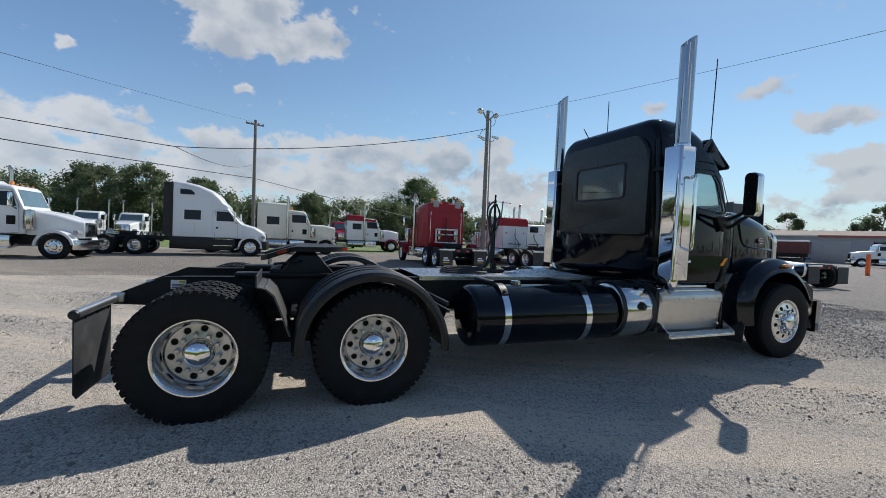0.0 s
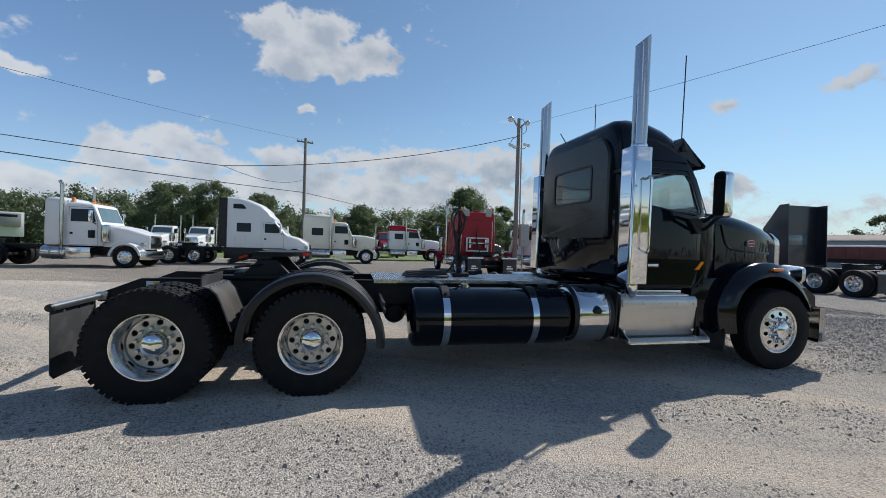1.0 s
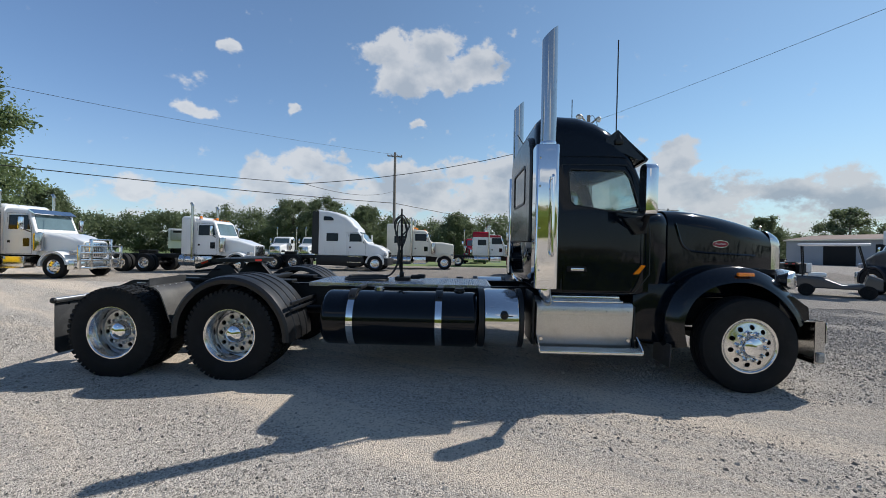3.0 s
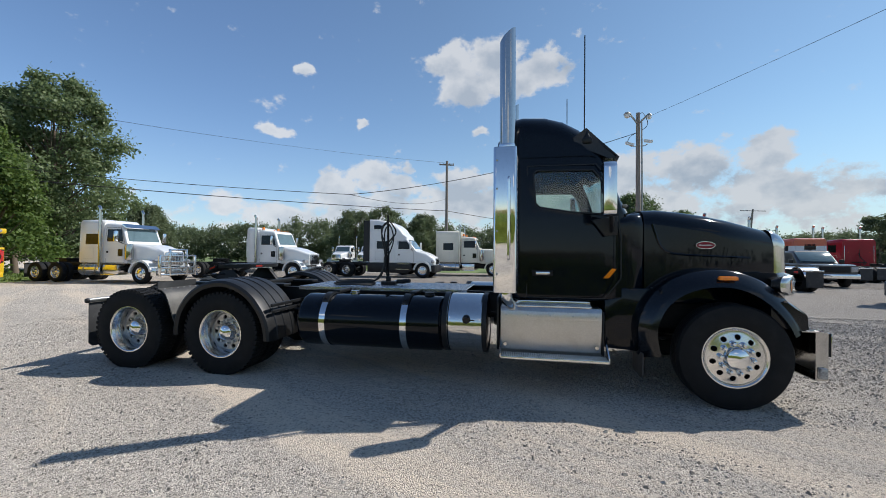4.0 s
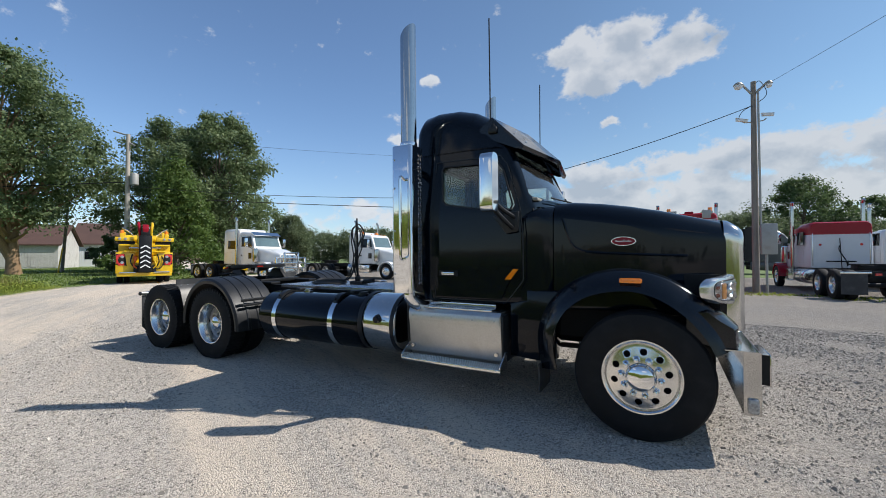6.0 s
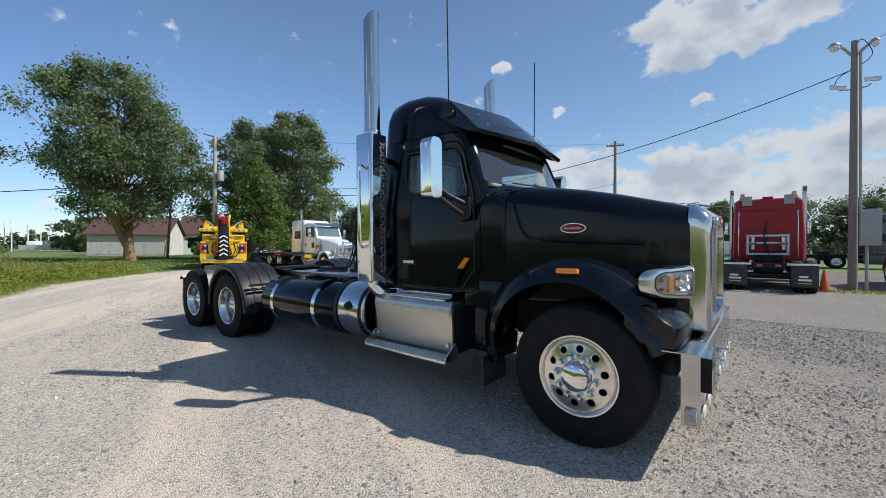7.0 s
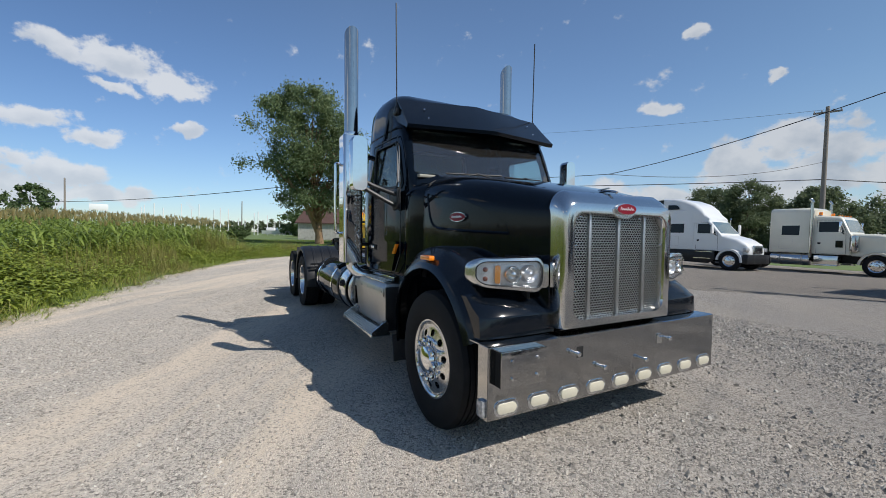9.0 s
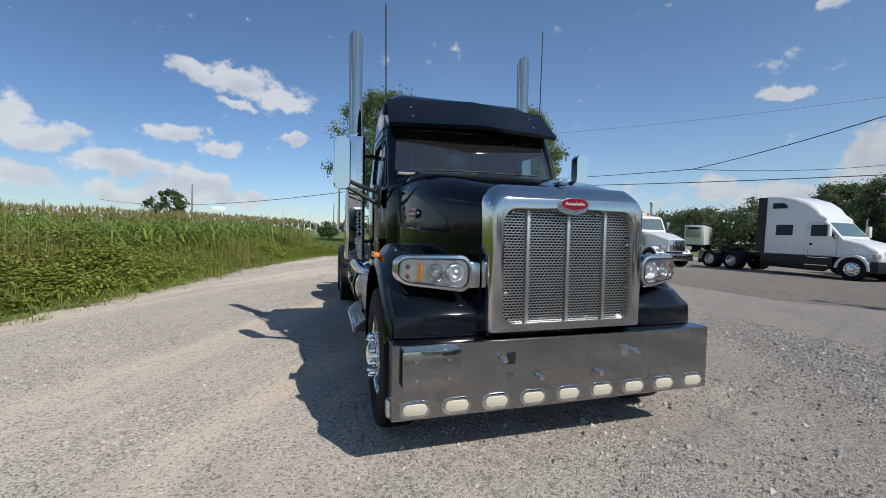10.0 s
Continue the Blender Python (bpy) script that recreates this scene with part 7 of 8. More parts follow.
# bumper
def bumper():
    bm = prism([(7.77, 0.33), (7.872, 0.335), (7.876, 0.34), (7.876, 0.785), (7.86, 0.793), (7.66, 0.793), (7.66, 0.785), (7.85, 0.785), (7.866, 0.78), (7.866, 0.345), (7.77, 0.34)], "y", -1.19, 1.19)
    add(bm, prism([(7.77, 0.336), (7.873, 0.336), (7.873, 0.79), (7.77, 0.79)], "y", -1.194, -1.186), prism([(7.77, 0.336), (7.873, 0.336), (7.873, 0.79), (7.77, 0.79)], "y", 1.186, 1.194))
    return bm


bp_ = part("bumper", bumper(), M_STEEL, truck, "deep polished steel front bumper")
part("bumper_back", box((7.5, -0.6, 0.45), (7.66, 0.6, 0.75), 0.02), M_PLASTIC, bp_)
for k in range(9):
    y = -1.052 + 0.2635 * k
    lm = part("bumper_lamp", moved(prism(rounded(0.19, 0.104, 0.05, 6), "x", 7.872, 7.882, 0.003), pose(0, y, 0.4)), M_CHROME, bp_, "oval lamp in a chrome bezel")
    part("lens", moved(prism(rounded(0.15, 0.066, 0.032, 6), "x", 7.878, 7.89, 0.004), pose(0, y, 0.4)), M_FOG, lm, "frosted warm-white lens")
    for s in (-1, 1):
        part("screw", moved(lathe([(0.006, 0), (0.004, -0.003), (0.001, -0.004)], 8), pose(7.883, y + s * 0.083, 0.4, 0, 0, 90)), M_DULL, lm)
for s in (-1, 1):
    part("corner_lamp", box((7.79, s * 1.2 - 0.022, 0.35), (7.86, s * 1.2 + 0.022, 0.46), 0.015), M_LENS, bp_, "clear side lamp")
pb = part("plate_bracket", add(box((7.93, -1.14, 0.545), (7.94, -0.785, 0.77), 0.003), box((7.876, -1.13, 0.755), (7.935, -0.79, 0.768)), box((7.876, -0.79, 0.55), (7.935, -0.785, 0.765))), M_STEEL, bp_, "polished blank plate holder")
# near-black plate drawn as the shade in the holder's open side
part("slot_shade", box((7.876, -1.137, 0.55), (7.933, -1.131, 0.765)), M_DARK, pb)
for y in (-1.06, -0.86):
    for z in (0.6, 0.71):
        part("bolt", cyl((7.94, y, z), (7.95, y, z), 0.01, 8), M_CHROME, pb)
for y, z in ((-0.486, 0.672), (-0.224, 0.541), (0.227, 0.534), (0.511, 0.665)):
    part("tow_pin", moved(lathe([(0.012, 0), (0.012, -0.03), (0.018, -0.032), (0.018, -0.052), (0.014, -0.058), (0.001, -0.06)], 14), pose(7.876, y, z, 0, 0, 90)), M_CHROME, bp_, "chrome tow pin")
# bumper isn't cut here; the opening's shade is a near-black square
part("tow_hole_shade", box((7.87, -0.455, 0.63), (7.8775, -0.395, 0.705)), M_DARK, bp_, "near-black square painted as the shade in the tow-hook opening")
part("tow_cover", box((7.876, 0.41, 0.625), (7.882, 0.475, 0.7), 0.002), M_ALU, bp_)
part("radiator_guard", add(box((7.62, -0.55, 0.79), (7.7, 0.55, 0.83), 0.006), *[box((7.7, -0.5 + 0.09 * k, 0.795), (7.71, -0.44 + 0.09 * k, 0.82), 0.003) for k in range(12)]), M_CHASSIS, truck)

# ---- parked trucks ----
ME_FTYRE = mesh_of("tyre", lathe(tyre_profile(0.27, 0.51, 0.29), 36), M_RUBBER)
ME_FRIM = mesh_of("rim", lathe([(0.29, -0.11), (0.3, -0.115), (0.28, -0.1), (0.262, -0.06), (0.25, 0.03), (0.2, 0.035), (0.13, 0.025), (0.12, 0.0), (0.1, -0.05), (0.07, -0.075), (0.001, -0.085)], 28), M_ALU)
ME_FRIMS = mesh_of("rim", lathe([(0.29, -0.11), (0.3, -0.115), (0.28, -0.1), (0.25, -0.085), (0.18, -0.105), (0.13, -0.11), (0.12, -0.12), (0.1, -0.16), (0.001, -0.175)], 28), M_ALU)


# far rims are uncut: near-black discs paint the shade of ten hand holes
def hole_shade_discs():
    bm = bmesh.new()
    for i in range(10):
        a = 2 * math.pi * i / 10
        add(bm, moved(lathe([(0.026, 0.0), (0.001, 0.0)], 10), pose(0.215 * math.cos(a), 0, 0.215 * math.sin(a))))
    return bm


ME_HOLESHADE_D = mesh_of("hole_shade", moved(hole_shade_discs(), pose(0, 0.03, 0)), M_DARK)
ME_HOLESHADE_S = mesh_of("hole_shade", moved(hole_shade_discs(), pose(0, -0.1, 0)), M_DARK)


def far_wheel(parent, x, y, dual):
    w = part("wheel", ME_FRIM if dual else ME_FRIMS, None, parent)
    w.matrix_local = pose(x, y, 0.505, 0, 0, 0 if y < 0 else 180)
    part("tyre", ME_FTYRE, None, w)
    tagged(part("hole_shade", ME_HOLESHADE_D if dual else ME_HOLESHADE_S, None, w), kind="stuff")
    if dual:
        o = part("inner_tyre", ME_FTYRE, None, w)
        o.location = (0, 0.32, 0)


def arch(x, r, w0, w1, a0=-8, a1=188, thick=0.03, zc=0.505):
    rings = []
    for k in range(21):
        a = radians(a0 + (a1 - a0) * k / 20)
        c, s = math.cos(a), math.sin(a)
        rings.append([(x + r * c, w0, zc + r * s), (x + r * c, w1 - 0.04, zc + r * s), (x + (r - 0.02) * c, w1, zc + (r - 0.02) * s), (x + (r - 0.1) * c, w1, zc + (r - 0.1) * s), (x + (r - 0.1) * c, w1 - 0.03, zc + (r - 0.1) * s), (x + (r - thick) * c, w0, zc + (r - thick) * s)])
    bm = loft(rings)
    bmesh.ops.recalc_face_normals(bm, faces=bm.faces)
    return bm


def tractor(label, x, y, heading, body, wb=5.9, sleeper=1.6, roof=3.1, sroof=3.3, top=None, aero=False, hood_top=2.0, hood_h=None, nose=0.85, fender=None, stacks=True, visor=None, skirts=None, beacons=False, bars=False,
            light_bar=False, window=True, tall=False, rear_fender=None, flap_marks=False, grille=None, extender=None, frame_long=0.0, rear_window=False, hood_slope=0.25, sw=1.05, side_glass=None):
    """A parked tractor: nose towards its own +x, the middle of its rear axles at 0."""
    t = thing("parked_truck", label, "truck", pose(x, y, 0, 0, 0, heading), "parked trucks")
    fender = fender or body
    cab1 = wb - (0.55 if aero else 1.05)          # foot of the windscreen
    cab0 = cab1 - 1.42                            # back of the cab
    sl0 = cab0 - sleeper
    front = wb + nose
    zf = 1.0
    part("frame", add(box((-1.25, -0.45, 0.78), (front - 0.3, -0.37, 1.0), 0.01), box((-1.25, 0.37, 0.78), (front - 0.3, 0.45, 1.0), 0.01), box((-1.25, -0.4, 0.8), (-1.15, 0.4, 0.98)), box((-0.5, -0.4, 0.55), (0.5, 0.4, 0.8), 0.05), box((sl0 + 0.3, -0.4, 0.55), (wb, 0.4, 1.0), 0.05)), M_CHASSIS, t)
    for ax in (-0.67, 0.67):
        for s in (-1, 1):
            far_wheel(t, ax, s * 1.09, True)
        part("axle", cyl((ax, -0.9, 0.5), (ax, 0.9, 0.5), 0.08, 10), M_CHASSIS, t)
    for s in (-1, 1):
        far_wheel(t, wb, s * 1.06, False)
    fw_ = part("fifth_wheel", prism([(-0.5, -0.4), (0.3, -0.45), (0.45, -0.2), (0.45, 0.2), (0.3, 0.45), (-0.5, 0.4), (-0.2, 0.06), (-0.2, -0.06)], "z", 1.16, 1.21), M_CHASSIS, t)
    part("pedestal", box((-0.25, -0.4, 1.0), (0.3, 0.4, 1.16), 0.02), M_CHASSIS, fw_)
    for s in (-1, 1):
        fl = part("mud_flap", box((-1.4, min(s * 0.55, s * 1.2), 0.22), (-1.385, max(s * 0.55, s * 1.2), 0.92)), M_FLAP, t)
        part("flap_bar", box((-1.42, min(s * 0.45, s * 1.22), 0.9), (-1.36, max(s * 0.45, s * 1.22), 0.97), 0.01), M_ALU, fl)
        if flap_marks:
            part("flap_mark", add(box((-1.406, s * 0.88 - 0.16, 0.42), (-1.401, s * 0.88 + 0.16, 0.48)), box((-1.406, s * 0.88 - 0.08, 0.52), (-1.401, s * 0.88 + 0.14, 0.58))), M_WHITE_E, fl)
            part("flap_mark", box((-1.406, s * 0.88 - 0.16, 0.33), (-1.401, s * 0.88 + 0.16, 0.36)), M_YELLOW, fl)
        if rear_fender:
            for ax in (-0.67, 0.67):
                part("rear_fender", arch(ax, 0.6, s * 0.58, s * 1.22, 20 if ax > 0 else 40, 140 if ax > 0 else 165), rear_fender, t)
    part("tail_lamp", box((-1.27, -0.32, 0.84), (-1.25, -0.16, 0.92), 0.005), M_REDLENS, t)
    part("tail_lamp", box((-1.27, 0.16, 0.84), (-1.25, 0.32, 0.92), 0.005), M_REDLENS, t)
    # cab
    slope = 0.62 if aero else 0.3
    rows = [(cab0, 1.0, 1.0, roof, 0.12), (cab0 + 0.1, 1.02, 0.98, roof + 0.03, 0.16), (cab1 - slope - 0.12, 1.02, 0.98, roof - 0.03, 0.16), (cab1 - slope, 1.01, 0.98, roof - 0.12, 0.14), (cab1, 0.99, 0.98, hood_top + 0.05, 0.08), (cab1 + 0.06, 0.97, 0.98, hood_top - 0.02, 0.06)]
    cb = part("cab", loft([section(a, w, z0, z1, rt, 0.04, 4, 0.06) for a, w, z0, z1, rt in rows]), body, t, "", 40)
    d = Vector((-slope, 0, (roof - 0.12) - (hood_top + 0.05)))
    foot, head = Vector((cab1, 0, hood_top + 0.05)), Vector((cab1, 0, hood_top + 0.05)) + d
    nrm = Vector((d.z, 0, -d.x)).normalized() * 0.012
    a, b = foot.lerp(head, 0.06) + nrm, foot.lerp(head, 0.9) + nrm
    part("windscreen", loft([[a + Vector((0, -0.86, 0)), a + Vector((0, 0.86, 0)), a + Vector((0, 0.86, 0)) - nrm * 3, a + Vector((0, -0.86, 0)) - nrm * 3], [b + Vector((0, -0.8, 0)), b + Vector((0, 0.8, 0)), b + Vector((0, 0.8, 0)) - nrm * 3, b + Vector((0, -0.8, 0)) - nrm * 3]]), M_WSBLUE, cb, "opaque windscreen with the sky's paleness put into its colour")
    zb, zt = hood_top + 0.08, roof - 0.3
    wy = 1.02 * (1 - 0.06 * max(0, (zb + zt) / 2 - 1.9))
    for s in (-1, 1):
        dr = part("door", outline_pos(outline_strip([(cab0 + 0.16, 1.02), (cab0 + 0.16, roof - 0.2), (cab1 - slope - 0.05, roof - 0.22), (cab1 - 0.12, zb + 0.05), (cab1 - 0.1, 1.02)], 0.014, 0.006), s, 1.02, 0.006), M_PLASTIC, cb)
        part("side_window", outline_pos(sheet([(cab0 + 0.24, zb), (cab0 + 0.24, zt), (cab1 - slope * 0.75 - 0.12, zt), (cab1 - 0.2, zb)], 0.02), s, 1.02, 0.008), side_glass or M_DGLASS, dr, "dark side window")
        part("door_handle", outline_pos(box((cab0 + 0.22, -0.02, 1.5), (cab0 + 0.34, 0.0, 1.6), 0.006), s, 1.02, 0.006), M_DARK, dr)
        if not aero:
            part("view_window", outline_pos(sheet([(cab1 - 0.5, 1.35), (cab1 - 0.5, 1.7), (cab1 - 0.22, 1.7), (cab1 - 0.22, 1.35)], 0.014), s, 1.02, 0.008), M_DGLASS, dr)
        mr_ = part("mirror", box((cab1 - 0.28, s * 1.36 - 0.1, zb - 0.02), (cab1 - 0.18, s * 1.36 + 0.1, zb + 0.52), 0.04), M_CHROME if not aero else M_WHITE, t)
        part("mirror_arm", tube([(cab1 - 0.2, s * 1.0, zb - 0.1), (cab1 - 0.23, s * 1.3, zb + 0.02)], 0.025, 6), M_PLASTIC, mr_)
        # steps and tanks
        if skirts is None:
            tk = part("fuel_tank", moved(drum(min(sl0 + 0.1, cab0 - 0.85), cab0 - 0.05 if sleeper > 1 else cab0 + 0.1, 0.31, 0, 0, 24), pose(0, s * 0.86, 0.67)), M_ALU if body is not M_BLACK else M_STEEL, t, "polished fuel tank")
            for k in (0.25, 0.75):
                xx = sl0 + 0.1 + (cab0 - sl0) * k
                part("tank_strap", moved(band(xx, 0.07, 0.313, 0, 0, 0, 360), pose(0, s * 0.86, 0.67)), M_DULL, tk)
            part("step_box", add(box((cab0 + 0.12, min(s * 0.6, s * 1.12), 0.42), (cab1 - 0.35, max(s * 0.6, s * 1.12), 0.92), 0.02), box((cab0 + 0.12, min(s * 1.1, s * 1.22), 0.4), (cab1 - 0.35, max(s * 1.1, s * 1.22), 0.44), 0.006)), M_ALU, t, "aluminium step box")
        else:
            sk = part("side_skirt", prism([(sl0 - 0.1, 0.36), (cab1 - 0.55, 0.3), (cab1 - 0.2, 0.55), (cab1 - 0.25, 1.0), (sl0 - 0.1, 1.0)], "y", s * 1.0, s * 1.08, 0.01), skirts, t)
            part("step_trim", box((cab0 + 0.2, s * 1.085 - 0.006, 0.92), (cab1 - 0.35, s * 1.085 + 0.006, 0.95)), M_ALU, sk)
            part("step_trim", box((cab0 + 0.1, s * 1.085 - 0.006, 0.56), (cab1 - 0.4, s * 1.085 + 0.006, 0.59)), M_ALU, sk)
        part("front_fender", arch(wb, 0.66 if not aero else 0.62, s * 0.6, s * 1.2, -5 if aero else 8, 178), fender, t, "", 50)
        part("headlamp", box((front - 0.3, s * 0.9 - 0.18, 1.0), (front - 0.1, s * 0.9 + 0.18, 1.2), 0.06), M_LENS, t, "clear headlamp")
    # hood
    hw, zt0 = (0.98, hood_top) if aero else (0.86, hood_top)
    zn = (hood_h or (hood_top - hood_slope))
    hr = [section(cab1 + 0.05, hw, 0.95, zt0, 0.16, 0.03, 4), section(cab1 + (front - cab1) * 0.5, hw * 0.93, 0.9, (zt0 + zn) / 2 + 0.05, 0.18, 0.03, 4), section(front - 0.22, hw * (0.86 if aero else 0.74), 0.85, zn, 0.16, 0.03, 4), section(front - 0.1, hw * (0.7 if aero else 0.7), 0.86, zn - (0.25 if aero else 0.04), 0.14, 0.03, 4)]
    hd = part("hood", loft(hr), body, t, "", 45)
    part("grille", prism([(u, v + (0.88 + zn - 0.06) / 2) for u, v in rounded(hw * (0.95 if aero else 1.28), zn - 0.1 - 0.88, 0.08, 4)], "x", front - 0.12, front - 0.06, 0.012), grille or M_ALU, hd, "bright metal grille")
    for k in range(7):
        yy = (k - 3) * 0.11 * hw
        part("grille_bar", box((front - 0.062, yy - 0.012, 0.95), (front - 0.05, yy + 0.012, zn - 0.16)), M_CHASSIS, hd)
    part("bumper", prism([(front - 0.25, -1.18), (front - 0.02, -1.1), (front + 0.03, -0.6), (front + 0.03, 0.6), (front - 0.02, 1.1), (front - 0.25, 1.18)], "z", 0.38, 0.78 if not aero else 0.85, 0.02), (skirts if aero and skirts else M_ALU), t)
    # sleeper
    if sleeper > 0.3:
        split = sroof - 0.5 if top else None
        srows = [(sl0, sw - 0.05, 1.02, sroof - 0.05, 0.16), (sl0 + 0.08, sw, 1.0, sroof, 0.2), (cab0 - 0.1, sw, 1.0, sroof, 0.2), (cab0 + 0.02, 1.02, 1.0, sroof - 0.08, 0.2)]
        sp = part("sleeper", loft([section(a, w, z0, z1, rt, 0.05, 5, 0.03) for a, w, z0, z1, rt in srows]), body, t, "", 40)
        if top:
            cap = loft([section(a, w + 0.012, split, z1 + 0.012, rt, 0.01, 5, 0.03) for a, w, z0, z1, rt in [(sl0 - 0.012, *srows[0][1:]), *srows[1:]]])
            part("roof_cap", cap, top, sp, "", 40)
            for s in (-1, 1):
                part("cab_roof_band", outline_pos(sheet([(cab0 + 0.02, roof - 0.26), (cab0 + 0.02, roof - 0.03), (cab1 - slope - 0.1, roof - 0.05), (cab1 - slope, roof - 0.26)], 0.008), s, 1.02, 0.008), top, cb)
        if window:
            for s in (-1, 1):
                x0 = sl0 + 0.3 * sleeper
                part("sleeper_window", outline_pos(sheet([(x0, 1.95), (x0, 2.5), (x0 + 0.78, 2.5), (x0 + 0.78, 1.95)], 0.014), s, 1.05, 0.012), M_DGLASS, sp, "dark sleeper window")
                part("locker_door", outline_pos(outline_strip([(x0 - 0.1, 1.2), (x0 - 0.1, 1.75), (x0 + 0.5, 1.75), (x0 + 0.5, 1.2)], 0.012, 0.006), s, 1.05, 0.006), M_DULL, sp)
        if rear_window:
            part("rear_window", box((sl0 - 0.012, -0.35, 2.1), (sl0 + 0.02, 0.35, 2.5), 0.01), M_DGLASS, sp)
        for s in (-1, 1):
            part("marker", moved(lathe([(0.05, 0), (0.04, -0.02), (0.001, -0.025)], 12), pose(sl0 - 0.002, s * 0.62, 1.95, 0, 0, -90)), M_REDLENS, sp, "red rear marker lamp")
            part("trim_strip", box((sl0 - 0.02, s * 0.86 - 0.012, 1.1), (sl0 + 0.01, s * 0.86 + 0.012, sroof - 0.45), 0.005), M_ALU, sp)
        part("hose_bracket", add(box((sl0 - 0.05, -0.45, 1.25), (sl0 - 0.01, 0.45, 1.3)), tube(spline([(sl0 - 0.06, -0.2, 1.3), (sl0 - 0.3, -0.1, 1.1), (sl0 - 0.5, 0, 1.3), (sl0 - 0.2, 0.1, 1.7), (sl0 - 0.05, 0.05, 1.9)], 4), 0.02, 6), cyl((sl0 - 0.1, 0, 1.0), (sl0 - 0.1, 0.05, 2.2), 0.015, 6)), M_CHASSIS, sp)
    if tall:
        # sloping wind fairing that carries the sleeper roof down to the windscreen
        fr = [section(sl0, 1.04, sroof - 0.3, 3.98, 0.14, 0.02, 5, 0.03), section(sl0 + 0.6, 1.05, sroof - 0.3, 3.96, 0.2, 0.02, 5, 0.03), section(sl0 + 1.2, 1.04, sroof - 0.35, 3.85, 0.26, 0.02, 5, 0.03), section(cab0 - 0.05, 1.03, roof - 0.25, 3.62, 0.3, 0.02, 5, 0.02), section(cab0 + 0.35, 1.0, roof - 0.25, 3.3, 0.28, 0.02, 5, 0.02), section(cab1 - slope - 0.28, 0.97, roof - 0.25, 3.02, 0.2, 0.02, 5, 0.0), section(cab1 - slope - 0.02, 0.92, roof - 0.25, roof + 0.02, 0.08, 0.02, 5, 0.0)]
        if sleeper < 0.3:
            fr = [section(cab0 - 0.02, 1.0, roof - 0.14, 3.7, 0.06, 0.02, 5, 0.02), section(cab0 + 0.12, 1.0, roof - 0.14, 3.68, 0.1, 0.02, 5, 0.02), section(cab0 + 0.5, 0.97, roof - 0.14, 3.2, 0.14, 0.02, 5, 0.02), section(cab0 + 0.88, 0.86, roof - 0.14, roof + 0.04, 0.06, 0.02, 5, 0.0)]
            part("cab_window", box((cab0 - 0.012, -0.5, 1.95), (cab0 + 0.01, 0.5, 2.4), 0.008), M_WSBLUE, cb, "opaque rear cab window coloured pale for light showing through")
        fa = part("wind_fairing", loft(fr), body, t, "", 50)
        for s in (-1, 1):
            if sleeper > 0.3:
                part("fairing_window", outline_pos(sheet([(sl0 + 0.35, 3.3), (sl0 + 0.35, 3.58), (sl0 + 0.85, 3.56), (sl0 + 1.02, 3.4), (sl0 + 1.02, 3.3)], 0.02), s, 1.128, 0.01), M_DGLASS, fa, "dark fairing window")
            part("side_extender", prism([(sl0 - 0.45, 1.1), (sl0 + 0.02, 1.05), (sl0 + 0.02, 3.9 if sleeper else 3.7), (sl0 - 0.4, 3.9 if sleeper else 3.72)], "y", s * 0.99, s * 1.02), extender or M_PLASTIC, fa)
    if stacks:
        for s in (-1, 1):
            sx0 = cab0 - 0.02 if sleeper > 0.3 else cab0 - 0.15
            sk_ = part("exhaust_pipe", add(tube(spline([(sx0, s * 1.16, 0.8), (sx0, s * 1.16, 2.0), (sx0, s * 1.16, 3.5), (sx0, s * 1.16, 3.72), (sx0 - 0.09, s * 1.16, 3.86)], 3), 0.072, 12)), M_STEEL, t, "chrome exhaust stack")
            part("air_cleaner", moved(lathe([(0.05, -0.42), (0.17, -0.38), (0.18, -0.3), (0.18, 0.3), (0.17, 0.38), (0.05, 0.42)], 16, True), pose(cab1 + 0.2, s * 1.02, 1.55, 90)), M_STEEL, t, "round chrome air cleaner") if not aero else None
    if visor:
        part("visor", prism([(cab1 - slope - 0.06, roof - 0.02), (cab1 - slope + 0.24, roof - 0.22), (cab1 - slope + 0.22, roof - 0.25), (cab1 - slope - 0.06, roof - 0.1)], "y", -0.95, 0.95), visor, t)
    if beacons:
        for yy in (-0.75, 0.75):
            bx = cab0 + 0.2 if sleeper < 1.4 or beacons == "cab" else sl0 + 0.1
            part("beacon", moved(lathe([(0.08, 0.0), (0.08, -0.12), (0.07, -0.16), (0.001, -0.17)], 14), pose(bx, yy, (roof if bx > cab0 else sroof) + 0.06, -90)), M_AMBER, t, "amber warning beacon")
            part("beacon_base", box((bx - 0.08, yy - 0.1, (roof if bx > cab0 else sroof) - (0.22 if bx < cab0 else 0.03)), (bx + 0.06, yy + 0.1, (roof if bx > cab0 else sroof) + 0.07), 0.01), M_GALV, t)
    if light_bar:
        for k in range(5):
            part("roof_lamp", moved(lathe([(0.04, 0), (0.04, -0.03), (0.001, -0.06)], 10), pose(cab1 - slope - 0.2, -0.7 + 0.35 * k, roof, -90)), M_AMBER, t, "amber roof lamp")
    if bars:
        bb = part("bull_bar", box((front + 0.12, -1.1, 0.4), (front + 0.2, 1.1, 0.48), 0.02), M_ALU, t, "polished tube bull bar")
        for z in (0.75, 1.05, 1.35):
            part("cross_bar", box((front + 0.12, -1.1, z), (front + 0.2, 1.1, z + 0.08), 0.02), M_ALU, bb)
        part("cross_bar", box((front + 0.12, -0.54, 1.64), (front + 0.2, 0.54, 1.72), 0.02), M_ALU, bb)
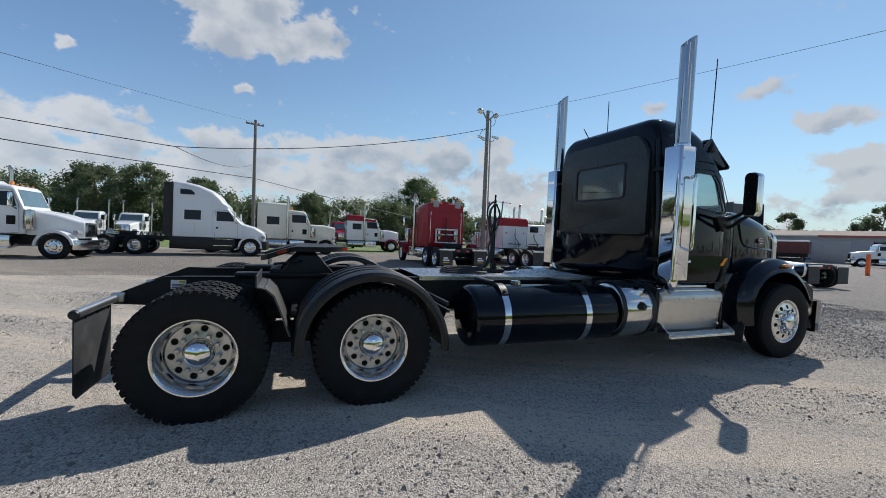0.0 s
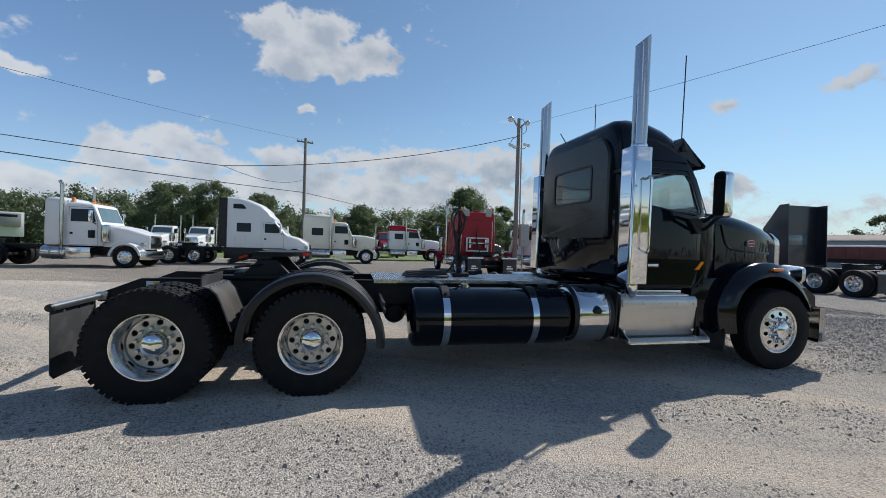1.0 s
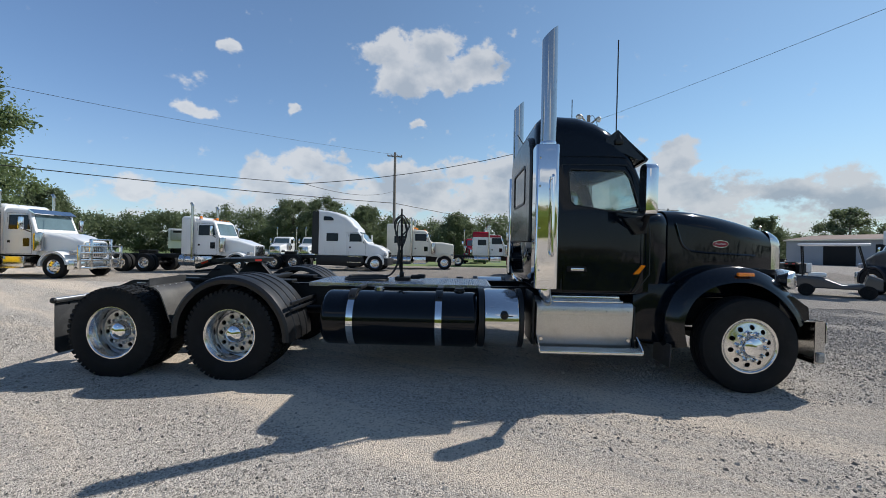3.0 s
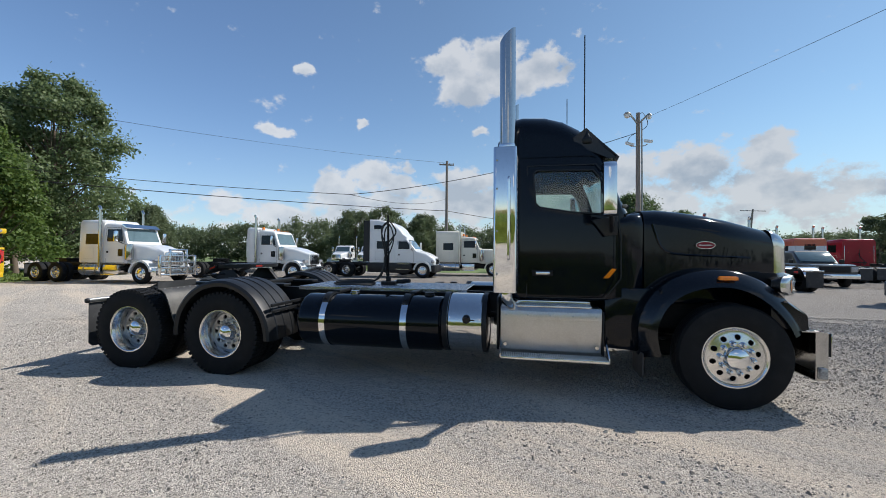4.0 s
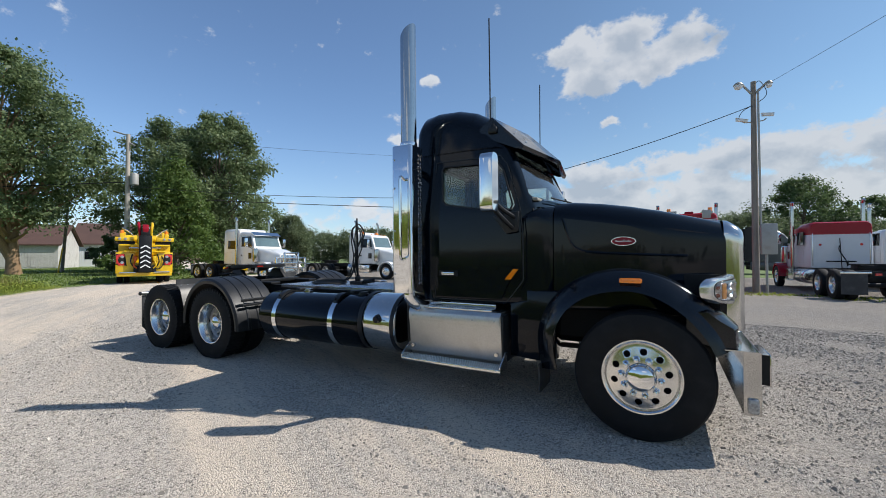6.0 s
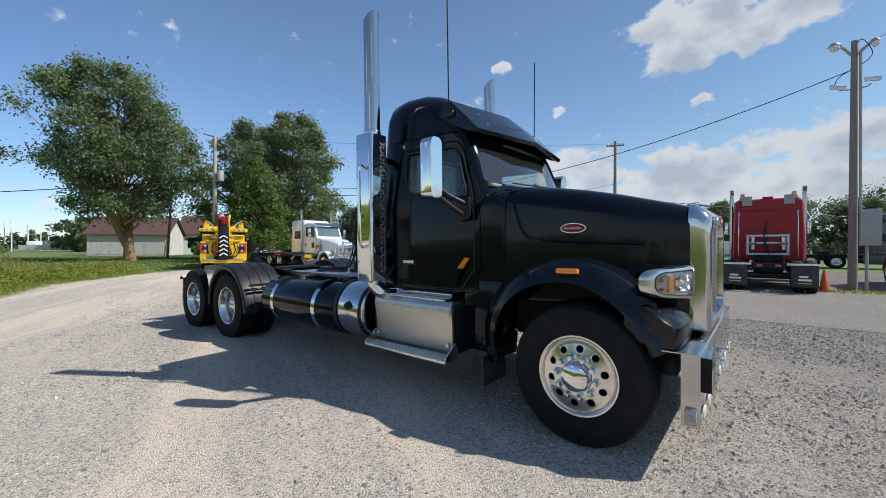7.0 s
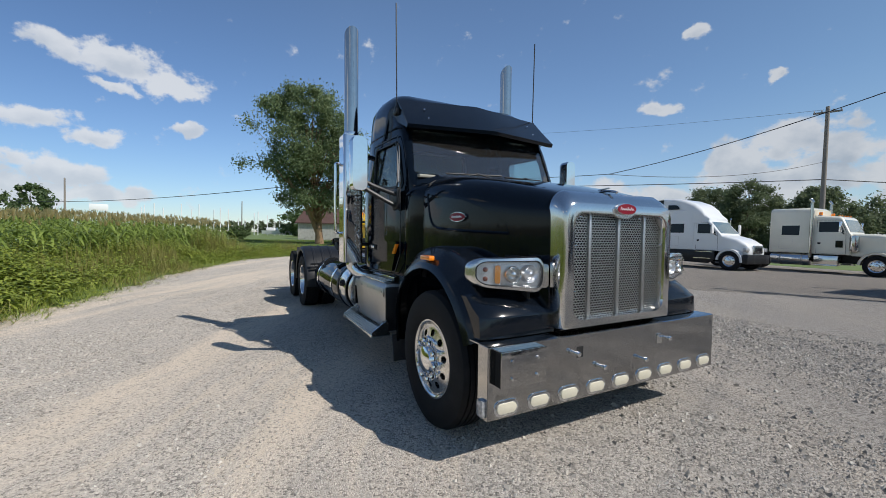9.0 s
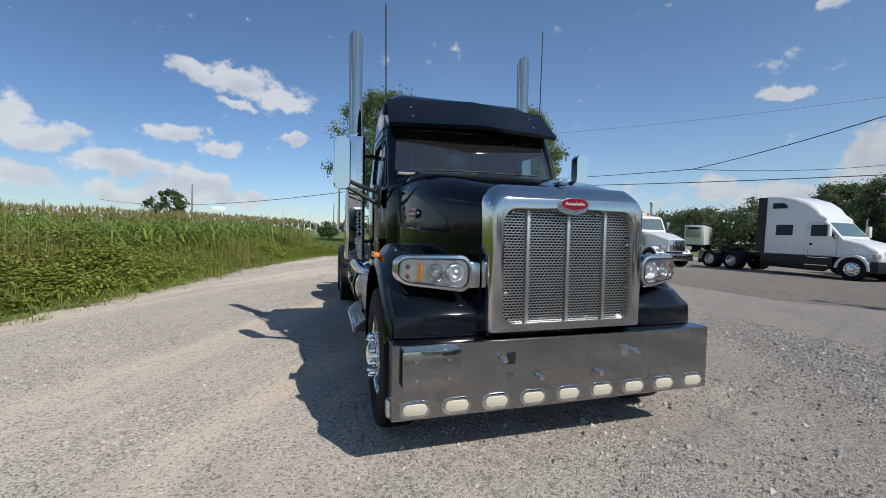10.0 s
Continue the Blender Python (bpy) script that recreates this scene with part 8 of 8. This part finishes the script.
        for y in (-1.06, -0.5, 0.5, 1.06):
            part("upright_bar", box((front + 0.1, y - 0.04, 0.36), (front + 0.22, y + 0.04, 1.42 if abs(y) > 0.7 else 1.72), 0.02), M_ALU, bb)
        part("mount", box((front - 0.1, -0.5, 0.5), (front + 0.12, 0.5, 0.6)), M_ALU, bb)
    return t


def outline_pos(bm, s, w, out):
    """Lays a slab made at y = 0 on a body's side."""
    for v in bm.verts:
        v.co.y = s * (w * (1 - 0.05 * max(0.0, v.co.z - 1.9)) + out - v.co.y * 0.5)
    bmesh.ops.recalc_face_normals(bm, faces=bm.faces)
    return bm


tractor("white work tractor with amber beacons, steel tank and short sleeper", -14.3, 17.2, 0, M_WHITE, 5.9, 0.75, 2.95, 3.15, beacons="cab", light_bar=True, hood_top=2.0, hood_slope=0.4, window=False)
tractor("white aerodynamic sleeper tractor with dark grey skirts", -7.7, 21.6, 0, M_WHITE, 6.1, 1.85, 2.76, 3.4, aero=True, hood_top=1.85, hood_slope=0.45, stacks=False, skirts=M_PLASTIC, tall=True)
tractor("cream long-nosed tractor with a big square sleeper", -3.5, 25.5, 0, M_CREAM, 6.3, 1.9, 2.95, 3.4, hood_top=2.05, hood_slope=0.12, nose=0.75, beacons="cab", light_bar=True)
tractor("white sleeper tractor with red roof and fenders", 3.1, 32.6, 0, M_WHITE, 6.0, 1.5, 2.95, 3.2, top=M_RED, fender=M_RED, hood_top=2.0, hood_slope=0.15)
red_truck = tractor("dark red sleeper tractor with amber beacons, seen from behind", 8.2, 14.1, 91, M_RED, 5.4, 1.9, 3.0, 3.3, beacons=True, hood_top=2.0, window=False, flap_marks=True)
tractor("silver-white sleeper tractor with a red roof and fenders", 13.5, 14.6, 92, M_SILVER, 6.2, 1.4, 2.72, 2.86, sw=0.97, top=M_RED, fender=M_RED, hood_top=2.0)
tractor("white tractor with bright half fenders and a square sleeper", 16.6, 16.2, 90, M_WHITE, 6.9, 0.9, 2.6, 2.66, hood_top=1.85, rear_fender=M_ALU, rear_window=True)
tractor("grey tractor with an orange-roofed sleeper", 24.2, 24.4, 92, M_SILVER, 5.8, 1.5, 2.75, 2.87, top=M_ORANGE, hood_top=2.0, rear_window=True)
tractor("red tractor with white stripes on its sleeper", 27.7, 25.6, 90, M_RED, 5.8, 1.6, 2.75, 2.87, hood_top=2.0)
tractor("black aerodynamic day-cab tractor with a tall roof fairing", 21.0, 6.4, 87, M_NAVY, 4.3, 0.0, 2.7, 2.7, aero=True, hood_top=1.85, hood_slope=0.4, tall=True, stacks=False, extender=M_NAVY, side_glass=M_WSBLUE)
tractor("white tractor with a polished bull bar, yellow stripe and chrome visor", -19.2, 11.9, 0, M_WHITE, 5.9, 1.5, 3.0, 3.2, bars=True, visor=M_CHROME, hood_top=2.0, hood_slope=0.35)
tractor("dark grey aerodynamic sleeper tractor", 11.4, 37.6, 0, M_GREY, 5.9, 1.8, 2.9, 3.4, aero=True, hood_top=1.85, stacks=False, skirts=M_GREY, tall=True)
tractor("white day-cab tractor facing the yard", -13.2, 44, -92, M_WHITE, 5.0, 0.0, 2.7, 2.7, hood_top=1.9)
tractor("white day-cab tractor facing the yard", -16.8, 44, -88, M_WHITE, 5.0, 0.0, 2.7, 2.7, hood_top=1.9)
tractor("dark red tractor parked behind the cream one", 5.6, 44, -90, M_RED, 5.2, 0.0, 2.8, 2.8, hood_top=1.9)
tractor("blue day-cab tractor near the workshop", 47, 31, 200, M_BLUE, 5.0, 0.0, 2.7, 2.7, hood_top=1.9)
tractor("white day-cab tractor near the workshop", 52, 38, 190, M_WHITE, 5.0, 0.0, 2.7, 2.7, hood_top=1.9)
tractor("white aerodynamic tractor parked far behind the row", 26.2, 46.8, 20, M_WHITE, 5.8, 1.5, 2.9, 3.2, aero=True, hood_top=1.85, stacks=False)

# ---- reefer trailer, dump trailer, dump truck ----
rf = thing("reefer_trailer", "white refrigerated trailer with a cooling unit on its front", "trailer", pose(-43, 60, 0, 0, 0, 125))
part("body", box((-12, -1.25, 1.1), (0, 1.25, 3.9), 0.03), M_WHITE, rf)
part("cooling_unit", box((-12.5, -1.0, 2.2), (-12.0, 1.0, 3.75), 0.08), M_GALV, rf, "grey cooling unit with a vent")
part("vent", box((-12.53, -0.7, 3.3), (-12.49, 0.7, 3.6), 0.02), M_DARK, rf)
part("chassis", add(box((-12, -0.5, 0.9), (0, 0.5, 1.1)), box((-9, -0.6, 0.1), (-8.8, 0.6, 1.0))), M_CHASSIS, rf)
for ax in (-1.2, -2.5):
    for s in (-1, 1):
        far_wheel(rf, ax, s * 1.08, True)

dt = thing("dump_trailer", "maroon steel dump trailer standing before the workshop", "trailer", pose(64, 33, 0, 0, 0, 112))
part("body", loft([[(a, y, z) for y, z in ((-1.2, 2.9), (-0.9, 1.3), (0.9, 1.3), (1.2, 2.9))] for a in (-4.6, 4.6)]), M_MAROON, dt)
for k in range(8):
    for s in (-1, 1):
        part("rib", loft([[(-4.4 + 1.25 * k + e, s * y, z) for e, y, z in ((0, 1.22, 2.9), (0.1, 1.22, 2.9), (0.1, 0.94, 1.3), (0, 0.94, 1.3))], [(-4.4 + 1.25 * k + e, s * (y + 0.07), z) for e, y, z in ((0, 1.22, 2.9), (0.1, 1.22, 2.9), (0.1, 0.94, 1.3), (0, 0.94, 1.3))]]), M_MAROON, dt)
part("chassis", box((-4.4, -0.5, 0.8), (4.6, 0.5, 1.3), 0.02), M_CHASSIS, dt)
part("tarp_roll", cyl((-4.6, 1.25, 2.95), (4.6, 1.25, 2.95), 0.12, 10), M_WHITE, dt)
for ax in (-3.6, -2.3, -1.0):
    for s in (-1, 1):
        far_wheel(dt, ax, s * 1.08, True)

dk = tractor("white dump truck with a grey tipping body", 66.5, 18.6, 128, M_WHITE, 5.2, 0.0, 2.75, 2.75, hood_top=1.9, stacks=False, nose=0.9)
part("tipping_body", loft([[(a, y, z) for y, z in ((-1.2, 2.7), (-1.1, 1.15), (1.1, 1.15), (1.2, 2.7))] for a in (-1.8, 2.6)]), M_GREY, dk, "grey steel tipping body")
part("cab_shield", prism([(2.6, 2.6), (3.6, 2.9), (3.6, 2.98), (2.6, 2.75)], "y", -1.1, 1.1), M_GREY, dk)

# ---- yellow recovery truck, its tail towards the yard ----
wr = thing("wrecker", "bright yellow heavy recovery truck with a black boom, seen from behind", "tow truck", pose(-17.6, 6.6, 0, 0, 0, 157))
part("chassis", box((-0.2, -0.5, 0.6), (8.2, 0.5, 1.0), 0.02), M_CHASSIS, wr)
part("body", add(prism([(-1.25, 0.55), (1.25, 0.55), (1.25, 1.55), (1.1, 1.75), (0.55, 1.8), (0.5, 1.1), (-0.5, 1.1), (-0.55, 1.8), (-1.1, 1.75), (-1.25, 1.55)], "x", 0.0, 4.6, 0.03), box((0.2, -1.15, 1.7), (3.6, -0.62, 2.35), 0.05), box((0.2, 0.62, 1.7), (3.6, 1.15, 2.35), 0.05)), M_YELLOW, wr, "yellow side lockers")
part("boom", add(box((-0.25, -0.26, 1.9), (4.6, 0.26, 2.45), 0.04), moved(box((-0.3, -0.34, -0.2), (0.5, 0.34, 0.5), 0.05), pose(0.2, 0, 2.3))), M_YELLOW, wr, "yellow lifting boom")
part("winch", add(cyl((2.6, -0.9, 2.5), (2.6, 0.9, 2.5), 0.22, 16), box((2.2, -1.0, 2.2), (3.0, -0.85, 2.9), 0.03), box((2.2, 0.85, 2.2), (3.0, 1.0, 2.9), 0.03)), M_YELLOW, wr)
ul = part("underlift", add(box((-0.55, -0.28, 0.62), (-0.2, 0.28, 2.6), 0.03), box((-0.5, -0.2, 2.5), (-0.25, 0.2, 2.9), 0.03)), M_CHASSIS, wr, "folded black underlift arm")
for k in range(5):
    for s in (-1, 1):
        part("chevron", moved(box((-0.006, -0.13, -0.03), (0.006, 0.13, 0.03)), pose(-0.556, s * 0.11, 0.95 + 0.26 * k, -s * 35)), M_WHITE_E, ul, "white arrow stripe")
part("tailboard", add(box((-0.35, -1.2, 0.42), (-0.02, 1.2, 0.62), 0.03), box((-0.06, -1.25, 0.6), (0.0, -0.5, 1.7), 0.01), box((-0.06, 0.5, 0.6), (0.0, 1.25, 1.7), 0.01)), M_YELLOW, wr)
for s in (-1, 1):
    for k in range(3):
        part("tail_lamp", box((-0.09, s * 1.02 - 0.14, 1.0 + 0.22 * k), (-0.058, s * 1.02 + 0.14, 1.15 + 0.22 * k), 0.01), M_REDLENS if k != 1 else M_DARK, wr, "tail lamp")
    part("chain_hook", tube(spline([(-0.1, s * 0.55, 1.6), (-0.2, s * 0.62, 1.2), (-0.16, s * 0.5, 0.95), (-0.1, s * 0.45, 1.1)], 4), 0.03, 6), M_CHASSIS, wr)
    part("light_tower", box((0.6, s * 1.0 - 0.1, 2.35), (0.9, s * 1.0 + 0.1, 2.75), 0.02), M_YELLOW, wr)
    part("beacon", moved(lathe([(0.1, 0.0), (0.1, -0.14), (0.001, -0.2)], 12), pose(0.75, s * 1.0, 2.75, -90)), M_AMBER, wr)
    for ax in (1.6, 3.0):
        far_wheel(wr, ax, s * 1.09, True)
    far_wheel(wr, 7.4, s * 1.06, False)
part("boom_hook", add(box((-0.5, -0.14, 2.75), (-0.1, 0.14, 3.2), 0.03)), M_RED, wr, "red boom head")
part("cab", loft([section(a, w, 0.95, z1, 0.12, 0.04, 4, 0.05) for a, w, z1 in ((4.7, 1.05, 2.75), (4.9, 1.1, 2.85), (6.0, 1.1, 2.85), (6.5, 1.05, 2.05), (8.2, 0.85, 1.7))]), M_YELLOW, wr)

for s in (-1, 1):
    part("top_shelf", box((-0.1, min(s * 0.5, s * 1.3), 2.3), (0.5, max(s * 0.5, s * 1.3), 2.52), 0.04), M_YELLOW, wr)
    # near-black filler painted as the shade under the shelf
    part("gap_shade", box((-0.02, min(s * 0.45, s * 1.18), 2.14), (0.3, max(s * 0.45, s * 1.18), 2.3)), M_DARK, wr)
    for k in (0.85, 1.1):
        part("work_lamp", moved(lathe([(0.07, 0), (0.07, -0.02), (0.05, -0.03), (0.001, -0.032)], 14), pose(-0.1, s * k, 2.42, 0, 0, -90)), M_LENS, wr, "round work lamp")
    lc = part("lamp_cluster", prism([(s * 0.78, 0.98), (s * 1.24, 1.05), (s * 1.24, 1.62), (s * 0.86, 1.6)], "x", -0.075, -0.055, 0.008), M_DARK, wr, "dark tail lamp panel")
    part("red_lamp", box((-0.085, s * 1.18 - 0.05, 1.1), (-0.07, s * 1.18 + 0.05, 1.56), 0.005), M_REDLENS, lc)
    for zz in (1.15, 1.46):
        part("clear_lamp", moved(lathe([(0.08, 0), (0.07, -0.02), (0.001, -0.03)], 14), pose(-0.075, s * 0.98, zz, 0, 0, -90)), M_LENS, lc)
    part("step_plate", box((-0.4, min(s * 0.4, s * 1.1), 0.6), (-0.04, max(s * 0.4, s * 1.1), 0.66), 0.01), M_ALU, wr, "bright step plate")
    part("claw", tube(spline([(-0.1, s * 0.22, 2.5), (-0.3, s * 0.26, 2.9), (-0.25, s * 0.3, 3.2), (-0.05, s * 0.3, 3.3)], 4), 0.07, 8), M_YELLOW if s < 0 else M_RED, wr, "towing claw")
    part("chrome_arm", tube(spline([(0.1, s * 0.5, 2.6), (0.0, s * 0.75, 2.85), (0.0, s * 1.0, 3.0)], 4), 0.04, 8), M_CHROME, wr)
    part("tow_pin", add(box((-0.2, s * 0.42 - 0.08, 1.25), (-0.06, s * 0.42 + 0.08, 1.5), 0.02), tube(spline([(-0.15, s * 0.42, 1.25), (-0.25, s * 0.48, 1.0), (-0.2, s * 0.36, 0.85)], 4), 0.04, 8)), M_YELLOW if s < 0 else M_CONE, wr, "towing pin and hook")
    part("locker_door", box((-0.068, s * 0.68 - 0.14, 0.75), (-0.058, s * 0.68 + 0.14, 1.5), 0.004), M_YELLOW, wr)
part("hose_loop", tube(spline([(-0.08, -0.75, 1.5), (-0.14, -0.82, 1.2), (-0.14, -0.7, 0.85), (-0.12, -0.48, 0.82), (-0.08, -0.45, 1.1)], 4), 0.025, 6), M_DARK, wr, "black hose loop")
for k, (zz, w_) in enumerate(((1.75, 0.9), (1.95, 0.7), (2.08, 1.1))):
    part("cross_tube", cyl((-0.12, -w_, zz), (-0.12, w_, zz), 0.05, 10), M_YELLOW if k != 1 else M_STEEL, wr)

# rack and lamps on the back of the dark red truck
rk = part("hose_rack", add(box((0.86, -0.62, 1.22), (0.92, -0.54, 1.95), 0.006), box((0.86, 0.54, 1.22), (0.92, 0.62, 1.95), 0.006), box((0.86, -0.62, 1.88), (0.92, 0.62, 1.95), 0.006), box((0.86, -0.62, 1.62), (0.92, 0.62, 1.68), 0.006), box((0.86, -0.62, 1.2), (1.0, 0.62, 1.27), 0.006)), M_WHITE, red_truck, "white steel hose rack")
for yy in (-0.45, 0.42):
    part("air_valve", add(cyl((0.84, yy, 1.4), (0.84, yy, 1.85), 0.07, 12), cyl((0.78, yy - 0.12, 1.62), (0.78, yy + 0.12, 1.62), 0.04, 10)), M_STEEL, rk)
part("air_hose", tube(spline([(0.8, -0.4, 1.4), (0.6, -0.1, 1.3), (0.7, 0.1, 1.8), (0.82, 0.05, 2.3), (0.9, 0.02, 2.5)], 5), 0.022, 6), M_CHASSIS, rk)
part("seam_line", box((1.015, -0.6, 2.84), (1.03, 0.75, 2.852)), M_DARK, red_truck)
for yy in (-0.85, 0.85):
    part("work_lamp", box((1.0, yy - 0.03, 2.66), (1.03, yy + 0.03, 2.82), 0.006), M_LENS, red_truck)
    part("lamp_box", box((0.92, yy * 0.72 - 0.15, 3.06), (1.04, yy * 0.72 + 0.15, 3.4), 0.01), M_GALV, red_truck, "grey beacon box")
part("roof_vent", box((1.1, -0.16, 3.26), (1.4, 0.16, 3.38), 0.03), M_RED, red_truck)

# ---- pickup, golf cart, cone ----
pk = thing("pickup_truck", "dark grey pickup facing the yard, its bonnet and windscreen bright", "pickup", pose(20.9, 21.2, 0, 0, 0, -97))
part("body", add(loft([section(a, w, 0.5, z1, 0.08, 0.05, 4) for a, w, z1 in ((-2.9, 0.98, 1.2), (-0.6, 1.0, 1.22), (1.0, 1.0, 1.22), (2.5, 0.98, 1.2), (2.75, 0.94, 1.15))])), M_GREY, pk)
part("cab", loft([section(a, w, 1.15, z1, 0.1, 0.02, 4) for a, w, z1 in ((-0.7, 0.86, 1.85), (-0.5, 0.86, 1.92), (0.5, 0.86, 1.92), (1.3, 0.92, 1.25))]), M_GREY, pk)
part("windscreen", moved(box((-0.008, -0.78, -0.42), (0.008, 0.78, 0.4), 0.003), pose(0.93, 0, 1.6, 0, -51, 0)), M_WSBLUE, pk)
part("grille", box((2.74, -0.62, 0.78), (2.8, 0.62, 1.08), 0.02), M_CHASSIS, pk, "black grille in a chrome frame")
part("bumper", box((2.72, -0.98, 0.48), (2.92, 0.98, 0.72), 0.04), M_CHROME, pk)
for s in (-1, 1):
    part("headlamp", box((2.68, s * 0.8 - 0.14, 0.82), (2.79, s * 0.8 + 0.14, 1.08), 0.02), M_LENS, pk)
    part("mirror", box((1.0, s * 1.12 - 0.1, 1.25), (1.1, s * 1.12 + 0.1, 1.45), 0.03), M_PLASTIC, pk)
    for ax in (-1.9, 1.75):
        w_ = part("wheel", lathe([(0.001, -0.12), (0.22, -0.12), (0.24, -0.14), (0.37, -0.13), (0.39, -0.08), (0.39, 0.08), (0.37, 0.13), (0.2, 0.13)], 26), M_RUBBER, pk)
        w_.matrix_local = pose(ax, s * 0.88, 0.39, 0, 0, 0 if s < 0 else 180)

gc = thing("golf_cart", "white and dark golf cart with a flat roof", "golf cart", pose(17.7, 9.7, 0, 0, 0, -42))
part("tub", add(loft([section(a, w, 0.3, z1, 0.08, 0.04, 4) for a, w, z1 in ((-1.1, 0.56, 0.75), (-0.4, 0.58, 0.72), (0.2, 0.58, 0.45), (0.75, 0.56, 0.5), (0.85, 0.56, 0.85), (1.2, 0.45, 0.7))])), M_GREY, gc)
part("seat", add(box((-0.7, -0.5, 0.7), (-0.2, 0.5, 0.85), 0.05), box((-0.75, -0.5, 0.85), (-0.62, 0.5, 1.2), 0.04)), M_WHITE, gc, "white bench seat")
part("roof", box((-1.0, -0.6, 1.85), (0.9, 0.6, 1.93), 0.03), M_WHITE, gc, "flat white roof")
for s in (-1, 1):
    part("roof_post", tube([(0.85, s * 0.52, 0.8), (0.62, s * 0.52, 1.86)], 0.022, 8), M_CHASSIS, gc)
    part("roof_post", tube([(-0.85, s * 0.52, 0.7), (-0.9, s * 0.52, 1.86)], 0.022, 8), M_CHASSIS, gc)
    for ax in (-0.75, 0.85):
        w_ = part("wheel", lathe([(0.001, -0.09), (0.12, -0.09), (0.13, -0.11), (0.21, -0.1), (0.23, -0.06), (0.23, 0.06), (0.21, 0.1), (0.1, 0.1)], 22), M_RUBBER, gc)
        w_.matrix_local = pose(ax, s * 0.52, 0.23, 0, 0, 0 if s < 0 else 180)
part("windscreen", moved(box((-0.006, -0.5, 0), (0.006, 0.5, 0.95), 0.002), pose(0.84, 0, 0.88, 0, -13, 0)), M_WSBLUE, gc)

cn = thing("traffic_cone", "orange traffic cone beside the lamp pole", "cone", pose(9.7, 14.7, 0))
part("base", box((-0.18, -0.18, 0), (0.18, 0.18, 0.04), 0.01), M_CONE, cn)
part("cone_body", moved(lathe([(0.14, 0), (0.03, -0.68), (0.02, -0.7), (0.001, -0.7)], 18), pose(0, 0, 0.04, -90)), M_CONE, cn)
post_m = thing("marker_post", "short orange-topped wooden post in the gravel", "post", pose(38.5, 11.3, 0))
part("post", box((-0.1, -0.1, 0), (0.1, 0.1, 1.5), 0.01), M_CONE, post_m)
